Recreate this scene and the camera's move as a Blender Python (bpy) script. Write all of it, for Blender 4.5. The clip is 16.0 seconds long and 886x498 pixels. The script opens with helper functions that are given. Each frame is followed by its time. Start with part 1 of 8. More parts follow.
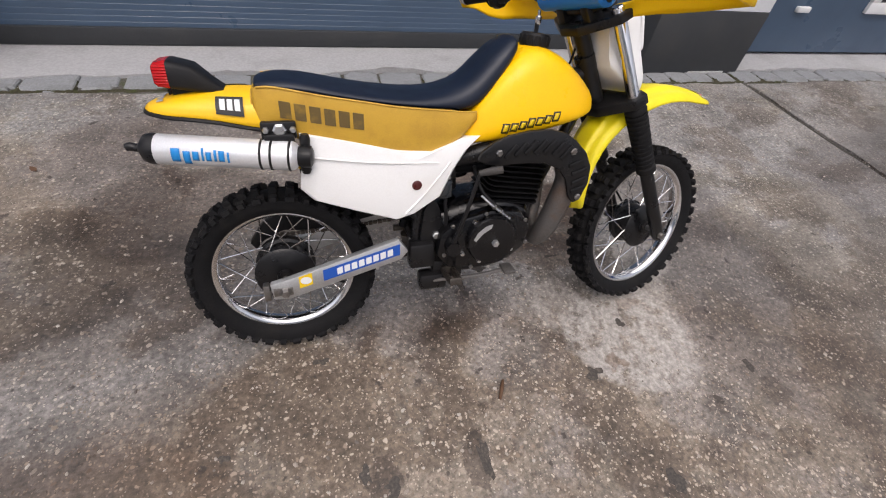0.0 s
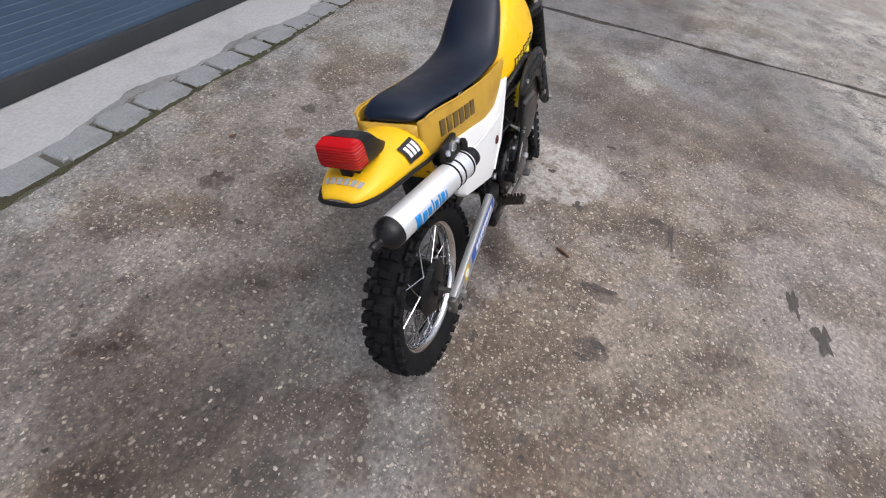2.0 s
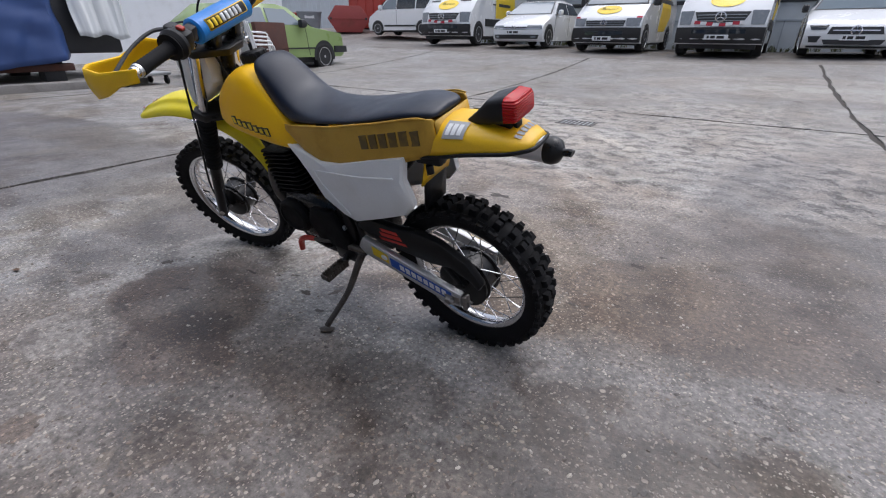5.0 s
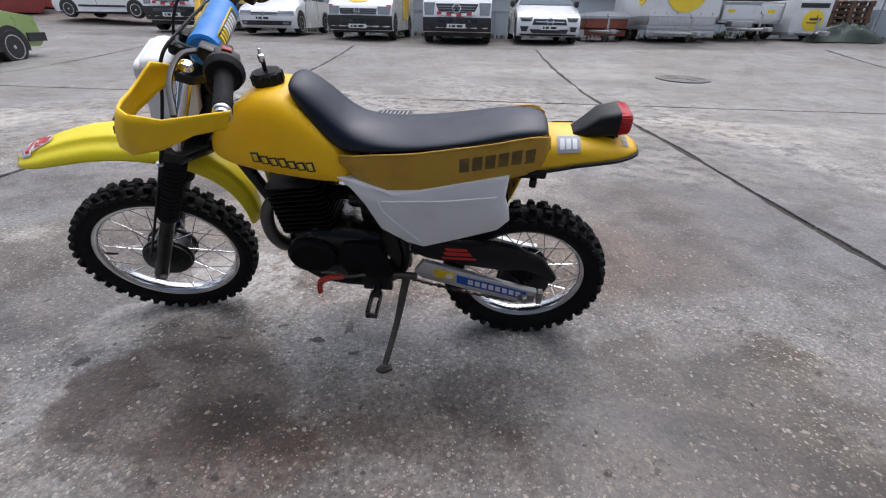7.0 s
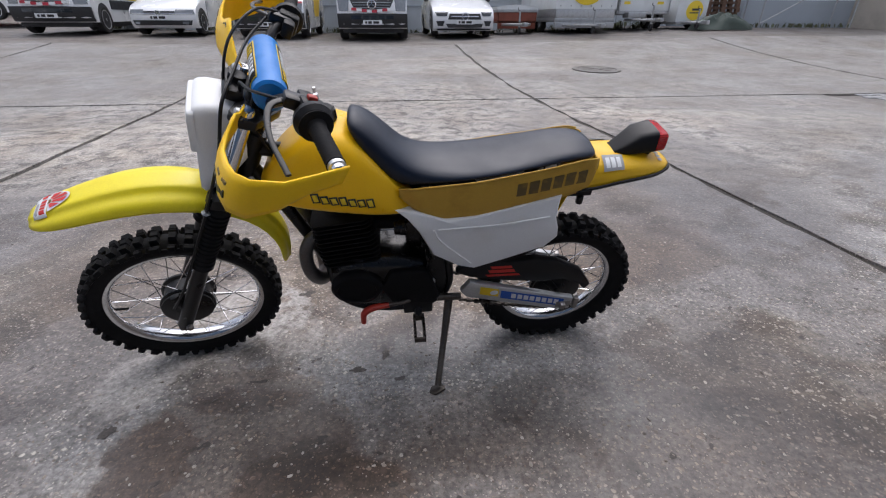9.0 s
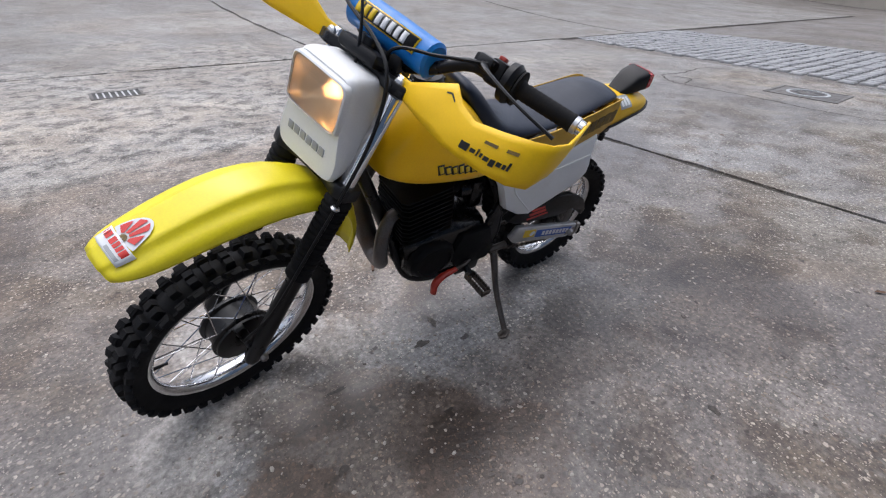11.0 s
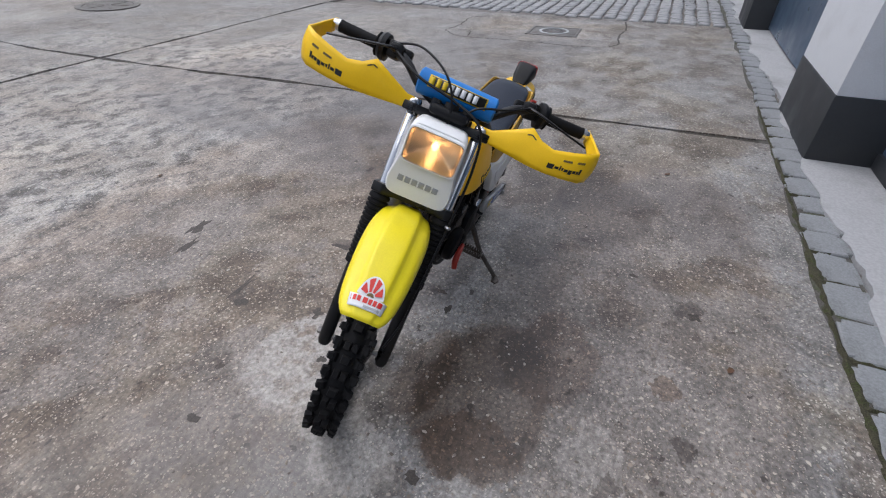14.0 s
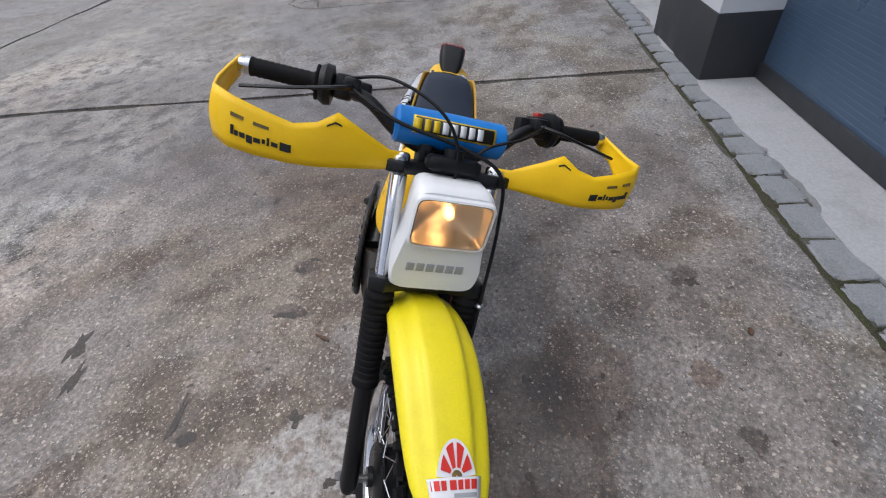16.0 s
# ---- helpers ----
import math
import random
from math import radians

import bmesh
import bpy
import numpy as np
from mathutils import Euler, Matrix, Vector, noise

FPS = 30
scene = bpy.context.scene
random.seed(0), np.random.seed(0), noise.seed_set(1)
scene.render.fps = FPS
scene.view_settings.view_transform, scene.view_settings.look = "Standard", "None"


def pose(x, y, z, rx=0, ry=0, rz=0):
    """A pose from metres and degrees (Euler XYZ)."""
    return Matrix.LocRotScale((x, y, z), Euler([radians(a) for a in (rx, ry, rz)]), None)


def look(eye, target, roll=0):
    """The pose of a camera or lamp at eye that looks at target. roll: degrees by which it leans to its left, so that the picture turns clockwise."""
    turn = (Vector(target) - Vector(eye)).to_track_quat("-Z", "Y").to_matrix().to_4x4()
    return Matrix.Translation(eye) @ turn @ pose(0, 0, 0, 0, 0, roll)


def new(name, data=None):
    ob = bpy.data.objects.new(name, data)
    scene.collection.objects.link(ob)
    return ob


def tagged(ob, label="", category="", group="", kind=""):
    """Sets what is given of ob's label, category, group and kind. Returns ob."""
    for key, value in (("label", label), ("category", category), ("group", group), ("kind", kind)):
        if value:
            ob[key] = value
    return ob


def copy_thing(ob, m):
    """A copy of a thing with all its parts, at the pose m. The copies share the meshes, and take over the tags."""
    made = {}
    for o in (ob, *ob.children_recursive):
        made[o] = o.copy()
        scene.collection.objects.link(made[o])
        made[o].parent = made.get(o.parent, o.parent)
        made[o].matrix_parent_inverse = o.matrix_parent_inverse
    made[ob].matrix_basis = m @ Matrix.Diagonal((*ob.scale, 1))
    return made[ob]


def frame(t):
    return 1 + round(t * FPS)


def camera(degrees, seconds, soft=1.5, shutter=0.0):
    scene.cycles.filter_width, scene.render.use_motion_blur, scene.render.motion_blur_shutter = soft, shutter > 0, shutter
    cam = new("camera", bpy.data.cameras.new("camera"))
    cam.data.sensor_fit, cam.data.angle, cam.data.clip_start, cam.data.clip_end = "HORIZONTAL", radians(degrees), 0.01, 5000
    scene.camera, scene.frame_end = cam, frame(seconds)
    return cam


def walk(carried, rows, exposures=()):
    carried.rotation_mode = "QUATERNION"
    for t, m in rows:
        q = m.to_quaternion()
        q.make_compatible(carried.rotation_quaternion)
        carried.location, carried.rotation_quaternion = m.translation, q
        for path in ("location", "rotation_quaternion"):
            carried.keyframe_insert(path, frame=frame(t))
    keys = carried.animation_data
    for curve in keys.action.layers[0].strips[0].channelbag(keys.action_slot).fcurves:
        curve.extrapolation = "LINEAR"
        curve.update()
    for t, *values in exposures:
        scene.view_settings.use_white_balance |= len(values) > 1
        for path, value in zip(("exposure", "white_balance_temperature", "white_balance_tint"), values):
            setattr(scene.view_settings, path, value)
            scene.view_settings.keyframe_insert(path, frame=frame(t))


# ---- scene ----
cam = camera(89.62, 16.0, soft=1.15)
PATH = [
    (0, (0.1299, -0.8116, 1.1827), (0.4442, -0.0097, 0.3028), 9.33),
    (0.5, (-0.0442, -0.6871, 1.1968), (0.2725, 0.0487, 0.3263), 5.83),
    (1, (-0.3431, -0.5500, 1.2029), (0.0733, 0.2200, 0.2448), 0.77),
    (1.5, (-0.6067, -0.3803, 1.1983), (0.1969, 0.2012, 0.1251), 5.75),
    (2, (-0.6853, -0.1682, 1.1950), (0.2757, 0.0772, 0.1180), 10.33),
    (2.5, (-0.8361, 0.0292, 1.1893), (0.2739, 0.0231, 0.0208), 9.41),
    (3, (-0.8666, 0.2492, 1.1732), (0.2678, -0.0370, 0.0046), 8.43),
    (3.5, (-0.7909, 0.4381, 1.1447), (0.2622, -0.0992, 0.0647), 3.86),
    (4, (-0.7702, 0.6212, 0.9162), (0.3694, -0.2900, 0.1482), 3.69),
    (4.5, (-0.6962, 0.8556, 0.8424), (0.3573, -0.2895, 0.1516), 2.17),
    (4.7, (-0.6398, 0.9222, 0.8380), (0.3421, -0.2623, 0.1350), 1.39),
    (6.8, (0.1238, 1.2581, 0.8889), (0.2545, -0.0527, 0.2145), 0.92),
    (7, (0.1852, 1.2542, 0.9007), (0.2749, -0.0445, 0.2488), 1.25),
    (7.5, (0.2984, 1.2557, 0.9185), (0.2574, -0.0299, 0.2886), 1.30),
    (8, (0.3649, 1.2658, 0.9533), (0.2513, -0.0385, 0.3630), 0.66),
    (8.5, (0.4046, 1.2577, 0.9610), (0.2701, -0.0230, 0.3550), 0.17),
    (9, (0.5102, 1.2411, 0.9778), (0.3715, 0.0013, 0.3351), 0.14),
    (9.5, (0.6628, 1.1149, 0.9723), (0.4913, 0.0558, 0.2895), 1.58),
    (9.7, (0.7252, 1.0910, 0.9675), (0.5060, 0.0523, 0.2860), 2.26),
    (11.8, (1.4846, 0.9542, 1.0104), (0.4707, 0.0247, 0.0788), -0.00),
    (12, (1.5296, 0.9436, 1.0553), (0.5003, 0.0166, 0.0744), -1.48),
    (12.5, (1.6062, 0.8725, 1.1401), (0.6642, -0.1216, 0.0922), -20.57),
    (13, (1.6399, 0.7033, 1.1224), (0.6912, -0.1558, 0.0708), -17.19),
    (13.5, (1.7554, 0.6466, 1.1525), (0.5980, -0.0627, 0.0330), -5.81),
    (14, (1.8233, 0.6573, 1.2507), (0.4770, 0.0513, 0.1470), -0.62),
    (14.5, (1.6657, 0.7237, 1.3139), (0.4451, 0.1176, 0.3032), 0.70),
    (15, (1.5984, 0.6170, 1.3267), (0.5073, -0.0069, 0.3956), -0.72),
    (15.5, (1.6015, 0.4083, 1.3344), (0.5228, 0.0010, 0.4005), -5.34),
    (16, (1.5110, 0.2884, 1.2778), (0.5247, 0.1555, 0.3762), -6.29),
]
walk(cam, [(t, look(eye, target, roll)) for t, eye, target, roll in PATH], [(0.0, 0.30, 6700, 15), (1.0, 0.22, 6440, 14), (1.5, 0.31, 6400, 13), (2.5, 0.35, 6200, 12), (3.0, 0.34, 6050, 12), (4.0, 0.42, 6050, 13), (4.5, 0.27, 6050, 13), (7.0, 0.43, 6080, 13), (8.0, 0.42, 6100, 13), (9.0, 0.31, 6180, 14), (9.6, 0.40, 6200, 14), (12.0, 0.28, 6020, 12), (13.0, 0.13, 6080, 12), (14.5, 0.12, 6050, 12), (15.4, 0.10, 6080, 12), (16.0, 0.07, 6070, 12)])

# ---- world and light: an overcast winter day ----
world = bpy.data.worlds.new("overcast")
scene.world = world
world.use_nodes = True
_wn, _wl = world.node_tree.nodes, world.node_tree.links
_sky = _wn.new("ShaderNodeTexSky")
_sky.sky_type, _sky.sun_disc = "NISHITA", False
_sky.sun_elevation, _sky.sun_rotation = radians(62), radians(200)
_sky.dust_density, _sky.ozone_density = 4.0, 1.0
_grey = _wn.new("ShaderNodeHueSaturation")
_grey.inputs["Saturation"].default_value = 0.42
_wl.new(_sky.outputs[0], _grey.inputs["Color"])
_wl.new(_grey.outputs[0], _wn["Background"].inputs["Color"])
_wn["Background"].inputs["Strength"].default_value = 0.15
sun = new("sun", bpy.data.lights.new("sun", "SUN"))
sun.data.energy, sun.data.angle, sun.data.color = 1.15, radians(75), (1.0, 0.98, 0.95)
sun.matrix_world = look((1.5, -2.0, 20.0), (0, 0, 0))


# ---- mesh helpers ----
def mesh_of(name, verts, faces, smooth=True):
    me = bpy.data.meshes.new(name)
    me.from_pydata([tuple(v) for v in verts], [], faces)
    me.update()
    if smooth:
        me.shade_smooth()
    return me


def from_bm(name, bm, smooth=False, angle=None):
    bmesh.ops.recalc_face_normals(bm, faces=bm.faces)
    me = bpy.data.meshes.new(name)
    bm.to_mesh(me)
    bm.free()
    if smooth:
        me.shade_smooth()
    if angle:
        me.set_sharp_from_angle(angle=radians(angle))
    return me


def part(name, geo, material, parent=None, label="", smooth=True, angle=35, m=None):
    """One mesh object from a bmesh, mesh or (verts, faces); under a parent."""
    if isinstance(geo, tuple):
        bm = bmesh.new()
        vs = [bm.verts.new(v) for v in geo[0]]
        for f in geo[1]:
            try:
                bm.faces.new([vs[i] for i in f])
            except ValueError:
                pass
        me = from_bm(name, bm, smooth, angle)
    elif isinstance(geo, bmesh.types.BMesh):
        me = from_bm(name, geo, smooth, angle)
    else:
        me = geo
    if material is not None and not me.materials:
        me.materials.append(material)
    ob = new(name, me)
    if parent is not None:
        ob.parent = parent
    if m is not None:
        ob.matrix_basis = m
    if label:
        tagged(ob, label)
    return ob


def join(*geos):
    verts, faces = [], []
    for v, f in geos:
        k = len(verts)
        verts += [tuple(p) for p in v]
        faces += [[i + k for i in q] for q in f]
    return verts, faces


def moved(geo, m):
    return [tuple(m @ Vector(v)) for v in geo[0]], geo[1]


def box(x0, x1, y0, y1, z0, z1, bevel=0.0, seg=2):
    bm = bmesh.new()
    bmesh.ops.create_cube(bm, size=1, matrix=Matrix.Translation(((x0 + x1) / 2, (y0 + y1) / 2, (z0 + z1) / 2)) @ Matrix.Diagonal((abs(x1 - x0), abs(y1 - y0), abs(z1 - z0), 1)))
    if bevel:
        bmesh.ops.bevel(bm, geom=bm.edges[:], offset=bevel, segments=seg, affect="EDGES", profile=0.5)
    return geo_of(bm)


def geo_of(bm):
    bm.verts.index_update()
    g = [v.co.copy() for v in bm.verts], [[v.index for v in f.verts] for f in bm.faces]
    bm.free()
    return g


def loft(rings, closed=True, caps=True):
    """Skin through rings of equal length."""
    n = len(rings[0])
    verts = [p for r in rings for p in r]
    faces = []
    for k in range(len(rings) - 1):
        for i in range(n if closed else n - 1):
            j = (i + 1) % n
            faces.append([k * n + i, k * n + j, (k + 1) * n + j, (k + 1) * n + i])
    if caps and closed:
        faces.append(list(range(n))[::-1])
        faces.append([(len(rings) - 1) * n + i for i in range(n)])
    return verts, faces


def curve_points(pts, n):
    """Catmull-Rom through the points, n steps a span."""
    p = [Vector(v) for v in pts]
    p = [2 * p[0] - p[1]] + p + [2 * p[-1] - p[-2]]
    out = []
    for k in range(1, len(p) - 2):
        a, b, c, d = p[k - 1:k + 3]
        for i in range(n):
            t = i / n
            out.append(0.5 * (2 * b + (c - a) * t + (2 * a - 5 * b + 4 * c - d) * t * t + (3 * b - a - 3 * c + d) * t ** 3))
    return out + [p[-2]]


def tube(pts, r, seg=10, n=6, flat=1.0):
    """A round bar along a smooth path; r is a number or one per point."""
    path = curve_points(pts, n) if n > 1 else [Vector(v) for v in pts]
    rad = [r] * len(path) if not hasattr(r, "__len__") else list(np.interp(np.linspace(0, len(r) - 1, len(path)), range(len(r)), r))
    up = Vector((0, 0, 1)) if abs((path[1] - path[0]).normalized().z) < 0.9 else Vector((1, 0, 0))
    rings = []
    for k, p in enumerate(path):
        d = (path[min(k + 1, len(path) - 1)] - path[max(k - 1, 0)]).normalized()
        side = d.cross(up).normalized()
        up = side.cross(d).normalized()
        rings.append([p + side * rad[k] * math.cos(a) + up * rad[k] * flat * math.sin(a) for a in (2 * math.pi * i / seg for i in range(seg))])
    return loft(rings)


def lathe(profile, seg=32, axis="y", closed=False):
    """Profile of (radius, height) turned round an axis."""
    rings = []
    for r, h in profile:
        ring = []
        for i in range(seg):
            a = 2 * math.pi * i / seg
            c, s = r * math.cos(a), r * math.sin(a)
            ring.append((c, h, s) if axis == "y" else (c, s, h) if axis == "z" else (h, c, s))
        rings.append(ring)
    if closed:
        rings.append(rings[0])
        return loft(rings, caps=False)
    return loft(rings)


def prism(outline, y0, y1, axis="y", bevel=0.0):
    """A plate: an outline of (x, z) pushed from y0 to y1."""
    bm = bmesh.new()
    def at(p, h):
        return (p[0], h, p[1]) if axis == "y" else (p[0], p[1], h) if axis == "z" else (h, p[0], p[1])
    low = [bm.verts.new(at(p, y0)) for p in outline]
    high = [bm.verts.new(at(p, y1)) for p in outline]
    bm.faces.new(low[::-1]), bm.faces.new(high)
    for i in range(len(outline)):
        j = (i + 1) % len(outline)
        bm.faces.new([low[i], low[j], high[j], high[i]])
    bmesh.ops.recalc_face_normals(bm, faces=bm.faces)
    if bevel:
        bmesh.ops.bevel(bm, geom=bm.edges[:], offset=bevel, segments=2, affect="EDGES", profile=0.5)
    return geo_of(bm)


def soft_ring(x, z0, z1, w, power=3.0, n=24, top=1.0, axis="x", yc=0.0):
    """A rounded-box section at x: from z0 to z1, half width w (times top at its upper end)."""
    ring = []
    for i in range(n):
        a = 2 * math.pi * i / n
        c, s = math.cos(a), math.sin(a)
        u = math.copysign(abs(c) ** (2 / power), c)
        v = math.copysign(abs(s) ** (2 / power), s)
        k = 1 + (top - 1) * (v + 1) / 2
        ring.append((x, yc + w * u * k, (z0 + z1) / 2 + (z1 - z0) / 2 * v) if axis == "x" else (yc + w * u * k, x, (z0 + z1) / 2 + (z1 - z0) / 2 * v))
    return ring


def smoothed(ob, levels=1):
    mod = ob.modifiers.new("smooth", "SUBSURF")
    mod.levels = mod.render_levels = levels
    return ob


def thick(ob, d, offset=-1.0):
    mod = ob.modifiers.new("thickness", "SOLIDIFY")
    mod.thickness, mod.offset = d, offset
    return ob


def thing(name, label, category, m=None, group="", kind=""):
    ob = new(name)
    ob.empty_display_size = 0.1
    if m is not None:
        ob.matrix_basis = m
    return tagged(ob, label, category, group, kind)


# ---- materials ----
def node_material(name):
    ma = bpy.data.materials.new(name)
    ma.use_nodes = True
    nt = ma.node_tree
    return ma, nt, nt.nodes["Principled BSDF"]


def noise_node(nt, scale, detail=4.0, rough=0.55, coords=None, kind="ShaderNodeTexNoise"):
    t = nt.nodes.new(kind)
    t.inputs["Scale"].default_value = scale
    if kind == "ShaderNodeTexNoise":
        t.inputs["Detail"].default_value, t.inputs["Roughness"].default_value = detail, rough
    if coords is not None:
        nt.links.new(coords, t.inputs["Vector"])
    return t


def ramp_node(nt, source, stops):
    r = nt.nodes.new("ShaderNodeValToRGB")
    el = r.color_ramp.elements
    while len(el) < len(stops):
        el.new(0.5)
    for e, (pos, col) in zip(el, stops):
        e.position = pos
        e.color = (*col, 1) if hasattr(col, "__len__") else (col, col, col, 1)
    nt.links.new(source, r.inputs[0])
    return r


def mix_node(nt, fac, a, b, blend="MIX"):
    m = nt.nodes.new("ShaderNodeMix")
    m.data_type, m.blend_type = "RGBA", blend
    for k, val in ((0, fac), (6, a), (7, b)):
        if isinstance(val, bpy.types.NodeSocket):
            nt.links.new(val, m.inputs[k])
        elif hasattr(val, "__len__"):
            m.inputs[k].default_value = (*val, 1)
        else:
            m.inputs[k].default_value = val if k == 0 else (val, val, val, 1)
    return m.outputs[2]


def surface(name, base, rough=0.5, metal=0.0, dirt=None, amount=0.3, scale=6.0, grain=0.0, grain_scale=300.0, bump=0.0, coat=0.0, wear=0.1, spec=0.5):
    """A general surface: base colour varied at two scales, blotches of dirt, uneven gloss and fine relief."""
    ma, nt, p = node_material(name)
    co = nt.nodes.new("ShaderNodeTexCoord").outputs["Object"]
    big = noise_node(nt, scale, 5, 0.6, co)
    fine = noise_node(nt, grain_scale, 3, 0.6, co)
    dirt = dirt or tuple(c * 0.45 for c in base)
    mask = ramp_node(nt, big.outputs[0], [(0.5, 0.0), (0.75, amount)])
    c = mix_node(nt, mask.outputs[0], base, dirt)
    if grain:
        g = ramp_node(nt, fine.outputs[0], [(0.35, 1 - grain), (0.65, 1 + grain)])
        c = mix_node(nt, 1.0, c, g.outputs[0], "MULTIPLY")
    nt.links.new(c, p.inputs["Base Color"])
    rr = ramp_node(nt, big.outputs[0], [(0.35, max(0.02, rough - wear)), (0.7, min(1, rough + wear))])
    nt.links.new(rr.outputs[0], p.inputs["Roughness"])
    p.inputs["Metallic"].default_value = metal
    p.inputs["Coat Weight"].default_value = coat
    p.inputs["Specular IOR Level"].default_value = spec
    if bump:
        bn = nt.nodes.new("ShaderNodeBump")
        bn.inputs["Strength"].default_value, bn.inputs["Distance"].default_value = bump, 0.002
        nt.links.new(fine.outputs[0], bn.inputs["Height"])
        nt.links.new(bn.outputs[0], p.inputs["Normal"])
    return ma


M = {}
M["yellow_tank"] = surface("yellow_tank", (1.0, 0.575, 0.003), 0.36, dirt=(0.80, 0.42, 0.01), amount=0.2, scale=9, grain=0.03, bump=0.03, spec=0.36)
M["yellow_plastic"] = surface("yellow_plastic", (0.88, 0.52, 0.008), 0.4, dirt=(0.55, 0.30, 0.03), amount=0.25, scale=12, grain=0.03, bump=0.03)
M["yellow_fender"] = surface("yellow_fender", (0.86, 0.72, 0.010), 0.42, dirt=(0.6, 0.46, 0.03), amount=0.3, scale=10, grain=0.03, bump=0.04)
M["yellow_vinyl"] = surface("yellow_vinyl", (0.56, 0.33, 0.035), 0.55, dirt=(0.36, 0.19, 0.025), amount=0.5, scale=14, grain=0.07, bump=0.12, grain_scale=500)
# black vinyl; the sky's bluish sheen is put into base and blotch colours
M["black_vinyl"] = surface("black_vinyl", (0.005, 0.010, 0.024), 0.42, spec=0.40, dirt=(0.014, 0.017, 0.026), amount=0.35, scale=9, grain=0.1, bump=0.15, grain_scale=600)
M["white_plastic"] = surface("white_plastic", (0.84, 0.845, 0.84), 0.40, dirt=(0.64, 0.59, 0.51), amount=0.3, scale=7, grain=0.02, bump=0.04)
M["black_plastic"] = surface("black_plastic", (0.010, 0.010, 0.011), 0.42, dirt=(0.018, 0.017, 0.016), amount=0.35, scale=16, grain=0.1, bump=0.08, spec=0.24)
M["black_paint"] = surface("black_paint", (0.008, 0.008, 0.009), 0.34, dirt=(0.018, 0.016, 0.015), amount=0.35, scale=20, grain=0.1, bump=0.1, spec=0.35)
M["rubber"] = surface("rubber", (0.010, 0.010, 0.011), 0.72, dirt=(0.028, 0.026, 0.023), amount=0.45, scale=18, grain=0.15, bump=0.2, spec=0.14)
M["chrome"] = surface("chrome", (0.75, 0.75, 0.76), 0.14, 1.0, dirt=(0.35, 0.30, 0.25), amount=0.25, scale=30, wear=0.07)
M["alu"] = surface("alu", (0.66, 0.67, 0.68), 0.33, 1.0, dirt=(0.40, 0.38, 0.35), amount=0.3, scale=18, grain=0.06)
M["alu_dull"] = surface("alu_dull", (0.55, 0.56, 0.57), 0.5, 0.8, dirt=(0.3, 0.28, 0.26), amount=0.4, scale=14, grain=0.08)
M["steel"] = surface("steel", (0.30, 0.29, 0.28), 0.42, 1.0, dirt=(0.14, 0.09, 0.06), amount=0.6, scale=30, grain=0.1)
M["pipe"] = surface("pipe", (0.125, 0.118, 0.114), 0.42, 0.5, dirt=(0.15, 0.095, 0.065), amount=0.9, scale=11, grain=0.15, bump=0.1)
M["red_paint"] = surface("red_paint", (0.45, 0.035, 0.02), 0.4, dirt=(0.1, 0.03, 0.02), amount=0.4, scale=30)
M["blue_pad"] = surface("blue_pad", (0.01, 0.20, 0.62), 0.4, dirt=(0.01, 0.1, 0.3), amount=0.3, scale=20)
M["decal_black"] = surface("decal_black", (0.015, 0.015, 0.015), 0.5, amount=0.1)
M["decal_white"] = surface("decal_white", (0.75, 0.76, 0.77), 0.45, amount=0.2)
M["decal_blue"] = surface("decal_blue", (0.012, 0.085, 0.42), 0.4, amount=0.2)
M["decal_cyan"] = surface("decal_cyan", (0.01, 0.24, 0.62), 0.4, amount=0.2)
M["decal_yellow"] = surface("decal_yellow", (0.8, 0.55, 0.01), 0.4, amount=0.2)
M["decal_red"] = surface("decal_red", (0.62, 0.03, 0.02), 0.45, amount=0.2)
M["decal_grey"] = surface("decal_grey", (0.36, 0.37, 0.38), 0.5, amount=0.2)
M["decal_brown"] = surface("decal_brown", (0.13, 0.085, 0.025), 0.6, dirt=(0.4, 0.24, 0.03), amount=0.6, scale=40)


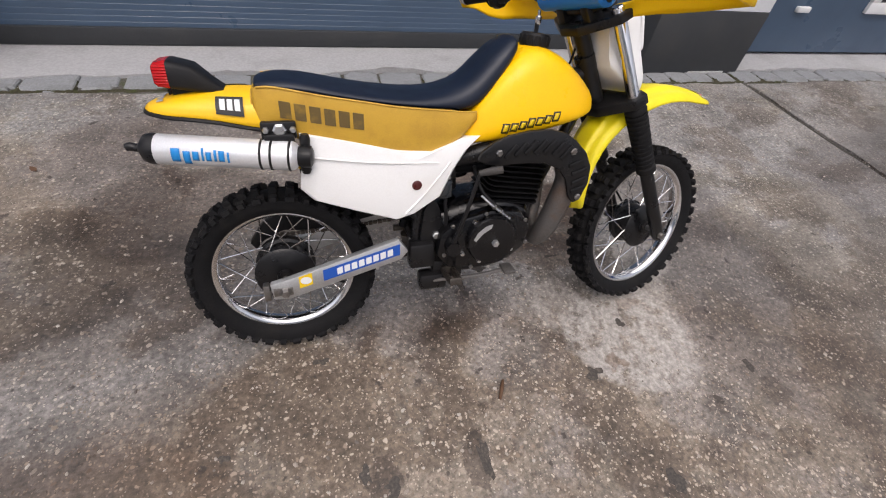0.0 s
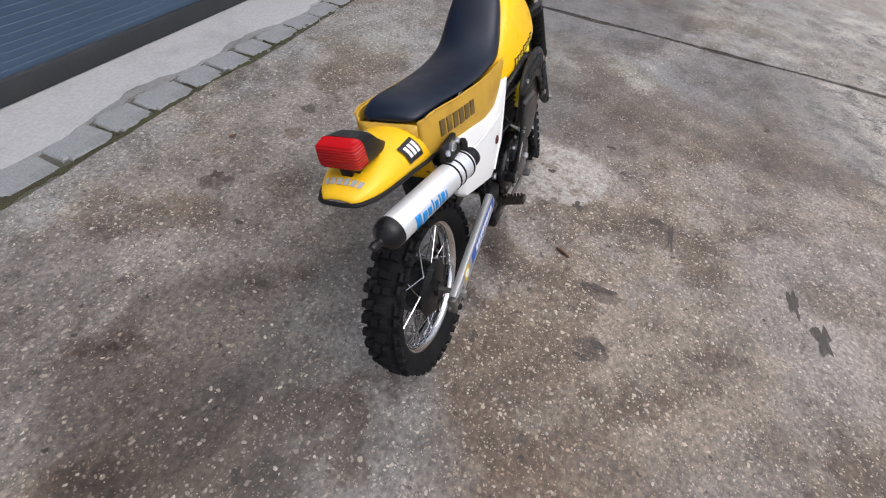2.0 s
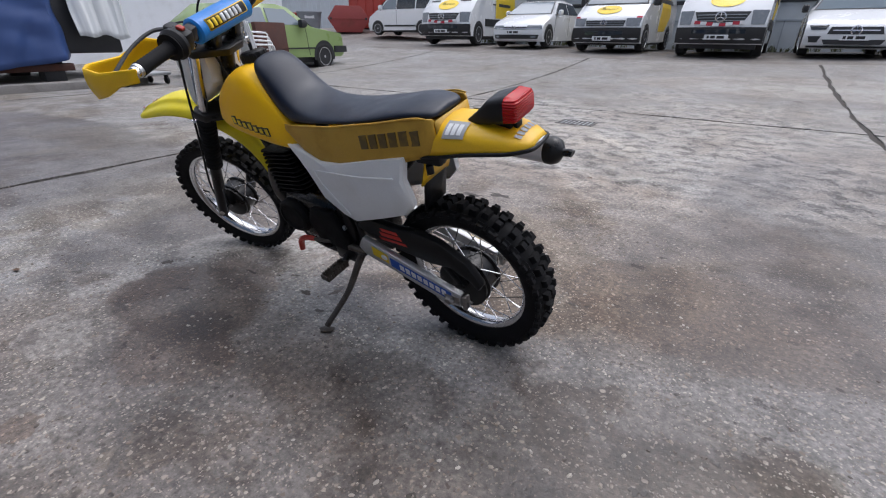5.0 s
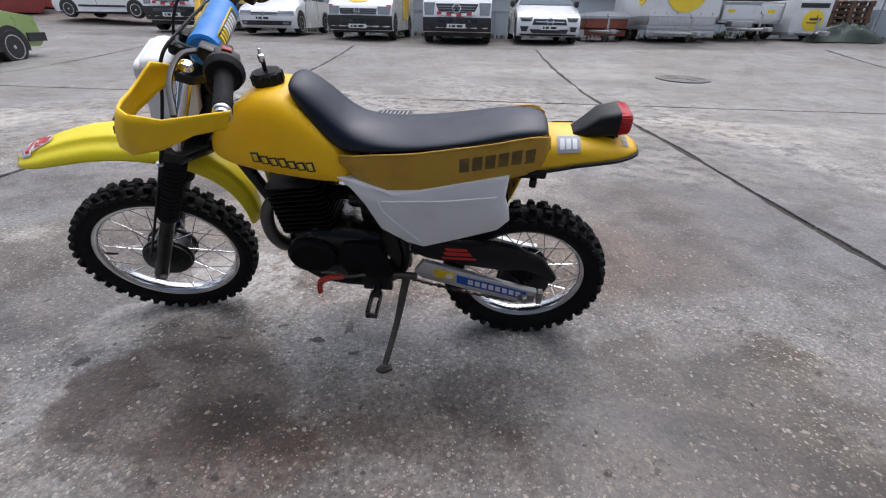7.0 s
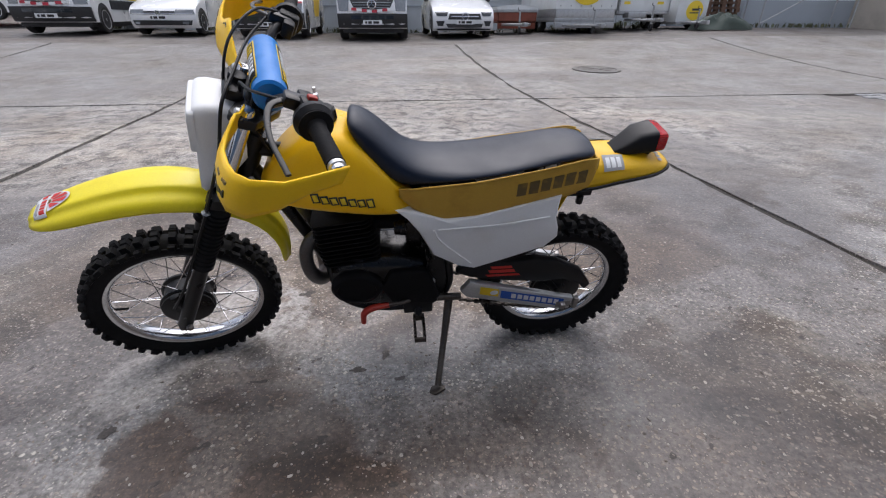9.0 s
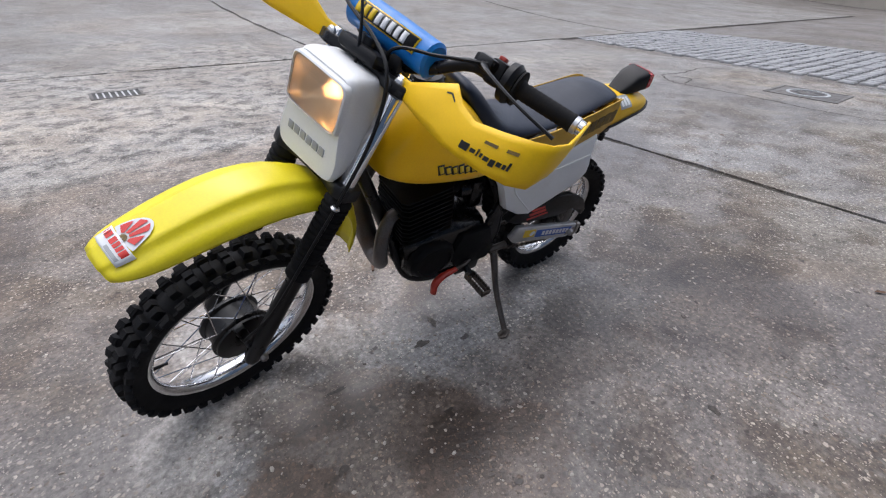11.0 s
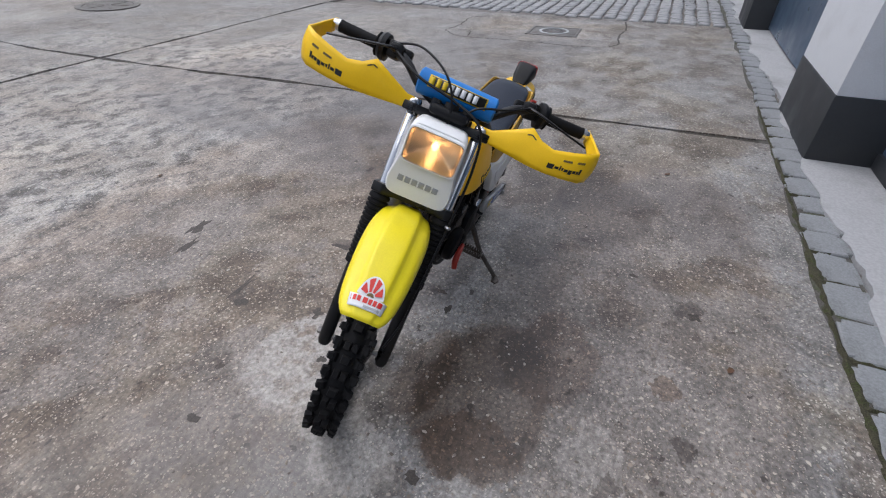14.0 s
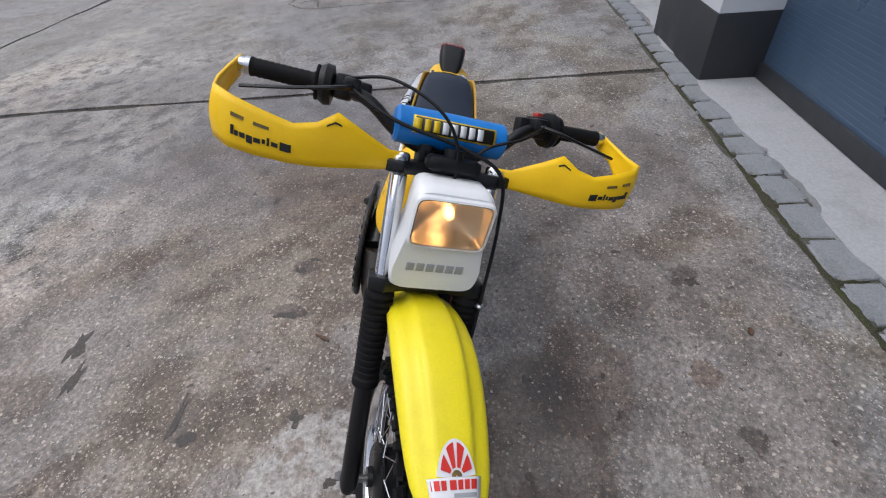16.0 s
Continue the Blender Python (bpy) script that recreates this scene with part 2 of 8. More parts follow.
def concrete_material(name, base, brown, pebble=0.5, wet=0.5, stains=()):
    """Worn exposed-aggregate concrete, damp in places, with stains of their own shape."""
    ma, nt, p = node_material(name)
    co = nt.nodes.new("ShaderNodeNewGeometry").outputs["Position"]
    large = noise_node(nt, 0.9, 6, 0.62, co)
    mid = noise_node(nt, 5.0, 6, 0.65, co)
    fine = noise_node(nt, 60.0, 4, 0.7, co)
    c = mix_node(nt, ramp_node(nt, large.outputs[0], [(0.36, 0.0), (0.64, 1.0)]).outputs[0], base, brown)
    blot = ramp_node(nt, mid.outputs[0], [(0.36, 0.66), (0.5, 0.98), (0.64, 1.25)])
    spread = nt.nodes.new("ShaderNodeSeparateXYZ")
    nt.links.new(co, spread.inputs[0])
    open_yard = nt.nodes.new("ShaderNodeMapRange")
    nt.links.new(spread.outputs[1], open_yard.inputs[0])
    for _i, _v in ((1, -1.5), (2, -4.0), (3, 1.0), (4, 0.45)):
        open_yard.inputs[_i].default_value = _v
    c = mix_node(nt, open_yard.outputs[0], c, blot.outputs[0], "MULTIPLY")
    sand = ramp_node(nt, fine.outputs[0], [(0.35, 0.56), (0.5, 0.97), (0.65, 1.46)])
    c = mix_node(nt, 1.0, c, sand.outputs[0], "MULTIPLY")
    # the open yard, beyond the damp ground by the doors
    sep_y = nt.nodes.new("ShaderNodeSeparateXYZ")
    nt.links.new(co, sep_y.inputs[0])
    yard = nt.nodes.new("ShaderNodeMapRange")
    nt.links.new(sep_y.outputs[1], yard.inputs[0])
    yard.inputs[1].default_value, yard.inputs[2].default_value = -1.2, -1.9
    before = c
    # earth-brown and dark damp patches with ragged edges
    for scale, lo, tint in ((1.5, 0.515, (0.65, 0.59, 0.54)), (3.1, 0.545, (0.72, 0.695, 0.675)), (0.7, 0.52, (1.0, 0.95, 0.84))):
        pt = noise_node(nt, scale, 9, 0.66, co)
        c = mix_node(nt, ramp_node(nt, pt.outputs[0], [(lo, 0.0), (lo + 0.032, 0.85)]).outputs[0], c, tint, "MULTIPLY")
    calm = nt.nodes.new("ShaderNodeMath")
    calm.operation = "MULTIPLY"
    nt.links.new(yard.outputs[0], calm.inputs[0])
    calm.inputs[1].default_value = 0.6
    c = mix_node(nt, calm.outputs[0], c, before)
    # flaked, paler skin in the open yard
    flake = noise_node(nt, 6.2, 8, 0.74, co)
    zone = noise_node(nt, 0.55, 5, 0.6, co)
    fl = ramp_node(nt, flake.outputs[0], [(0.47, 0.0), (0.52, 1.0)])
    zm = nt.nodes.new("ShaderNodeMapping")
    zm.vector_type = "TEXTURE"
    zm.inputs["Location"].default_value, zm.inputs["Scale"].default_value = (0.5, -3.5, 0), (3.3, 2.4, 40)
    nt.links.new(co, zm.inputs["Vector"])
    zl = nt.nodes.new("ShaderNodeVectorMath")
    zl.operation = "LENGTH"
    nt.links.new(zm.outputs[0], zl.inputs[0])
    near = nt.nodes.new("ShaderNodeMath")
    near.operation = "MULTIPLY_ADD"
    nt.links.new(zl.outputs["Value"], near.inputs[0])
    near.inputs[1].default_value = -0.25
    nt.links.new(zone.outputs[0], near.inputs[2])
    zn = ramp_node(nt, near.outputs[0], [(0.10, 0.0), (0.34, 1.0)])
    both = mix_node(nt, 1.0, fl.outputs[0], zn.outputs[0], "MULTIPLY")
    both = mix_node(nt, 1.0, both, yard.outputs[0], "MULTIPLY")
    c = mix_node(nt, both, c, (1.66, 1.60, 1.50), "MULTIPLY")
    # gaps where the skin is lost, darkened to paint in the flakes' shadows
    lost = ramp_node(nt, flake.outputs[0], [(0.43, 1.0), (0.455, 0.0)])
    gap = mix_node(nt, 1.0, lost.outputs[0], zn.outputs[0], "MULTIPLY")
    gap = mix_node(nt, 1.0, gap, yard.outputs[0], "MULTIPLY")
    c = mix_node(nt, gap, c, (0.50, 0.48, 0.46), "MULTIPLY")
    jit = noise_node(nt, 38.0, 2, 0.5, co)
    bent = nt.nodes.new("ShaderNodeVectorMath")
    bent.operation = "MULTIPLY_ADD"
    nt.links.new(jit.outputs["Color"], bent.inputs[0])
    bent.inputs[1].default_value = (0.022, 0.022, 0.022)
    nt.links.new(co, bent.inputs[2])
    # pebbles of two sizes
    height = None
    for scale, keep, k in ((150.0, 0.60, 0.85), (92.0, 0.74, 1.0), (58.0, 0.88, 1.0)):
        vo = noise_node(nt, scale, coords=bent.outputs[0], kind="ShaderNodeTexVoronoi")
        sep = nt.nodes.new("ShaderNodeSeparateColor")
        nt.links.new(vo.outputs["Color"], sep.inputs[0])
        pick = ramp_node(nt, sep.outputs[0], [(keep, 0.0), (keep + 0.02, 1.0)])
        inside = ramp_node(nt, vo.outputs["Distance"], [(0.28, 1.0), (0.42, 0.0)])
        mask = nt.nodes.new("ShaderNodeMath")
        mask.operation = "MULTIPLY"
        nt.links.new(pick.outputs[0], mask.inputs[0]), nt.links.new(inside.outputs[0], mask.inputs[1])
        weak = nt.nodes.new("ShaderNodeMath")
        weak.operation = "MULTIPLY"
        nt.links.new(mask.outputs[0], weak.inputs[0])
        weak.inputs[1].default_value = pebble * k
        tone = ramp_node(nt, sep.outputs[1], [(0.0, (0.07, 0.055, 0.05)), (0.30, (0.26, 0.21, 0.165)), (0.6, (0.50, 0.455, 0.40)), (1.0, (0.62, 0.575, 0.50))])
        c = mix_node(nt, weak.outputs[0], c, tone.outputs[0])
        height = mask.outputs[0]
    # dark blotches a hand wide and smaller
    for scale, lo, deep in ((3.3, 0.60, 0.55), (11.0, 0.605, 0.42), (23.0, 0.62, 0.5)):
        bl = noise_node(nt, scale, 7, 0.68, co)
        c = mix_node(nt, ramp_node(nt, bl.outputs[0], [(lo, 0.0), (lo + 0.07, 0.8)]).outputs[0], c, tuple(deep * k for k in (1.0, 0.93, 0.88)), "MULTIPLY")
    # pits
    pit = noise_node(nt, 16.0, 3, 0.6, co)
    pm = ramp_node(nt, pit.outputs[0], [(0.66, 0.0), (0.70, 0.85)])
    c = mix_node(nt, pm.outputs[0], c, (0.045, 0.038, 0.034))
    # single stains: x, y, radius x, radius y, darken or lighten colour, strength
    warp = nt.nodes.new("ShaderNodeVectorMath")
    warp.operation = "MULTIPLY_ADD"
    nt.links.new(mid.outputs["Color"], warp.inputs[0])
    warp.inputs[1].default_value = (0.16, 0.16, 0.0)
    nt.links.new(co, warp.inputs[2])
    frayed = noise_node(nt, 17.0, 5, 0.65, co)
    fray = nt.nodes.new("ShaderNodeVectorMath")
    fray.operation = "MULTIPLY_ADD"
    nt.links.new(frayed.outputs["Color"], fray.inputs[0])
    fray.inputs[1].default_value = (0.11, 0.11, 0.0)
    nt.links.new(warp.outputs[0], fray.inputs[2])
    damp = None
    for x, y, rx, ry, col, strength in stains:
        mp = nt.nodes.new("ShaderNodeMapping")
        mp.vector_type = "TEXTURE"
        mp.inputs["Location"].default_value = (x + 0.135, y + 0.135, 0)
        mp.inputs["Scale"].default_value = (rx, ry, 1)
        nt.links.new(fray.outputs[0], mp.inputs["Vector"])
        flat = nt.nodes.new("ShaderNodeVectorMath")
        flat.operation = "MULTIPLY"
        nt.links.new(mp.outputs[0], flat.inputs[0])
        flat.inputs[1].default_value = (1, 1, 0)
        ln = nt.nodes.new("ShaderNodeVectorMath")
        ln.operation = "LENGTH"
        nt.links.new(flat.outputs[0], ln.inputs[0])
        ms = ramp_node(nt, ln.outputs["Value"], [(0.84, strength), (0.98, 0.0)])
        if col == CEMENT_SHEEN:
            worn = ramp_node(nt, frayed.outputs[0], [(0.38, 0.25), (0.52, 1.0)])
            c = mix_node(nt, mix_node(nt, 1.0, ms.outputs[0], worn.outputs[0], "MULTIPLY"), c, mix_node(nt, 0.8, col, sand.outputs[0], "MULTIPLY"))
        else:
            c = mix_node(nt, ms.outputs[0], c, col, "MULTIPLY")
        if col[0] < 0.75 and col != CEMENT_SHEEN:
            damp = ms.outputs[0] if damp is None else mix_node(nt, 1.0, damp, ms.outputs[0], "ADD")
    nt.links.new(c, p.inputs["Base Color"])
    wetmask = ramp_node(nt, large.outputs["Color"], [(0.40, 0.68 - 0.30 * wet), (0.62, 0.80)])
    r = wetmask.outputs[0]
    if damp is not None:
        r = mix_node(nt, damp, r, (0.33, 0.33, 0.33))
    r = mix_node(nt, 0.35, r, fine.outputs[0], "OVERLAY")
    nt.links.new(r, p.inputs["Roughness"])
    bn = nt.nodes.new("ShaderNodeBump")
    bn.inputs["Strength"].default_value, bn.inputs["Distance"].default_value = 0.5, 0.006
    hm = mix_node(nt, 0.35, fine.outputs[0], height)
    hm = mix_node(nt, pm.outputs[0], hm, (0, 0, 0))
    hm = mix_node(nt, gap, hm, (0, 0, 0))
    nt.links.new(hm, bn.inputs["Height"])
    nt.links.new(bn.outputs[0], p.inputs["Normal"])
    return ma


DARK, DAMP, CEMENT_SHEEN = (0.42, 0.38, 0.36), (0.66, 0.64, 0.64), (0.36, 0.335, 0.31)
BROWN, LIGHT, EARTH, SOIL = (0.88, 0.74, 0.63), (1.50, 1.46, 1.40), (0.60, 0.49, 0.41), (0.50, 0.42, 0.36)
STAINS = (
    # broad tones of the yard
    (-0.75, 0.0, 0.75, 0.62, (0.76, 0.73, 0.71), 0.75), (-0.55, -0.55, 0.55, 0.35, (0.76, 0.68, 0.62), 0.85), (1.75, -0.2, 0.50, 0.6, (0.72, 0.70, 0.69), 0.85), (-0.35, 0.75, 0.34, 0.20, (0.86, 0.84, 0.82), 0.8),
    (-1.35, -2.2, 1.1, 2.0, DAMP, 0.7), (2.4, -1.2, 0.9, 0.7, DAMP, 0.7), (-3.6, -1.0, 1.2, 1.1, DAMP, 0.5), (4.8, 0.1, 2.8, 1.1, DAMP, 0.8), (-1.0, -0.9, 0.9, 0.9, DAMP, 0.6), (0.6, -1.0, 1.9, 1.1, BROWN, 0.5), (1.62, 0.0, 0.36, 0.30, (0.78, 0.76, 0.75), 0.9), (-0.35, -0.45, 0.50, 0.40, (0.82, 0.80, 0.78), 0.8), (-0.1, -1.0, 0.6, 0.35, (0.84, 0.82, 0.80), 0.8), (0.2, 0.9, 1.5, 0.5, BROWN, 0.4),
    (2.6, -3.1, 2.6, 0.75, LIGHT, 0.4), (6.6, -2.7, 2.4, 1.0, LIGHT, 0.45), (-2.2, -3.6, 1.6, 0.6, LIGHT, 0.45), (-1.0, -8.5, 3.0, 1.2, LIGHT, 0.45), (-4.85, -0.9, 0.8, 1.0, (1.22, 1.16, 1.08), 0.6),
    # wet ground behind and beside the bike; (0.42, 0.02) also paints shade under it
    (-0.36, 0.60, 0.40, 0.29, DARK, 0.62), (-0.75, 0.55, 0.50, 0.50, DAMP, 0.35), (-0.36, 0.22, 0.40, 0.26, DAMP, 0.7), (-0.5, 1.10, 0.40, 0.24, DAMP, 0.6), (0.0, 0.42, 0.55, 0.22, (0.80, 0.77, 0.74), 0.8), (-0.55, 0.30, 0.45, 0.40, (0.84, 0.82, 0.80), 0.8),
    (0.42, 0.62, 0.6, 0.30, DAMP, 0.55), (0.35, 0.95, 0.28, 0.22, DARK, 0.2), (0.42, 0.02, 0.34, 0.16, DAMP, 0.9), (0.08, 0.34, 0.20, 0.16, DARK, 0.55),
    (1.54, 0.53, 0.18, 0.19, DARK, 0.5), (1.72, 0.35, 0.22, 0.26, DAMP, 0.7),
    # oil and earth under the engine and the front wheel
    (0.95, 0.40, 0.34, 0.24, SOIL, 0.95), (0.55, 0.42, 0.40, 0.18, SOIL, 0.42), (1.16, 0.44, 0.12, 0.17, EARTH, 0.9), (0.72, 0.58, 0.26, 0.15, EARTH, 0.7), (1.33, 0.27, 0.06, 0.05, DARK, 0.75), (0.95, 0.20, 0.22, 0.10, EARTH, 0.7),
    # smooth pale cement round the front wheel; near x 1.3 painted wet sheen
    (1.08, -0.21, 0.24, 0.23, CEMENT_SHEEN, 0.9), (0.88, -0.06, 0.10, 0.12, CEMENT_SHEEN, 0.5), (1.22, -0.02, 0.12, 0.14, CEMENT_SHEEN, 0.5), (1.32, 0.13, 0.13, 0.15, CEMENT_SHEEN, 0.55), (1.08, 0.76, 0.15, 0.10, CEMENT_SHEEN, 0.45), (1.30, 0.52, 0.06, 0.13, CEMENT_SHEEN, 0.45),
    # small dark spots
    (0.46, -0.47, 0.035, 0.085, DARK, 0.9), (0.22, -0.48, 0.05, 0.06, DARK, 0.9), (1.11, 0.81, 0.035, 0.03, DARK, 0.8), (0.91, 1.00, 0.045, 0.035, DARK, 0.85), (0.29, 1.02, 0.05, 0.04, DARK, 0.8), (0.57, 0.05, 0.05, 0.04, DARK, 0.7), (0.72, 0.96, 0.05, 0.04, EARTH, 0.8), (0.91, -0.66, 0.05, 0.04, DARK, 0.7), (1.44, -0.50, 0.05, 0.05, DARK, 0.6), (0.98, -0.32, 0.035, 0.03, EARTH, 0.7), (1.14, -0.08, 0.05, 0.03, EARTH, 0.5),
)
M["concrete"] = concrete_material("concrete", (0.236, 0.231, 0.227), (0.200, 0.186, 0.173), stains=STAINS, pebble=0.8)
M["strip"] = surface("strip", (0.39, 0.39, 0.395), 0.75, dirt=(0.25, 0.25, 0.24), amount=0.7, scale=2.6, grain=0.09, grain_scale=70, bump=0.3)
M["sett"] = surface("sett", (0.28, 0.283, 0.288), 0.5, dirt=(0.095, 0.09, 0.08), amount=0.8, scale=14, grain=0.2, grain_scale=120, bump=0.6)
M["moss"] = surface("moss", (0.085, 0.080, 0.070), 0.9, dirt=(0.050, 0.065, 0.018), amount=0.9, scale=9, grain=0.4, grain_scale=150, bump=1.0)
M["asphalt"] = concrete_material("asphalt", (0.185, 0.175, 0.168), (0.150, 0.130, 0.115), pebble=0.25, wet=0.4)
M["door_blue"] = surface("door_blue", (0.062, 0.102, 0.163), 0.36, dirt=(0.049, 0.080, 0.128), amount=0.5, scale=2.5, grain=0.03)
M["base_grey"] = surface("base_grey", (0.030, 0.033, 0.037), 0.6, dirt=(0.055, 0.055, 0.054), amount=0.5, scale=5, grain=0.1, bump=0.3, grain_scale=160)
M["wall_white"] = surface("wall_white", (0.80, 0.82, 0.85), 0.7, dirt=(0.6, 0.6, 0.6), amount=0.4, scale=3, grain=0.04, bump=0.25, grain_scale=160)
M["frame_white"] = surface("frame_white", (0.72, 0.73, 0.74), 0.45, amount=0.2)
M["sheet_grey"] = surface("sheet_grey", (0.36, 0.40, 0.44), 0.5, dirt=(0.30, 0.33, 0.36), amount=0.6, scale=0.8, grain=0.03)
M["sheet_pale"] = surface("sheet_pale", (0.56, 0.60, 0.63), 0.55, dirt=(0.40, 0.42, 0.42), amount=0.6, scale=1.1, grain=0.04)
M["sheet_white"] = surface("sheet_white", (0.66, 0.70, 0.73), 0.5, dirt=(0.5, 0.5, 0.5), amount=0.4, scale=0.6, grain=0.03)
M["cast_iron"] = surface("cast_iron", (0.15, 0.142, 0.134), 0.55, 0.4, dirt=(0.11, 0.085, 0.06), amount=0.6, scale=12, grain=0.2, bump=0.4)
M["beige_wall"] = surface("beige_wall", (0.52, 0.47, 0.40), 0.8, amount=0.3, scale=2, grain=0.05)
M["galv"] = surface("galv", (0.42, 0.43, 0.44), 0.5, 0.7, dirt=(0.25, 0.23, 0.2), amount=0.4, scale=9, grain=0.08)
M["glass_dark"] = surface("glass_dark", (0.02, 0.025, 0.03), 0.06, amount=0.1, spec=0.8)


def ground_height(x, y):
    """The yard is level by the building and climbs gently on its far side."""
    s = min(max(0.0, -y - 4.0), 10.5)
    side = 1 + 0.065 * min(max(0.0, -0.5 - x), 9.0) + 0.035 * min(max(0.0, x - 1.5), 9.0)
    climb = min(max(0.0, -y - 19.5 + 0.5 * min(max(0.0, x - 16), 8)), 9.0) if x > 10 else 0.0
    rise = 0.0068 * s * s if s < 7.4 else 0.3724 + 0.035 * (s - 7.4)
    return rise * side + 0.09 * climb


def frange(a, b, step):
    n = max(1, round((b - a) / step))
    return [a + (b - a) * i / n for i in range(n + 1)]


def draped(xs, ys, dz=0.0, ragged=0.0, lip=0.03, seed=0):
    """A sheet over the ground with ragged edges and, where asked, an edge face."""
    nx, ny = len(xs), len(ys)
    verts = []
    for j, y in enumerate(ys):
        for i, x in enumerate(xs):
            ex = ragged * noise.noise((y * 2.3, seed * 7.1 + i, 0.3)) + 0.4 * ragged * noise.noise((y * 13, seed + i, 2.3)) if i in (0, nx - 1) else 0
            ey = ragged * noise.noise((x * 2.3, seed * 3.7 + j, 5.3)) + 0.4 * ragged * noise.noise((x * 13, seed + j, 8.3)) if j in (0, ny - 1) else 0
            verts.append((x + ex, y + ey, ground_height(x, y) + dz))
    faces = [[j * nx + i, j * nx + i + 1, (j + 1) * nx + i + 1, (j + 1) * nx + i] for j in range(ny - 1) for i in range(nx - 1)]
    if lip:
        rim = [i for i in range(nx)] + [j * nx + nx - 1 for j in range(1, ny)] + [(ny - 1) * nx + i for i in range(nx - 2, -1, -1)] + [j * nx for j in range(ny - 2, 0, -1)]
        k = len(verts)
        verts += [(verts[i][0], verts[i][1], verts[i][2] - lip) for i in rim]
        n = len(rim)
        faces += [[rim[i], k + i, k + (i + 1) % n, rim[(i + 1) % n]] for i in range(n)]
    return verts, faces


# the ground: one dirt and asphalt sheet, with the concrete slabs of the yard on it
far_xs = [-4000, -1000, -300, -100, -50, -30] + frange(-22, 30, 2.0) + [40, 60, 120, 400, 1200, 4000]
far_ys = [-4000, -1000, -300, -100, -60, -40, -30, -24] + frange(-20, 3, 1.0) + [6, 12, 30, 100, 400, 1200, 4000]
ground = tagged(part("ground", draped(far_xs, far_ys, -0.022, 0, 0), M["asphalt"], smooth=True, angle=None), "damp dark asphalt and dirt ground of the yard", "ground", kind="structure")

# ---- near building: roller doors between white pillars on dark plinths ----
wall_north = tagged(part("wall_north", join(box(-40, 40, 2.30, 2.70, 0, 3.7), box(-40, 40, 1.94, 2.30, 3.4, 3.7)), M["wall_white"], smooth=False), "white rendered garage wall over the roller doors", "wall", kind="structure")


def pillar(x0, x1):
    p = thing("pillar", "white painted pillar with a dark grey plinth beside the roller door", "pillar", pose((x0 + x1) / 2, 2.0, 0), "pillars of the garage front", "structure")
    w = (x1 - x0) / 2
    part("plinth", box(-w, w, -0.33, 0.29, -0.02, 0.40, 0.006), M["base_grey"], p)
    part("shaft", box(-w + 0.004, w - 0.004, -0.326, 0.29, 0.40, 3.4, 0.006), M["wall_white"], p)
    return p


for _a, _b in ((-11.0, -10.1), (-6.60, -5.74), (-2.46, -1.45), (2.28, 3.12), (7.0, 7.85), (11.6, 12.4)):
    pillar(_a, _b)


def roller_door(x0, x1):
    d = thing("roller_door", "closed dark blue-grey roller door with narrow slats", "roller door", pose(0, 2.03, 0), "doors of the garage front", "structure")
    prof = []
    z = 0.10
    while z < 3.38:
        prof += [(0.0, z), (-0.0016, z + 0.002), (-0.0016, z + 0.027), (0.0, z + 0.029)]
        z += 0.03
    part("curtain", loft([[(x, y, zz) for y, zz in prof] for x in (x0, x1)], closed=False), M["door_blue"], d, smooth=False)
    part("bottom_bar", box(x0, x1, -0.022, 0.03, 0.012, 0.105, 0.006), M["base_grey"], d, "dark rubber-edged bottom bar")
    return d


def panel_door(x0, x1, glazed=False):
    d = thing("sectional_door", "closed smooth dark blue steel gate", "gate", pose(0, 1.97, 0), "doors of the garage front", "structure")
    part("leaf", box(x0, x1, -0.02, 0.04, 0.03, 3.38, 0.006), M["door_blue"], d)
    if glazed:
        part("window_frame", join(box(4.35, 6.4, -0.05, -0.02, 0.34, 0.42, 0.004), box(4.35, 4.43, -0.05, -0.02, 0.42, 1.6, 0.004), box(4.35, 6.4, -0.05, -0.02, 1.6, 1.68, 0.004), box(6.32, 6.4, -0.05, -0.02, 0.42, 1.6, 0.004)), M["frame_white"], d, "white frame")
        part("pane", box(4.43, 6.32, -0.035, -0.025, 0.42, 1.6), M["glass_dark"], d, "dark glass pane")
        part("pull_handle", box(3.66, 3.78, -0.055, -0.02, 0.33, 0.37, 0.008), M["frame_white"], d, "small white plastic pull handle")
    else:
        part("lock", lathe([(0.0, -0.055), (0.02, -0.055), (0.022, -0.02)], 16), M["chrome"], d, "small chrome lock", m=pose(x1 - 0.15, 0, 0.75))
    return d


roller_door(-1.45, 2.28)
panel_door(3.12, 7.0, True)
panel_door(-5.74, -2.46)
roller_door(-10.1, -6.60)
roller_door(7.85, 11.6)

# ---- far side of the yard: sheet-metal hall, white hall with a grey plinth ----
hall = thing("wall_south", "long grey sheet-metal hall behind the parked vans", "wall", pose(0, -19.3, 0), kind="structure")
rib = []
x = -11.5
while x < 11:
    rib += [(x, 0.0), (x + 1.02, 0.0), (x + 1.03, 0.018), (x + 1.07, 0.018), (x + 1.08, 0.0)]
    x += 1.10
part("cladding", loft([[(px_, -py_, z) for px_, py_ in rib] for z in (2.08, 7.5)], closed=False), M["sheet_grey"], hall, "blue-grey upright sheet cladding", smooth=False)
part("base_band", box(-11.5, 11.6, -0.3, 0.05, -0.3, 2.0), M["sheet_pale"], hall, "pale lower wall band", smooth=False)
part("rail", box(-11.5, 11.6, 0.05, 0.13, 1.98, 2.10, 0.01), M["base_grey"], hall, "dark base rail of the cladding", smooth=False)
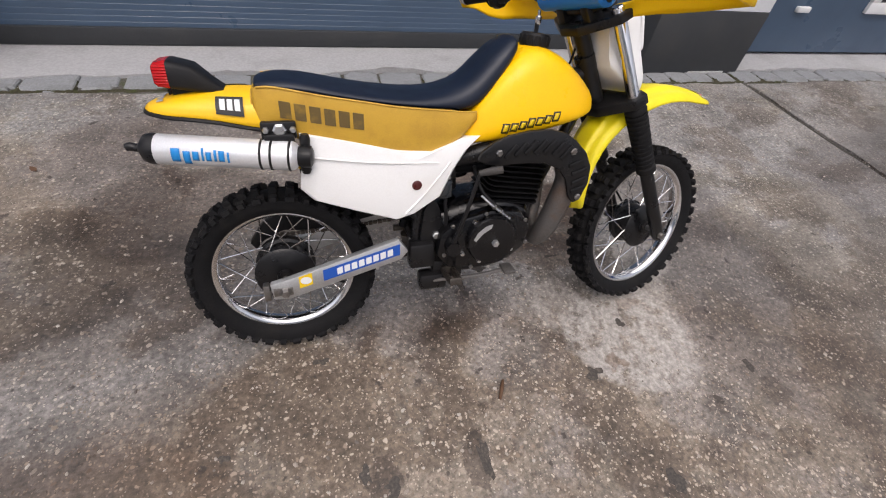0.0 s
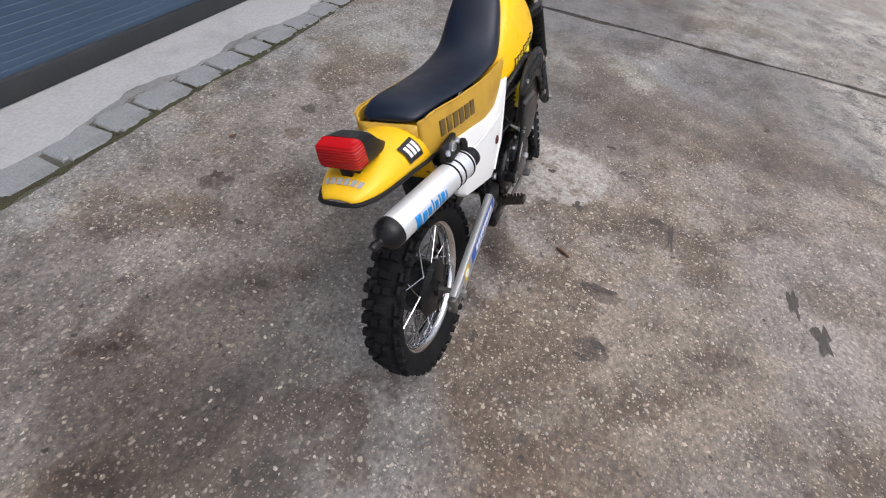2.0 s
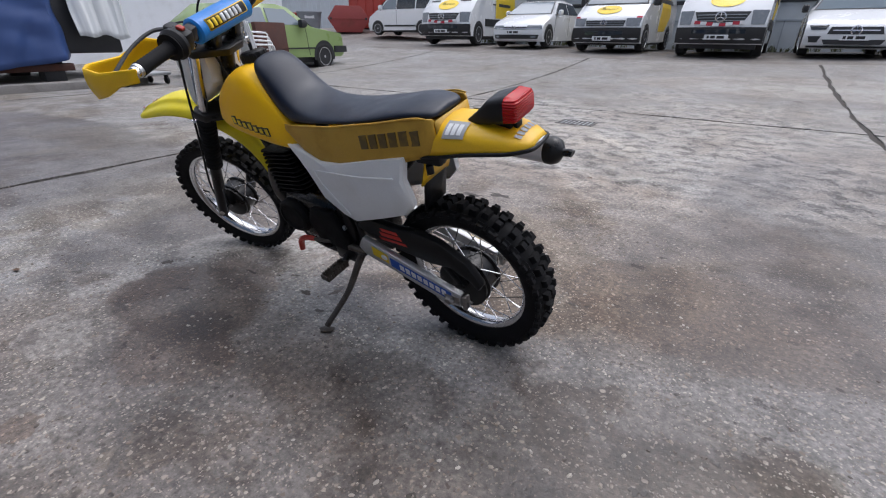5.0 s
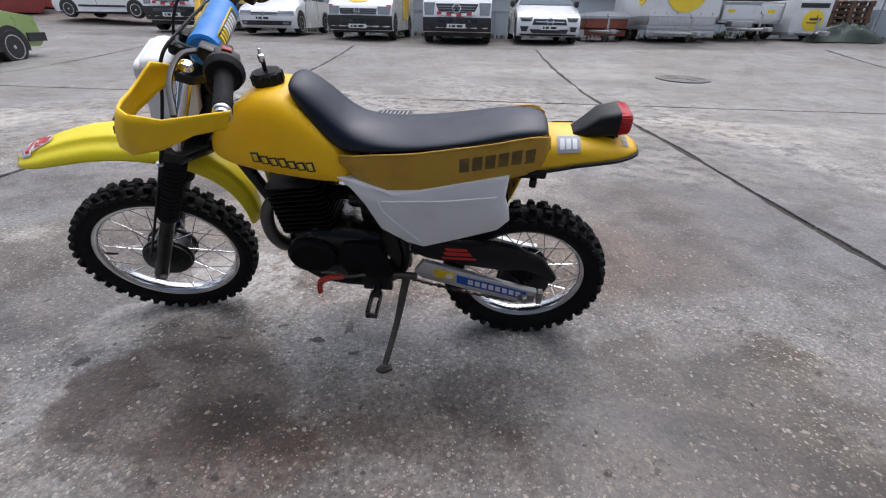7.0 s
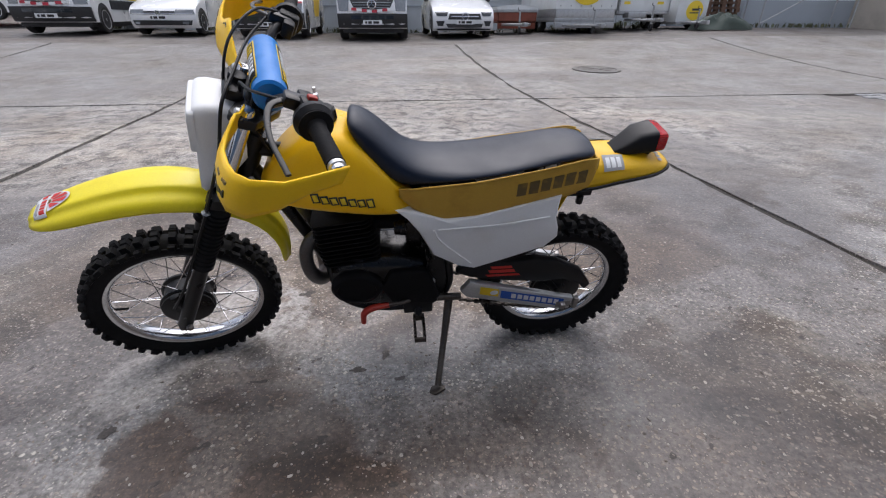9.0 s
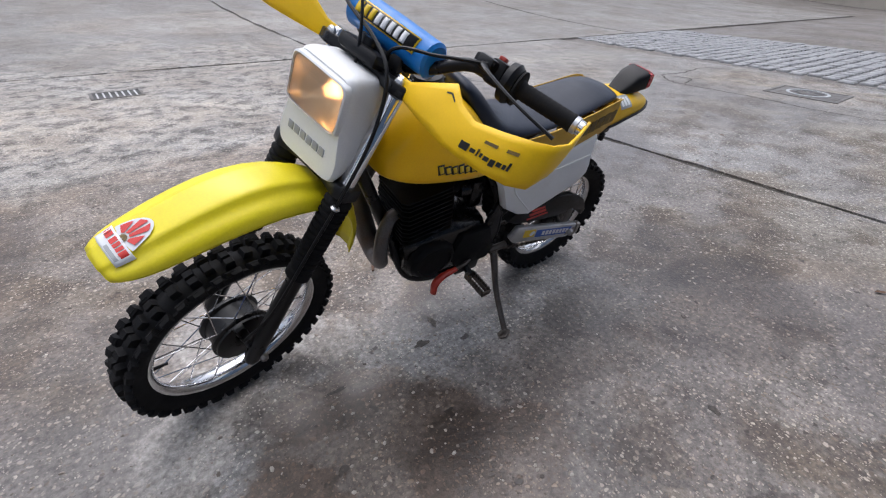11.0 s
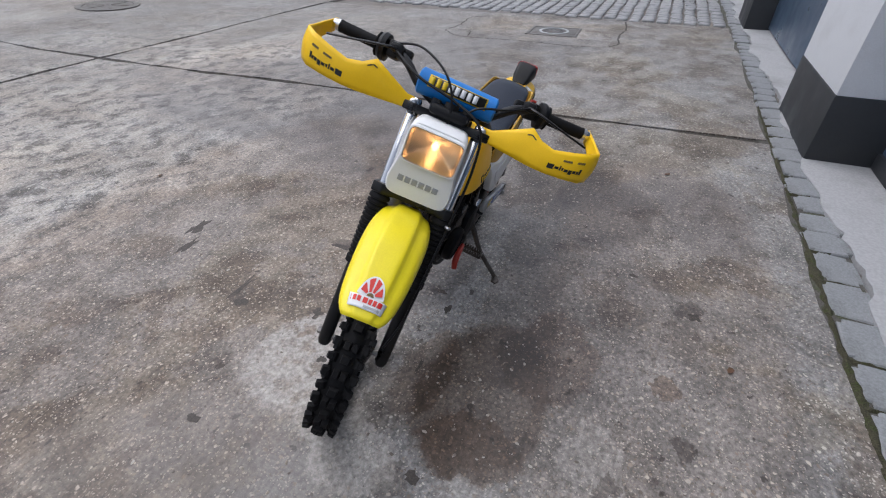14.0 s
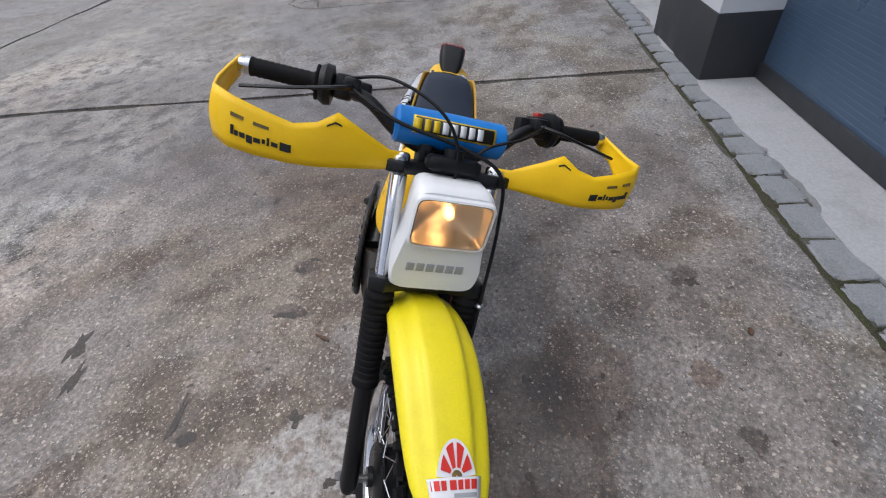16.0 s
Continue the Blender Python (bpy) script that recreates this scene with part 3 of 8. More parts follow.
part("joint_rail", box(-11.5, 11.6, 0.05, 0.085, 1.42, 1.47), M["sheet_grey"], hall, smooth=False)
for _x in frange(-9.2, 10.8, 2.2):
    part("post_joint", box(_x, _x + 0.03, 0.05, 0.066, 0.3, 1.42), M["sheet_grey"], hall, smooth=False)
part("back", box(-11.5, 11.6, -14, -0.3, -0.3, 7.5), M["sheet_grey"], hall, smooth=False)


def hall_window(x):
    w = thing("window_1", "white-framed hall window with a sill", "window", pose(x, -19.24, 2.95), kind="structure")
    part("window_frame", join(box(-0.95, 0.95, 0, 0.08, -0.06, 0.02), box(-0.95, 0.95, 0, 0.08, 0.95, 1.03), box(-0.95, -0.87, 0, 0.08, 0.02, 0.95), box(0.87, 0.95, 0, 0.08, 0.02, 0.95), box(-0.04, 0.04, 0, 0.08, 0.02, 0.95)), M["frame_white"], w, smooth=False)
    part("window_sill", box(-1.0, 1.0, 0.0, 0.16, -0.14, -0.06, 0.01), M["frame_white"], w)
    part("pane", box(-0.87, 0.87, 0.02, 0.035, 0.02, 0.95), M["glass_dark"], w)


hall_window(8.3), hall_window(-0.4)
white_hall = thing("wall_southwest", "white rendered hall with a grey plinth", "wall", pose(0, -14.9, 0), kind="structure")
part("plinth", box(-30, -11.6, -9, 0.03, -0.2, 1.58), M["sheet_grey"], white_hall, "blue-grey painted plinth", smooth=False)
part("render", box(-30, -11.62, -9, 0.0, 1.58, 7.0), M["wall_white"], white_hall, smooth=False)
tagged(part("wall_west", join(box(-22, -15.75, -14.86, -13.4, 0, 6), box(-30, -29.5, -14.6, 3, -0.5, 6)), M["beige_wall"], smooth=False), "beige rendered end wall", "wall", kind="structure")
east_hall = thing("wall_east", "white sheet-clad hall closing the yard", "wall", pose(0, 0, 0), kind="structure")
part("facade", box(17.0, 32, -12.4, 2.2, -0.5, 6.5), M["wall_white"], east_hall, smooth=False)
rib = []
x = 11.6
while x < 46:
    rib += [(x, 0.0), (x + 0.50, 0.0), (x + 0.52, 0.03), (x + 0.60, 0.03), (x + 0.62, 0.0)]
    x += 0.64
part("cladding", loft([[(px_, -33.3 + py_, z) for px_, py_ in rib] for z in (0.5, 8.5)], closed=False), M["sheet_white"], east_hall, "pale ribbed sheet cladding", smooth=False)
part("back", box(11.6, 46, -36, -33.32, -0.5, 8.5), M["sheet_white"], east_hall, smooth=False)
part("end", box(45.5, 46, -33.3, -12, -0.5, 8.5), M["sheet_white"], east_hall, smooth=False)


M["red_lens"], _nt, _p = node_material("red_lens")
_p.inputs["Base Color"].default_value = (0.46, 0.006, 0.009, 1)
_p.inputs["Roughness"].default_value = 0.22
_p.inputs["Specular IOR Level"].default_value = 0.3
_wv = _nt.nodes.new("ShaderNodeTexWave")
_wv.bands_direction = "Z"
_wv.inputs["Scale"].default_value = 60
_nt.links.new(_nt.nodes.new("ShaderNodeTexCoord").outputs["Object"], _wv.inputs["Vector"])
_bn = _nt.nodes.new("ShaderNodeBump")
_bn.inputs["Strength"].default_value, _bn.inputs["Distance"].default_value = 0.6, 0.003
_nt.links.new(_wv.outputs["Fac"], _bn.inputs["Height"])
_nt.links.new(_bn.outputs[0], _p.inputs["Normal"])
M["lamp_glass"], _nt, _p = node_material("lamp_glass")
# part of the bulb's amber glow is put into the glass tint
_p.inputs["Base Color"].default_value = (1.0, 0.85, 0.66, 1)
_p.inputs["Roughness"].default_value = 0.20
_p.inputs["Transmission Weight"].default_value = 1.0
_wv = _nt.nodes.new("ShaderNodeTexWave")
_wv.bands_direction = "Y"
_wv.inputs["Scale"].default_value = 75
_nt.links.new(_nt.nodes.new("ShaderNodeTexCoord").outputs["Object"], _wv.inputs["Vector"])
_bn = _nt.nodes.new("ShaderNodeBump")
_bn.inputs["Strength"].default_value, _bn.inputs["Distance"].default_value = 0.06, 0.002
_nt.links.new(_wv.outputs["Fac"], _bn.inputs["Height"])
_nt.links.new(_bn.outputs[0], _p.inputs["Normal"])
M["reflector"] = surface("reflector", (0.86, 0.84, 0.80), 0.38, 1.0, dirt=(0.7, 0.68, 0.62), amount=0.2, scale=40, wear=0.05)
M["lamp_bulb"], _nt, _p = node_material("lamp_bulb")
_p.inputs["Emission Color"].default_value = (1.0, 0.52, 0.20, 1)
_p.inputs["Emission Strength"].default_value = 6.5


M["yellow_guard"] = surface("yellow_guard", (0.98, 0.595, 0.004), 0.40, dirt=(0.82, 0.50, 0.01), amount=0.15, scale=14, grain=0.02, bump=0.03, spec=0.34)
M["engine_black"] = surface("engine_black", (0.004, 0.004, 0.005), 0.24, dirt=(0.020, 0.018, 0.016), amount=0.35, scale=24, grain=0.15, bump=0.15, spec=0.42, wear=0.12)
M["fin_black"] = surface("fin_black", (0.005, 0.005, 0.006), 0.62, dirt=(0.016, 0.015, 0.014), amount=0.4, scale=24, grain=0.15, bump=0.15, spec=0.14)
M["silencer"] = surface("silencer", (0.74, 0.75, 0.77), 0.38, 0.45, dirt=(0.55, 0.54, 0.52), amount=0.3, scale=16, grain=0.04)
M["grey_rubber"] = surface("grey_rubber", (0.055, 0.052, 0.050), 0.7, dirt=(0.09, 0.08, 0.07), amount=0.4, scale=30, grain=0.15, bump=0.2, spec=0.25)
M["dark_red"] = surface("dark_red", (0.075, 0.012, 0.011), 0.35, amount=0.3, scale=40)
M["dark_steel"] = surface("dark_steel", (0.10, 0.088, 0.078), 0.45, 0.8, dirt=(0.05, 0.035, 0.028), amount=0.7, scale=26, grain=0.15)


# ---- the dirt bike: x to its front, y to its left, from the rear tyre's contact ----
LEAN, STEER, RAKE = 15.0, 14.0, 27.5
bike = thing("dirt_bike", "small yellow and white dirt bike leaning on its side stand", "motorcycle", pose(0.015, -0.015, 0, -LEAN, 0, 0))
HEAD = Vector((0.785, 0.0, 0.82))
FORK = Matrix.Translation(HEAD) @ Matrix.Rotation(radians(-RAKE), 4, "Y") @ Matrix.Rotation(radians(STEER), 4, "Z")


def mirrored(geo):
    return [(x, -y, z) for x, y, z in geo[0]], [f[::-1] for f in geo[1]]


def bolt(r=0.007, h=0.006, axis="y"):
    return lathe([(r, 0), (r, h * 0.7), (r * 0.75, h), (r * 0.2, h)], 6, axis)


def tyre_geo(outer, inner, half):
    crown = outer - 0.013
    side = (crown + inner) / 2
    prof = [(inner - 0.004, -half * 0.62), (inner + 0.006, -half * 0.82), (side, -half), (side + 0.014, -half * 0.98), (crown - 0.010, -half * 0.74), (crown, -half * 0.25),
            (crown, half * 0.25), (crown - 0.010, half * 0.74), (side + 0.014, half * 0.98), (side, half), (inner + 0.006, half * 0.82), (inner - 0.004, half * 0.62)]
    geos = [lathe(prof, 64, "y", closed=True)]
    n = round(2 * math.pi * outer / 0.040)
    rng = random.Random(3)

    def knob(a, y, size, r, tilt):
        l, w, h = size
        g = loft([[(sx * l / 2 * k, sy * w / 2 * k, z) for sx, sy in ((-1, -1), (1, -1), (1, 1), (-1, 1))] for z, k in ((-0.008, 1.1), (h * 0.8, 0.95), (h, 0.82))])
        return moved(g, Matrix.Rotation(a, 4, "Y") @ Matrix.Translation((0, y, r)) @ Matrix.Rotation(tilt, 4, "X"))
    for i in range(n):
        a = 2 * math.pi * i / n
        j = rng.uniform(-0.02, 0.02)
        if i % 2:
            geos += [knob(a + j, s * half * 0.26, (0.020, half * 0.42, 0.013), crown, 0) for s in (-1, 1)]
        else:
            geos += [knob(a + j, 0, (0.019, half * 0.62, 0.013), crown, 0)]
        geos += [knob(a + 0.5 * math.pi / n * (i % 2), s * half * 0.76, (0.022, half * 0.36, 0.013), crown - 0.008, -s * 0.65) for s in (-1, 1)]
        geos += [knob(a, s * half * 0.98, (0.016 + 0.006 * (i % 2), 0.014, 0.009), side + 0.018, -s * 1.25) for s in (-1, 1)]
    return join(*geos)


def wheel(name, label, m, outer, rim, half, drum, brake_side):
    """Spoked wheel with knobbly tyre and drum brake; the rim carries the rest."""
    rim_prof = [(rim, -0.024), (rim + 0.002, -0.021), (rim - 0.004, -0.019), (rim - 0.010, -0.016), (rim - 0.013, -0.008), (rim - 0.014, 0.0), (rim - 0.013, 0.008), (rim - 0.010, 0.016), (rim - 0.004, 0.019), (rim + 0.002, 0.021), (rim, 0.024),
                (rim - 0.008, 0.0235), (rim - 0.016, 0.018), (rim - 0.020, 0.009), (rim - 0.021, 0.0), (rim - 0.020, -0.009), (rim - 0.016, -0.018), (rim - 0.008, -0.0235)]
    w = part(name, lathe(rim_prof, 72, "y", closed=True), M["chrome"], bike, label, m=m)
    part("tyre", tyre_geo(outer, rim, half), M["rubber"], w, "black knobbly off-road tyre with dust in the tread", angle=30)
    part("hub", lathe([(0.0, -0.050), (0.020, -0.050), (0.022, -0.040), (drum * 0.9, -0.036), (drum, -0.030), (drum, -0.024), (drum - 0.008, -0.020), (drum - 0.008, 0.020), (drum, 0.024), (drum, 0.030), (drum * 0.9, 0.036), (0.022, 0.040), (0.020, 0.050), (0.0, 0.050)], 40), M["black_paint"], w, "black drum-brake hub")
    plate = join(lathe([(0.0, 0.0), (drum * 0.93, 0.0), (drum * 0.93, 0.006), (drum * 0.80, 0.010), (drum * 0.5, 0.012), (0.018, 0.018), (0.0, 0.018)], 40), moved(box(-0.012, 0.012, 0, 0.02, 0, drum * 0.95, 0.004), pose(0, 0, 0, 0, 40, 0)))
    part("brake_plate", plate if brake_side > 0 else mirrored(plate), M["black_paint"], w, m=pose(0, 0.036 * brake_side, 0))
    part("valve_stem", tube([(rim - 0.02, 0, 0), (rim - 0.05, 0.004, 0)], [0.004, 0.003], 8, 1), M["rubber"], w, m=pose(0, 0, 0, 0, 25, 0))
    for side in (-1, 1):
        for lean in (-1, 1):
            a0, a1 = 0.0, lean * radians(34)
            p0 = Vector((math.cos(a0) * (drum - 0.004), side * 0.027, math.sin(a0) * (drum - 0.004)))
            p1 = Vector((math.cos(a1) * (rim - 0.018), side * 0.004, math.sin(a1) * (rim - 0.018)))
            me = None
            for k in range(9):
                ob = part("spoke", me or tube([p0, p1 * 0.97 + p0 * 0.03, p1], [0.0016, 0.0016, 0.003], 5, 1), M["chrome"], w, m=pose(0, 0, 0, 0, 40 * k + (10 if lean > 0 else 0) + (20 if side > 0 else 0), 0))
                me = ob.data
    return w


rear_wheel = wheel("rear_wheel", "polished spoked rear wheel", pose(0.010, 0, 0.242), 0.242, 0.183, 0.044, 0.078, 1)
front_wheel = wheel("front_wheel", "polished spoked front wheel", FORK @ pose(0.036, 0, -0.648), 0.258, 0.206, 0.037, 0.072, 1)

# frame tubes, swing arm, engine
part("main_frame", join(
    tube([(0.80, 0, 0.78), (0.85, 0, 0.68)], 0.026, 14, 1),
    tube([(0.82, 0, 0.74), (0.70, 0, 0.72), (0.50, 0, 0.66), (0.44, 0, 0.60)], 0.018, 12),
    tube([(0.835, 0, 0.70), (0.765, 0.0, 0.54), (0.700, 0.0, 0.38)], 0.016, 12),
    tube([(0.700, 0.0, 0.38), (0.665, 0.05, 0.27), (0.56, 0.06, 0.225), (0.42, 0.06, 0.235), (0.355, 0.06, 0.31), (0.375, 0.055, 0.45), (0.46, 0.04, 0.60)], 0.0125, 10),
    tube([(0.700, 0.0, 0.38), (0.665, -0.05, 0.27), (0.56, -0.06, 0.225), (0.42, -0.06, 0.235), (0.355, -0.06, 0.31), (0.375, -0.055, 0.45), (0.46, -0.04, 0.60)], 0.0125, 10),
    tube([(0.47, 0.05, 0.60), (0.25, 0.062, 0.61), (0.03, 0.06, 0.655)], 0.010, 8), tube([(0.47, -0.05, 0.60), (0.25, -0.062, 0.61), (0.03, -0.06, 0.655)], 0.010, 8),
    tube([(0.37, 0.06, 0.38), (0.22, 0.062, 0.52), (0.10, 0.06, 0.635)], 0.009, 8), tube([(0.37, -0.06, 0.38), (0.22, -0.062, 0.52), (0.10, -0.06, 0.635)], 0.009, 8)), M["black_paint"], bike, "black tubular steel frame")

ARM = [(-0.025, 0.264), (-0.020, 0.218), (0.02, 0.216), (0.305, 0.297), (0.325, 0.320), (0.30, 0.358), (0.02, 0.275)]
for _s in (1, -1):
    arm = part("swing_arm", prism(ARM, 0.088 * _s, 0.108 * _s, bevel=0.004), M["alu_dull"], bike, "silver box-section swing arm")
    y = 0.1085 * _s
    def on_arm(x, z0, z1, x1):
        s = 0.27
        return [(x, z0 + s * x), (x1, z0 + s * x1), (x1, z1 + s * x1), (x, z1 + s * x)]
    if _s > 0:
        part("sticker", prism(on_arm(0.005, 0.231, 0.262, 0.205), y, y + _s * 0.0007), M["decal_blue"], arm, "blue sticker with a white bar")
        for k in range(8):
            part("sticker", prism(on_arm(0.022 + k * 0.0195, 0.238, 0.256, 0.036 + k * 0.0195), y + 0.0007, y + 0.0014), M["decal_white"], arm, "white bar")
        part("sticker", prism(on_arm(0.212, 0.235, 0.266, 0.268), y, y + _s * 0.0007), M["decal_yellow"], arm, "yellow sticker")
        part("sticker", prism([(0.226 + 0.012 * math.cos(a), 0.311 + 0.009 * math.sin(a)) for a in np.linspace(0, 6, 12)], y + _s * 0.0007, y + _s * 0.0013), M["decal_white"], arm)
    else:
        part("sticker", prism(on_arm(0.105, 0.232, 0.264, 0.302), y - 0.0007, y), M["decal_blue"], arm, "blue sticker with a white bar")
        for k in range(8):
            part("sticker", prism(on_arm(0.140 + k * 0.0185, 0.238, 0.257, 0.154 + k * 0.0185), y - 0.0014, y - 0.0007), M["decal_white"], arm, "white bar")
        part("sticker", prism(on_arm(0.045, 0.234, 0.268, 0.078), y - 0.0007, y), M["decal_yellow"], arm, "yellow sticker")
        part("sticker", prism([(0.062 + 0.014 * math.cos(a), 0.268 + 0.011 * math.sin(a)) for a in np.linspace(0, 6, 12)], y - 0.0014, y - 0.0007), M["decal_white"], arm)
    part("chain_adjuster", join(box(-0.042, -0.026, 0.090 * _s, 0.112 * _s, 0.219, 0.264, 0.003), box(-0.018, 0.028, 0.108 * _s, 0.1105 * _s, 0.230, 0.254, 0.001), tube([(-0.052, 0.098 * _s, 0.241), (-0.020, 0.098 * _s, 0.241)], 0.004, 8, 1)), M["steel"], arm)
    part("axle_nut", moved(bolt(0.013, 0.014), pose(0.010, 0.110 * _s, 0.242) @ (Matrix.Identity(4) if _s > 0 else Matrix.Rotation(math.pi, 4, "X"))), M["steel"], arm)
part("rear_axle", tube([(0.010, -0.11, 0.242), (0.010, 0.11, 0.242)], 0.008, 10, 1), M["steel"], bike)
part("shock_absorber", join(tube([(0.33, 0, 0.34), (0.40, 0, 0.60)], 0.012, 10, 1), *[moved(lathe([(0.020, -0.003), (0.028, 0), (0.020, 0.003)], 16, "z", ), pose(0.335 + 0.006 * k, 0, 0.37 + 0.023 * k, 0, 15, 0)) for k in range(9)]), M["black_paint"], bike)

# engine: finned cylinder, crankcase, covers
CYL = pose(0.616, 0, 0.372, 0, 8, 0)
fins = []
for k in range(8):
    z = 0.045 + k * 0.0145
    fins.append(moved(prism([(x, y) for x, y in ((-0.080, -0.060), (-0.066, -0.073), (0.064, -0.073), (0.078, -0.060), (0.078, 0.060), (0.064, 0.073), (-0.066, 0.073), (-0.080, 0.060))], z, z + 0.004, "z"), CYL))
engine = part("engine", moved(lathe([(0.052, -0.06), (0.052, 0.17)], 24, "z"), CYL), M["fin_black"], bike, "black air-cooled single-cylinder engine, oily", smooth=False)
for _f in fins:
    part("cooling_fin", _f, M["fin_black"], engine, smooth=False)
head = [prism([(x * 0.96, y * 0.96) for x, y in ((-0.080, -0.060), (-0.066, -0.073), (0.064, -0.073), (0.078, -0.060), (0.078, 0.060), (0.064, 0.073), (-0.066, 0.073), (-0.080, 0.060))], 0.160 + k * 0.012, 0.164 + k * 0.012, "z") for k in range(3)]
part("cylinder_head", moved(join(*head, lathe([(0.060, 0.155), (0.055, 0.185), (0.025, 0.195), (0.0, 0.195)], 20, "z"), moved(lathe([(0.009, 0.19), (0.009, 0.225), (0.0, 0.228)], 10, "z"), pose(0, 0, 0))), CYL), M["fin_black"], engine, smooth=False)
case = loft([soft_ring(0.395, 0.28, 0.36, 0.060, 3.5), soft_ring(0.42, 0.255, 0.41, 0.075, 3.5), soft_ring(0.50, 0.235, 0.435, 0.085, 4), soft_ring(0.60, 0.235, 0.44, 0.085, 4), soft_ring(0.66, 0.255, 0.42, 0.080, 3.5), soft_ring(0.685, 0.29, 0.39, 0.06, 3)])
part("crankcase", case, M["engine_black"], engine)
right_cover = prism([(0.40, 0.30), (0.43, 0.255), (0.52, 0.245), (0.60, 0.255), (0.655, 0.30), (0.665, 0.36), (0.63, 0.41), (0.55, 0.42), (0.46, 0.40), (0.41, 0.36)], -0.112, -0.07, bevel=0.010)
part("clutch_cover", right_cover, M["engine_black"], engine)
part("round_cover", moved(mirrored(lathe([(0.070, 0.0), (0.070, 0.018), (0.066, 0.024), (0.03, 0.027), (0.0, 0.027)], 36)), pose(0.548, -0.110, 0.340)), M["engine_black"], engine, "scuffed black round engine cover")
part("cover_scuff", prism([(0.493, 0.350), (0.503, 0.370), (0.523, 0.387), (0.543, 0.393), (0.540, 0.381), (0.518, 0.367), (0.500, 0.345)], -0.1365, -0.1355), M["alu_dull"], engine, "bare scraped metal")
part("cover_bolt", moved(mirrored(bolt(0.010, 0.012)), pose(0.553, -0.137, 0.337)), M["alu"], engine)
for x, z in ((0.42, 0.30), (0.44, 0.385), (0.53, 0.413), (0.645, 0.385), (0.655, 0.315), (0.60, 0.262), (0.50, 0.252)):
    part("case_screw", moved(mirrored(bolt(0.006, 0.006)), pose(x, -0.112, z)), M["steel"], engine)
left_cover = lathe([(0.068, 0.0), (0.068, 0.020), (0.060, 0.030), (0.052, 0.032), (0.050, 0.028), (0.0, 0.028)], 36)
part("flywheel_cover", moved(left_cover, pose(0.615, 0.075, 0.345) @ Matrix.Diagonal((1.05, 1, 0.85, 1))), M["fin_black"], engine)
part("sprocket_cover", prism([(0.38, 0.30), (0.40, 0.265), (0.52, 0.275), (0.55, 0.34), (0.52, 0.40), (0.42, 0.40)], 0.07, 0.098, bevel=0.008), M["fin_black"], engine)
part("carburettor", join(moved(lathe([(0.022, -0.06), (0.026, -0.03), (0.026, 0.03), (0.022, 0.05)], 16, "x"), pose(0.455, 0.01, 0.495)), box(0.43, 0.475, -0.02, 0.04, 0.44, 0.53, 0.008), moved(lathe([(0.014, 0.0), (0.014, 0.03), (0.006, 0.045)], 12, "z"), pose(0.452, 0.01, 0.53))), M["engine_black"], engine)
part("air_filter_box", join(box(0.27, 0.405, -0.070, 0.060, 0.46, 0.60, 0.02), moved(lathe([(0.026, 0.39), (0.030, 0.41), (0.026, 0.43), (0.020, 0.45), (0.020, 0.57)], 18, "x"), pose(0, 0.0, 0.505))), M["fin_black"], bike)
part("oil_bottle", box(0.400, 0.440, -0.095, -0.065, 0.455, 0.505, 0.008), M["glass_dark"], engine, "murky translucent bottle")
kick = part("kickstarter", tube([(0.438, -0.112, 0.325), (0.436, -0.132, 0.338), (0.462, -0.148, 0.44), (0.487, -0.152, 0.545)], [0.008, 0.007, 0.0050, 0.0045], 10), M["black_paint"], bike, "black steel kickstarter with a grey rubber foot piece")
part("foot_piece", tube([(0.485, -0.152, 0.543), (0.510, -0.160, 0.550), (0.537, -0.168, 0.556)], [0.007, 0.0095, 0.0095], 12), M["grey_rubber"], kick, "worn grey rubber foot piece")
part("kick_boss", moved(lathe([(0.020, -0.02), (0.020, 0.02)], 14), pose(0.438, -0.122, 0.330)), M["engine_black"], bike)

# bolts, cables and pipes about the engine
for x, z in ((0.500, 0.392), (0.575, 0.400), (0.470, 0.300), (0.520, 0.272), (0.610, 0.300)):
    part("cover_bolt", moved(mirrored(bolt(0.007, 0.010)), pose(x, -0.113, z)), M["alu"], engine, "bright bolt head")
part("clutch_arm", join(box(0.585, 0.612, -0.128, -0.112, 0.385, 0.400, 0.003), tube([(0.600, -0.120, 0.395), (0.560, -0.112, 0.430), (0.520, -0.095, 0.470), (0.50, -0.07, 0.53)], 0.0045, 8)), M["black_plastic"], engine, "dark clutch arm with cable")
part("cable_end", tube([(0.515, -0.104, 0.462), (0.545, -0.116, 0.436), (0.592, -0.127, 0.400)], [0.003, 0.0042, 0.0042], 8, 4), M["alu"], engine, "bright threaded cable end")
for _x, _y, _z in ((0.548, -0.117, 0.434), (0.566, -0.121, 0.420)):
    part("lock_nut", moved(lathe([(0.0075, -0.003), (0.0075, 0.003)], 6, "x"), pose(_x, _y, _z, 0, 38, 0)), M["steel"], engine)
part("fuel_hose", tube([(0.47, -0.03, 0.54), (0.50, -0.06, 0.56), (0.52, -0.07, 0.585), (0.53, -0.06, 0.61)], 0.005, 8), M["black_plastic"], engine)
part("breather_hose", tube([(0.44, -0.06, 0.53), (0.425, -0.085, 0.45), (0.43, -0.085, 0.38), (0.415, -0.08, 0.30)], 0.005, 8), M["black_plastic"], engine)
part("plug_cap", moved(lathe([(0.010, 0.0), (0.012, 0.015), (0.012, 0.04), (0.008, 0.048), (0.0, 0.048)], 14, "z"), CYL @ pose(0, 0, 0.20)), M["black_plastic"], engine, "black spark-plug cap")
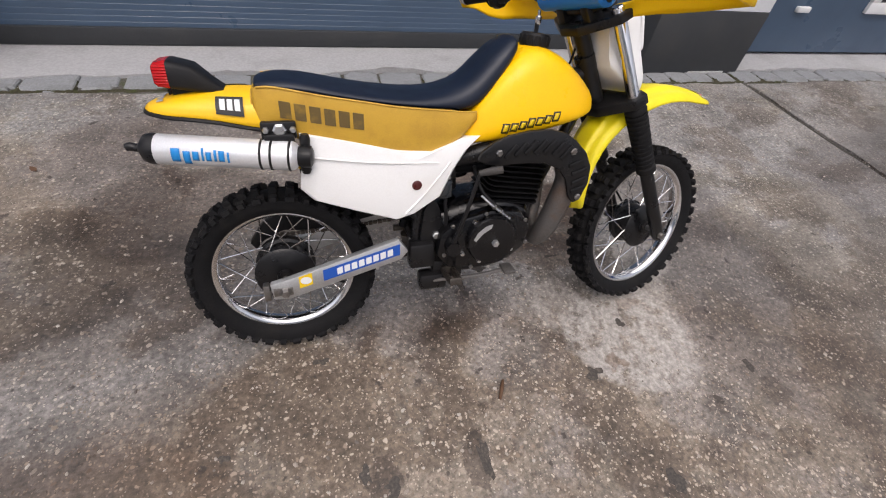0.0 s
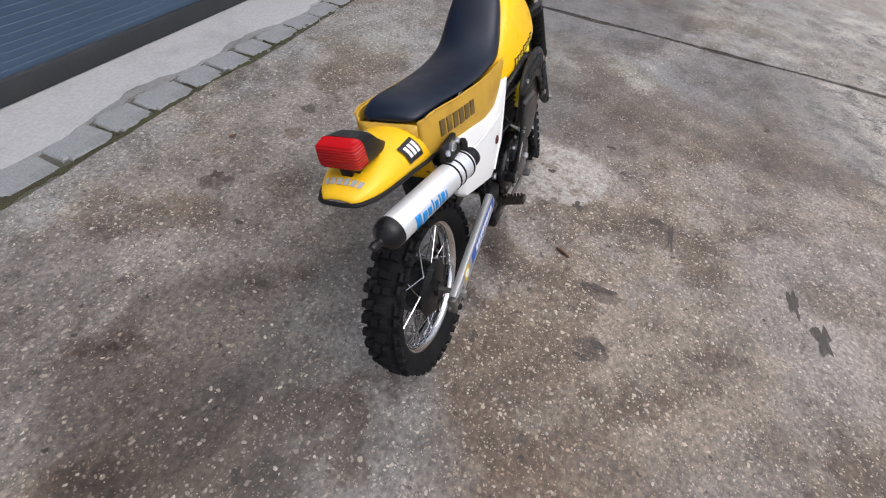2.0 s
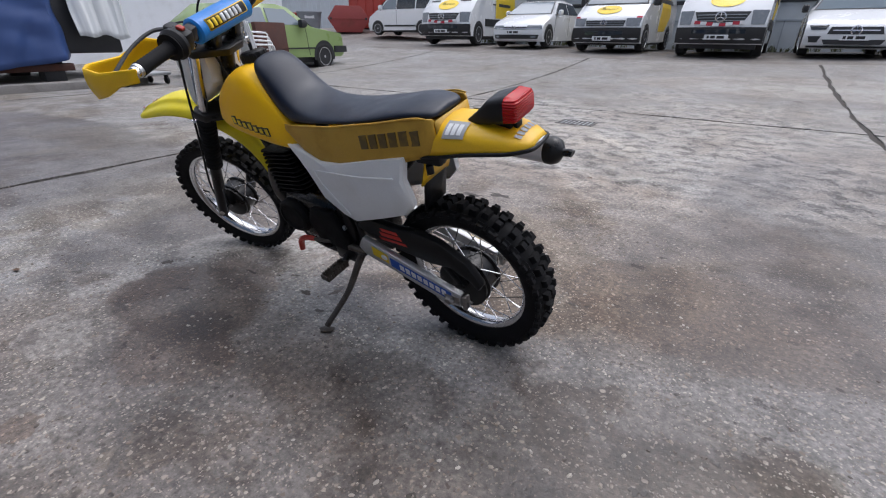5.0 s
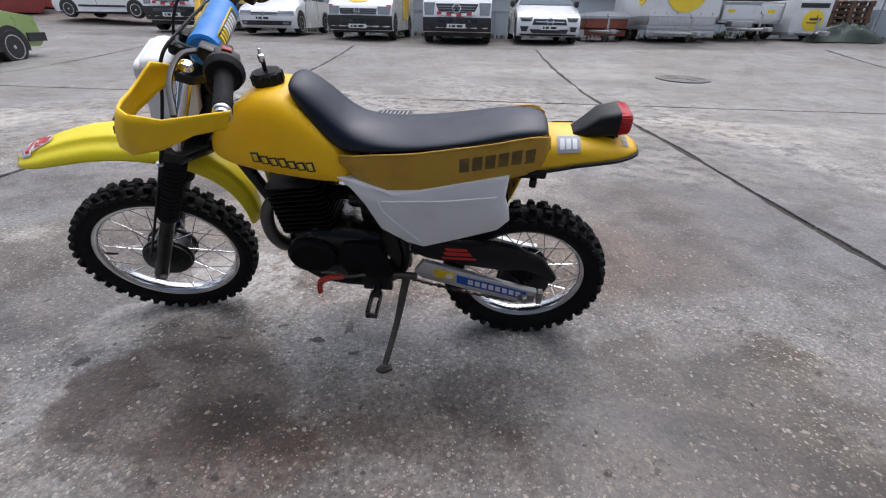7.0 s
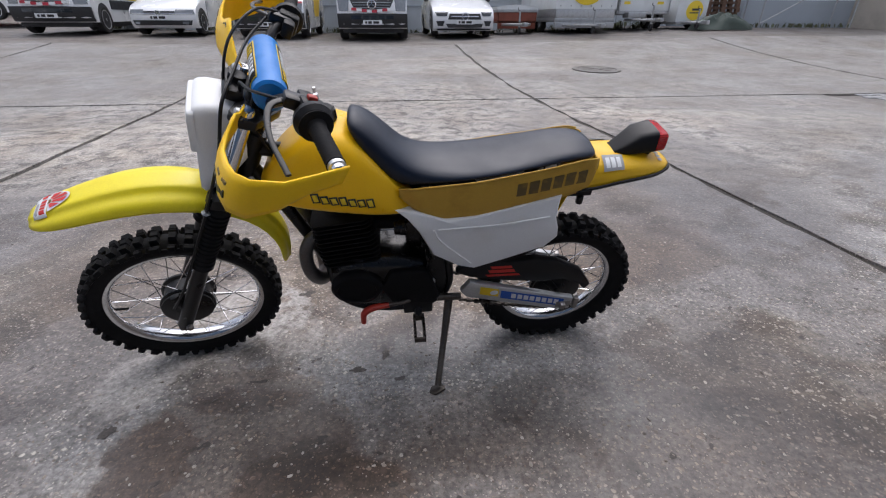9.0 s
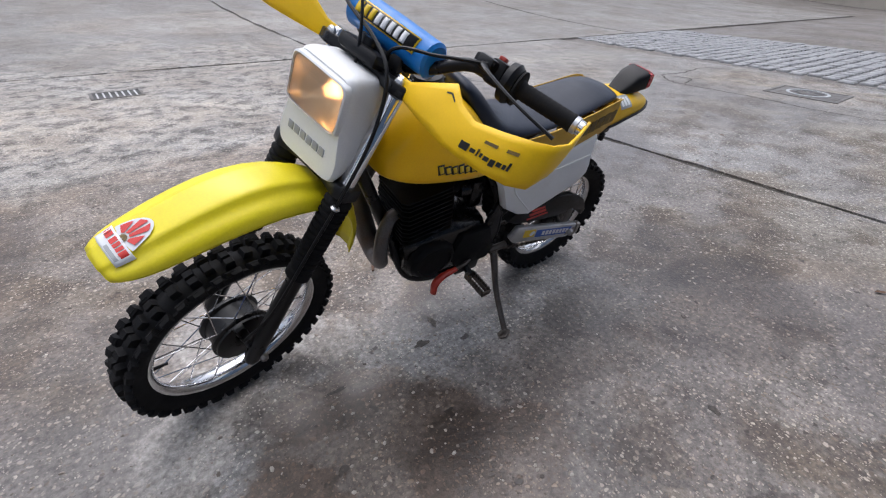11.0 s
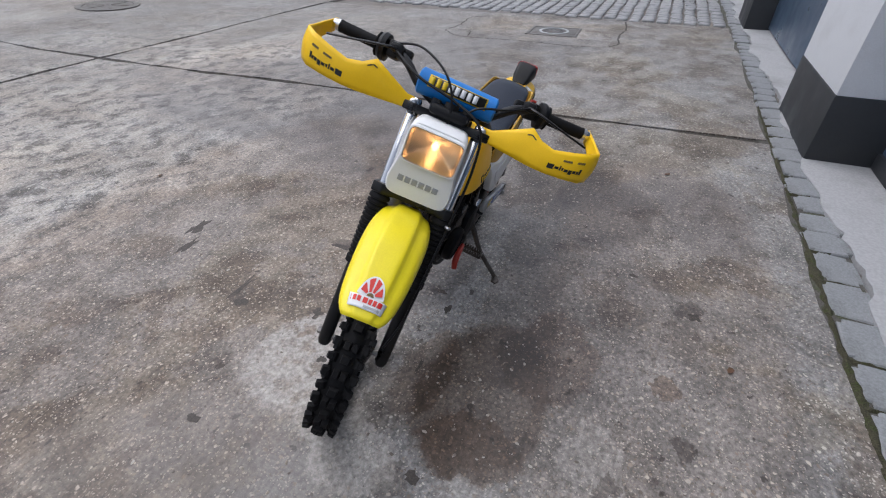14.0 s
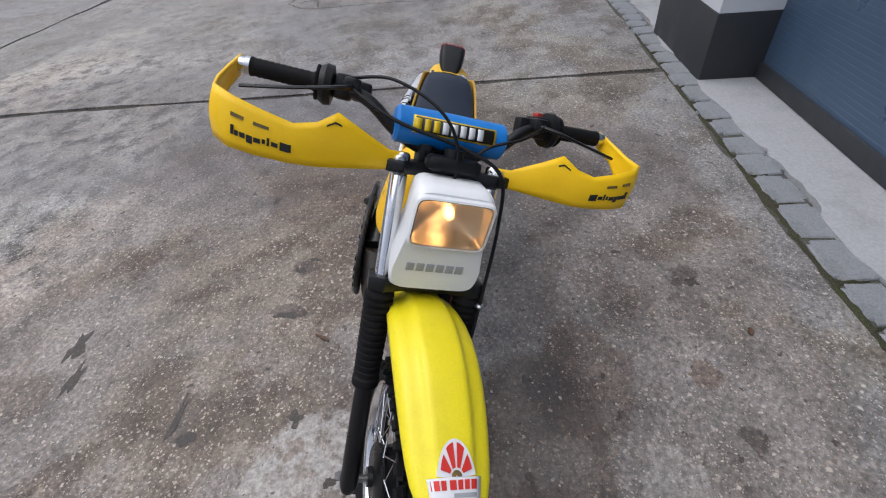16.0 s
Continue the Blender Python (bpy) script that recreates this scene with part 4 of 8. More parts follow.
part("bottle_cap", box(0.405, 0.435, -0.092, -0.068, 0.505, 0.518, 0.004), M["decal_grey"], engine)
for s_ in (-1, 1):
    part("frame_bolt", moved(bolt(0.011, 0.010) if s_ > 0 else mirrored(bolt(0.011, 0.010)), pose(0.405, s_ * 0.078, 0.345)), M["alu"], bike, "bright frame bolt")
    part("frame_plate", prism([(0.372, 0.27), (0.42, 0.255), (0.43, 0.33), (0.415, 0.42), (0.395, 0.46), (0.372, 0.42), (0.362, 0.34)], s_ * 0.064, s_ * 0.078, bevel=0.004), M["black_paint"], bike, "black frame plate")

# exhaust
PIPE = [(0.665, 0.02, 0.475), (0.715, 0.025, 0.485), (0.744, 0.035, 0.445), (0.747, 0.035, 0.372), (0.728, 0.010, 0.312), (0.715, -0.045, 0.292), (0.720, -0.085, 0.330), (0.742, -0.100, 0.42), (0.755, -0.104, 0.50), (0.725, -0.106, 0.570), (0.62, -0.104, 0.598), (0.52, -0.088, 0.572), (0.40, -0.058, 0.548), (0.20, -0.058, 0.570), (0.120, -0.080, 0.590), (0.082, -0.118, 0.600)]
PIPE_R = [0.016, 0.017, 0.018, 0.019, 0.022, 0.027, 0.030, 0.032, 0.033, 0.034, 0.030, 0.024, 0.019, 0.014, 0.012, 0.011]
part("exhaust_pipe", tube(PIPE[:10], PIPE_R[:10], 18, 8), M["pipe"], bike, "rusty grey-brown two-stroke exhaust pipe")
part("exhaust_belly", tube(PIPE[9:], PIPE_R[9:], 18, 8), M["black_paint"], bike, "black rear part of the exhaust")
MUF = Matrix.Translation((0.074, -0.126, 0.600)) @ Vector((-0.275, 0.044, 0.015)).to_track_quat("X", "Z").to_matrix().to_4x4()
muffler = part("muffler", moved(lathe([(0.018, -0.012), (0.026, -0.006), (0.0305, 0.0), (0.0305, 0.268), (0.029, 0.271)], 40, "x"), MUF), M["silencer"], bike, "brushed aluminium silencer")
part("end_cap", moved(lathe([(0.0300, 0.262), (0.0314, 0.263), (0.0314, 0.274), (0.027, 0.286), (0.013, 0.296), (0.0085, 0.299), (0.0075, 0.314), (0.0055, 0.314)], 28, "x"), MUF), M["black_paint"], muffler, "black end cap with a thin outlet")
part("outlet", moved(tube([(0.306, 0, 0), (0.314, 0, 0.002), (0.321, 0, 0.0)], 0.0085, 14, 3), MUF), M["black_paint"], muffler)
for h in (0.004, 0.040, 0.060):
    part("clamp_band", moved(lathe([(0.0308, h), (0.0322, h + 0.001), (0.0322, h + 0.004), (0.0308, h + 0.005)], 32, "x"), MUF), M["black_plastic"], muffler, "thin black clamp edge")
part("coupling", moved(join(lathe([(0.014, -0.040), (0.022, -0.036), (0.024, -0.020), (0.020, -0.006), (0.014, -0.004)], 20, "x"), moved(lathe([(0.008, -0.02), (0.011, -0.012), (0.011, 0.012), (0.008, 0.02)], 12, "z"), pose(-0.022, -0.012, 0.024)), moved(lathe([(0.008, -0.02), (0.011, -0.012), (0.011, 0.012), (0.008, 0.02)], 12, "z"), pose(-0.022, -0.012, -0.022))), MUF), M["black_plastic"], muffler, "black rubber coupling")
part("bracket", join(box(0.015, 0.085, -0.112, -0.098, 0.632, 0.668, 0.004), box(0.02, 0.08, -0.122, -0.10, 0.624, 0.645, 0.004)), M["black_paint"], muffler, "black mounting bracket")
for x, r in ((0.025, 0.007), (0.052, 0.014), (0.078, 0.007)):
    part("bracket_bolt", moved(mirrored(bolt(r, 0.008)), pose(x, -0.112, 0.652)), M["alu"], muffler)
# blue lettering reduced to bars, wrapped on the silencer
def on_muffler(h0, h1, a0, a1, r=0.0309):
    hs, as_ = np.linspace(h0, h1, 2), np.linspace(a0, a1, 6)
    return moved(loft([[(h, -r * math.cos(a) * 1.0, r * math.sin(a)) for a in as_] for h in hs], closed=False), MUF @ Matrix.Rotation(math.pi, 4, "X") @ Matrix.Diagonal((1, 1, -1, 1)))
for k, (h0, h1, a0, a1) in enumerate(((0.120, 0.124, -0.35, 0.35), (0.129, 0.140, -0.30, 0.42), (0.144, 0.149, -0.30, 0.45), (0.154, 0.164, -0.30, 0.30), (0.168, 0.172, -0.30, 0.55), (0.177, 0.189, -0.30, 0.30), (0.193, 0.206, -0.62, 0.30))):
    thick(part("sticker_bar", on_muffler(h0, h1, a0, a1, 0.0311), M["decal_cyan"], muffler, "blue bar"), 0.0006, 1.0)
thick(part("sticker_mark", on_muffler(0.212, 0.228, -0.45, 0.45, 0.0311), M["decal_cyan"], muffler, "blue slanted mark"), 0.0006, 1.0)
shield = [(0.480, 0.572), (0.487, 0.592), (0.515, 0.614), (0.552, 0.630), (0.605, 0.639), (0.659, 0.640), (0.700, 0.630), (0.734, 0.608), (0.768, 0.577), (0.788, 0.540), (0.790, 0.495), (0.776, 0.450), (0.756, 0.440), (0.738, 0.462), (0.722, 0.508), (0.700, 0.535), (0.658, 0.556), (0.600, 0.559), (0.534, 0.557), (0.505, 0.560)]
hs = part("heat_shield", prism(shield, -0.150, -0.138, bevel=0.005), M["black_paint"], bike, "black ribbed heat shield")
for k, (x, z) in enumerate(((0.560, 0.592), (0.585, 0.596), (0.610, 0.599), (0.635, 0.600), (0.660, 0.599), (0.685, 0.593), (0.708, 0.582), (0.742, 0.553), (0.754, 0.530), (0.758, 0.506), (0.760, 0.482))):
    part("shield_rib", moved(box(-0.021, 0.021, -0.155, -0.148, -0.006, 0.006, 0.003), pose(x, 0, z, 0, -48 if k < 7 else -20, 0)), M["black_plastic"], hs)
for x, z in ((0.530, 0.590), (0.727, 0.584), (0.764, 0.460)):
    part("shield_screw", moved(mirrored(bolt(0.009, 0.008)), pose(x, -0.149, z)), M["steel"], hs)

# left side: chain guard, chain, lever, pegs, stand
guard = part("chain_guard", prism([(0.339, 0.375), (0.294, 0.412), (0.194, 0.405), (0.114, 0.412), (0.044, 0.398), (-0.036, 0.355), (-0.078, 0.295), (-0.064, 0.272), (-0.041, 0.298), (0.014, 0.325), (0.084, 0.318), (0.194, 0.332), (0.294, 0.352)], 0.058, 0.084, bevel=0.006), M["black_plastic"], bike, "black plastic chain guard")
for x0, x1, z0, z1 in ((0.175, 0.235, 0.384, 0.394), (0.165, 0.240, 0.368, 0.380), (0.150, 0.245, 0.354, 0.362)):
    part("sticker_bar", prism([(x0, z0), (x1, z0), (x1 + 0.006, z1), (x0 + 0.006, z1)], 0.0845, 0.0852), M["decal_red"], guard, "red sticker bar")
part("rear_sprocket", lathe([(0.03, 0.046), (0.072, 0.046), (0.076, 0.048), (0.072, 0.050), (0.03, 0.050)], 44), M["black_paint"], bike, "oily black rear sprocket", m=pose(0.010, 0, 0.242))
links = []
for (x0, z0), (x1, z1), n in (((0.44, 0.355), (-0.01, 0.321), 34), ((0.44, 0.262), (0.02, 0.158), 34)):
    for k in range(n):
        f = (k + 0.5) / n
        links.append(moved(box(-0.0060, 0.0060, 0.043 + 0.003 * (k % 2), 0.053 - 0.003 * (k % 2), -0.0045, 0.0045), pose(x0 + (x1 - x0) * f, 0, z0 + (z1 - z0) * f - 0.010 * math.sin(math.pi * f), 0, math.degrees(math.atan2(z0 - z1, x1 - x0)) * 1.0, 0)))
for _run in (links[:34], links[34:]):
    part("chain_run", join(*_run), M["dark_steel"], bike, "oily drive chain", smooth=False)
shifter = part("shift_lever", tube([(0.470, 0.095, 0.285), (0.50, 0.106, 0.287), (0.535, 0.110, 0.286)], 0.006, 10), M["dark_steel"], bike, "dark steel gear lever with a red end")
part("lever_end", tube([(0.530, 0.110, 0.286), (0.575, 0.112, 0.280), (0.602, 0.115, 0.262), (0.607, 0.120, 0.228)], [0.008, 0.011, 0.012, 0.010], 10, 6, 0.8), M["red_paint"], shifter, "worn red lever end")
for _s in (1, -1):
    peg = []
    for k in range(7):
        for s in (-1, 1):
            peg.append(box(0.445 + s * 0.014 - 0.003, 0.445 + s * 0.014 + 0.003, _s * (0.100 + k * 0.011), _s * (0.107 + k * 0.011), 0.195, 0.217))
    peg += [box(0.428, 0.462, _s * 0.175, _s * 0.182, 0.195, 0.214, 0.002), box(0.428, 0.462, _s * 0.088, _s * 0.100, 0.192, 0.216, 0.003), box(0.430, 0.436, _s * 0.095, _s * 0.18, 0.193, 0.206), box(0.454, 0.460, _s * 0.095, _s * 0.18, 0.193, 0.206)]
    part("foot_peg", moved(join(*peg), pose(0, 0, 0) if _s > 0 else pose(-0.004, -0.028, 0.012, -11, 0, 0)), M["dark_steel"], bike, "toothed dark steel foot peg", smooth=False)
    part("peg_mount", join(tube([(0.445, _s * 0.05, 0.235), (0.445, _s * 0.075, 0.215), (0.445, _s * 0.095, 0.205)], 0.012, 8), box(0.40, 0.49, _s * 0.05, _s * 0.075, 0.20, 0.255, 0.006)), M["black_paint"], bike)
part("brake_pedal", join(tube([(0.40, -0.09, 0.205), (0.46, -0.105, 0.215), (0.53, -0.115, 0.222), (0.60, -0.12, 0.235)], 0.006, 8), box(0.59, 0.625, -0.145, -0.10, 0.232, 0.242, 0.003)), M["pipe"], bike, "rusty brake pedal")
part("linkage_block", join(box(0.33, 0.40, -0.10, -0.055, 0.255, 0.33, 0.01), box(0.36, 0.44, -0.095, -0.05, 0.175, 0.225, 0.01)), M["black_paint"], bike)
stand_foot = pose(0, 0, 0, LEAN, 0, 0) @ Vector((0.400, 0.278, 0.006))
part("side_stand", join(tube([(0.352, 0.075, 0.27), (0.360, 0.105, 0.235), (0.376, 0.165, 0.16), (0.400, *(stand_foot.yz + Vector((-0.004, 0.012))))], [0.013, 0.012, 0.0095, 0.009], 10), moved(prism([(-0.02, -0.012), (0.014, -0.016), (0.028, 0.0), (0.014, 0.016), (-0.02, 0.012)], -0.004, 0.004, "z", 0.002), Matrix.Translation((0.400, *stand_foot.yz)) @ pose(0, 0, 0, LEAN, 0, 20)), tube([(0.32, 0.09, 0.285), (0.39, 0.09, 0.285)], 0.011, 10, 1)), M["dark_steel"], bike, "scratched dark steel side stand folded out")

# tank, seat, side panels
TANK = ((0.45, 0.588, 0.618, 0.076, 0.9), (0.48, 0.586, 0.672, 0.1, 0.85), (0.54, 0.592, 0.753, 0.122, 0.74), (0.6, 0.603, 0.804, 0.132, 0.68), (0.65, 0.614, 0.81, 0.137, 0.67), (0.7, 0.626, 0.793, 0.137, 0.69), (0.748, 0.638, 0.756, 0.127, 0.75), (0.786, 0.652, 0.718, 0.105, 0.82), (0.806, 0.663, 0.692, 0.08, 0.86))
tank = smoothed(part("fuel_tank", loft([soft_ring(x, a, b, w, 4.2, 28, t) for x, a, b, w, t in TANK]), M["yellow_tank"], bike, "scuffed yellow plastic fuel tank", angle=180), 1)
def tank_side(x, z, out):
    """The tank's half width at x and z, with something laid on it."""
    z0, z1, w, top = [np.interp(x, [r[0] for r in TANK], [r[k] for r in TANK]) for k in (1, 2, 3, 4)]
    v = max(-0.97, min(0.97, (z - (z0 + z1) / 2) / ((z1 - z0) / 2)))
    return w * (1 - abs(v) ** 4.2) ** (1 / 4.2) * (1 + (top - 1) * (v + 1) / 2) + out


for _s in (1, -1):
    for k in range(7):
        # a slanted word mark reduced to seven outlined bars
        x0, z0 = (0.664 - k * 0.0200, 0.664 - 0.0044 * k) if _s > 0 else (0.545 + k * 0.0205, 0.624 + 0.0046 * k)
        hgt = 0.020 if k % 3 else 0.023

        def mark(inset, out):
            rows = []
            for f in np.linspace(0, 1, 5):
                z = z0 + inset + (hgt - 2 * inset) * f
                rows.append([(x, _s * tank_side(x, z, out), z) for x in (x0 + inset + 0.004 * f, x0 + 0.0175 - inset + 0.004 * f)])
            return loft(rows, closed=False)
        thick(part("decal_bar", mark(0.0, -0.0006), M["decal_black"], tank, "black-edged decal bar"), 0.0016, 0.0)
        thick(part("decal_fill", mark(0.0034, 0.0006), M["decal_yellow"], tank), 0.0012, 0.0)
cap = part("fuel_cap", moved(join(lathe([(0.034, -0.012), (0.035, 0.004), (0.035, 0.022), (0.031, 0.027), (0.0, 0.028)], 36, "z"), *[moved(box(-0.004, 0.004, -0.0375, -0.033, 0.0, 0.022, 0.002), Matrix.Rotation(math.pi * k / 6, 4, "Z")) for k in range(12)]), pose(0.655, 0, 0.803, 0, 6, 0)), M["black_plastic"], bike, "black ribbed fuel cap")
part("breather", join(moved(lathe([(0.005, 0.0), (0.005, 0.026)], 10, "z"), pose(0.657, 0, 0.829)), ), M["black_plastic"], cap)
part("breather_valve", moved(lathe([(0.006, 0.0), (0.0075, 0.004), (0.0075, 0.016), (0.004, 0.019), (0.004, 0.030), (0.0, 0.031)], 8, "z"), pose(0.659, 0, 0.848)), M["chrome"], cap, "small metal valve")

SEAT = ((0.006, 0.721, 0.733, 0.0456), (0.016, 0.723, 0.737, 0.0608), (0.045, 0.721, 0.744, 0.0731), (0.0984, 0.72, 0.741, 0.0798), (0.156, 0.7101, 0.7271, 0.0855), (0.2232, 0.6997, 0.7147, 0.0893), (0.3, 0.6886, 0.7046, 0.0921), (0.37, 0.6812, 0.7022, 0.0912), (0.43, 0.6755, 0.7115, 0.0893), (0.4764, 0.67, 0.734, 0.0855), (0.5116, 0.6927, 0.7737, 0.0817), (0.543, 0.7303, 0.8031, 0.076), (0.573, 0.774, 0.823, 0.0684), (0.59, 0.796, 0.826, 0.057), (0.596, 0.81, 0.818, 0.038))
def arch(x, b, t, w):
    h = t - b
    return [(x, -w, b), (x, -w * 1.0, b + h * 0.30), (x, -w * 0.96, b + h * 0.62), (x, -w * 0.80, b + h * 0.86), (x, -w * 0.5, t), (x, 0, t + 0.004), (x, w * 0.5, t), (x, w * 0.80, b + h * 0.86), (x, w * 0.96, b + h * 0.62), (x, w, b + h * 0.30), (x, w, b), (x, w * 0.6, b - 0.004), (x, 0, b - 0.005), (x, -w * 0.6, b - 0.004)]
seat = smoothed(part("seat", loft([arch(*s) for s in SEAT]), M["black_vinyl"], bike, "black vinyl bench seat, shiny and creased", angle=180), 1)
SKIRT = ((0.0062, 0.726, 0.646, 0.066), (0.0158, 0.729, 0.642, 0.079), (0.0504, 0.73, 0.6366, 0.0855), (0.1387, 0.7137, 0.6059, 0.0925), (0.2232, 0.7007, 0.5808, 0.097), (0.3, 0.6886, 0.5676, 0.0995), (0.37, 0.6812, 0.5652, 0.0985), (0.42, 0.6763, 0.583, 0.0965), (0.455, 0.672, 0.6119, 0.095), (0.488, 0.671, 0.6498, 0.092))
for _s in (1, -1):
    rows = [[(x, _s * w * k, t + (b - t) * f) for f, k in ((0, 0.985), (0.04, 1.0), (0.35, 1.035), (0.75, 1.03), (1.0, 0.95))] for x, t, b, w in SKIRT]
    sk = thick(smoothed(part("seat_skirt", loft(rows, closed=False), M["yellow_vinyl"], seat, "faded ochre vinyl seat side with worn dark bars", angle=180), 1), 0.004, 0.0)
    for k in range(6):
        # six dark bars in place of the worn lettering
        x0 = (0.036 + k * 0.0295) if _s > 0 else (0.056 + k * 0.0295)
        zt = np.interp(x0, [s[0] for s in SKIRT], [s[1] for s in SKIRT]) - 0.024
        w = np.interp(x0, [s[0] for s in SKIRT], [s[3] for s in SKIRT]) * 1.035 + 0.0028
        part("seat_mark", prism([(x0, zt - 0.034), (x0 + 0.0225, zt - 0.038), (x0 + 0.0225, zt - 0.004), (x0, zt)], _s * (w - 0.005), _s * (w + 0.0012)), M["decal_brown"], seat, "worn dark bar")
    seam = [(x, _s * (w + 0.001), t + 0.0005) for x, t, b, w in SKIRT[1:]]
    part("seam_piping", tube(seam, 0.0022, 6, 3), M["yellow_vinyl"], seat)
rear_wrap = [[(0.005 - 0.003 * math.sin(math.pi * f), y, 0.652 + 0.068 * f) for y in np.linspace(-0.066, 0.066, 7)] for f in (0, 0.3, 0.7, 1)]
thick(part("seat_rear", loft(rear_wrap, closed=False), M["yellow_vinyl"], seat), 0.004, 0.0)

PANEL = [(0.503, 0.618), (0.470, 0.590), (0.440, 0.545), (0.405, 0.470), (0.340, 0.428), (0.295, 0.415), (0.200, 0.448), (0.105, 0.484), (0.078, 0.515), (0.082, 0.545), (0.094, 0.580), (0.088, 0.638), (0.200, 0.616), (0.300, 0.592), (0.380, 0.585), (0.455, 0.612)]
def side_panel(s):
    """White side plate: bulged, with a folded lower edge and a raised fold line."""
    bm = bmesh.new()
    c = Vector((0.27, 0.54))
    rings = []
    for k, y in ((1.0, 0.088), (1.0, 0.104), (0.965, 0.1105), (0.80, 0.1135), (0.45, 0.115)):
        rings.append([(c.x + (x - c.x) * k, s * (y - 0.014 * max(0, (z - 0.58) / 0.07)), c.y + (z - c.y) * k) for x, z in PANEL])
    v, f = loft(rings, caps=False)
    f.append([(len(rings) - 1) * len(PANEL) + i for i in range(len(PANEL))])
    return v, f
for _s in (1, -1):
    sp = part("side_panel", side_panel(_s), M["white_plastic"], bike, "scratched white plastic side panel", angle=40)
    part("fold_line", tube([(0.115, _s * 0.1142, 0.588), (0.25, _s * 0.1155, 0.570), (0.395, _s * 0.113, 0.560)], 0.0022, 6, 4), M["white_plastic"], sp)
    if _s < 0:
        part("reflector", moved(mirrored(lathe([(0.012, 0.0), (0.012, 0.003), (0.009, 0.005), (0.0, 0.005)], 20)), pose(0.343, -0.1135, 0.508)), M["dark_red"], sp, "dark red round plug")
        part("fold_line", tube([(0.315, -0.1142, 0.432), (0.365, -0.1146, 0.485), (0.425, -0.112, 0.560)], 0.0025, 6, 4), M["white_plastic"], sp)
    else:
        part("fold_line", tube([(0.405, 0.113, 0.560), (0.385, 0.1142, 0.520), (0.305, 0.1142, 0.440)], 0.0025, 6, 4), M["white_plastic"], sp)

# rear fender and tail lamp
RF = ((0.06, 0.713, 0.637, 0.078), (0.0, 0.716, 0.646, 0.08), (-0.06, 0.716, 0.659, 0.078), (-0.11, 0.713, 0.666, 0.074), (-0.155, 0.705, 0.669, 0.064), (-0.185, 0.695, 0.672, 0.05), (-0.205, 0.685, 0.675, 0.03))
def fender_arch(x, t, b, w):
    return [(x, w * math.sin(a), b + (t - b) * max(0, math.cos(a)) ** 0.6) for a in np.linspace(-math.pi / 2, math.pi / 2, 13)]
fen = thick(smoothed(part("rear_fender", loft([fender_arch(*r) for r in RF], closed=False), M["yellow_plastic"], bike, "yellow plastic rear fender with black edging", angle=180), 1), 0.004)
edge = [(x, w, b) for x, t, b, w in RF] + [(x, -w, b) for x, t, b, w in RF[::-1]]
part("edging", tube(edge, 0.0045, 8, 4), M["black_plastic"], fen, "black rubber edging")
thick(part("inner_fender", loft([[(x, y, z) for y in np.linspace(-0.058, 0.058, 7)] for x, z in ((0.03, 0.660), (0.06, 0.61), (0.074, 0.565), (0.082, 0.545))], closed=False), M["yellow_plastic"], fen), 0.004)
thick(part("mud_flap", loft([[(x, y, z) for y in np.linspace(-0.046, 0.046, 5)] for x, z in ((0.080, 0.552), (0.088, 0.51), (0.096, 0.465))], closed=False), M["black_plastic"], fen, "black rubber flap under the fender"), 0.004)
for _y in (-0.040, 0.040):
    part("flap_bolt", moved(lathe([(0.009, 0.0), (0.009, 0.004), (0.005, 0.007), (0.0, 0.007)], 12, "x"), pose(0.074, _y, 0.575, 0, 0, 180)), M["dark_steel"], fen, "dark bolt")


def on_tail(x, a, out):
    """A point of the rear fender's skin: x along it, a from its ridge to its sides."""
    xs = [r[0] for r in RF[::-1]]
    t, b, w = [np.interp(x, xs, [r[n] for r in RF[::-1]]) for n in (1, 2, 3)]
    return Vector((x, (w + out) * math.sin(a), b + (t + out - b) * max(0, math.cos(a)) ** 0.6))


def tail_patch(x0, x1, a0, a1, out=0.0015):
    return loft([[on_tail(x, a, out) for a in np.linspace(a0, a1, 7)] for x in np.linspace(x0, x1, 5)], closed=False)


for _s in (1, -1):
    part("fender_sticker", tail_patch(-0.014, -0.066, _s * (0.75 if _s < 0 else 0.45), _s * (1.42 if _s < 0 else 1.15), 0.0016), M["decal_black"] if _s < 0 else M["decal_grey"], fen, "black and white sticker of plain shapes")
    for k in range(3):
        part("sticker_bar", tail_patch(-0.020 - 0.014 * k, -0.030 - 0.014 * k, _s * (0.88 if _s < 0 else 0.58), _s * (1.28 if _s < 0 else 1.02), 0.0026), M["decal_white"], fen, "white bar")
for k in range(6):
    a0 = 0.75 - k * 0.26
    part("fender_mark", tail_patch(-0.180, -0.166, a0, a0 - 0.19, 0.0016), M["decal_grey"], fen, "faded pale bar")
TAIL = ((-0.052, 0.706, 0.716, 0.026), (-0.076, 0.707, 0.735, 0.034), (-0.104, 0.711, 0.762, 0.042), (-0.146, 0.718, 0.773, 0.046))
tail = part("tail_lamp", loft([soft_ring(x, a, b, w, 5, 24, 0.9) for x, a, b, w in TAIL]), M["black_plastic"], bike, "black tail-lamp housing with a red lens", angle=50)
part("lens", loft([soft_ring(x, a, b, w, 6, 24, 0.95) for x, a, b, w in ((-0.146, 0.719, 0.772, 0.0455), (-0.168, 0.722, 0.769, 0.0435), (-0.173, 0.727, 0.764, 0.039))]), M["red_lens"], tail, "ribbed red lens", angle=50)
part("bracket", join(box(-0.150, -0.09, -0.022, 0.022, 0.698, 0.725, 0.004), box(-0.160, -0.150, -0.012, 0.012, 0.696, 0.720, 0.003)), M["black_plastic"], tail)
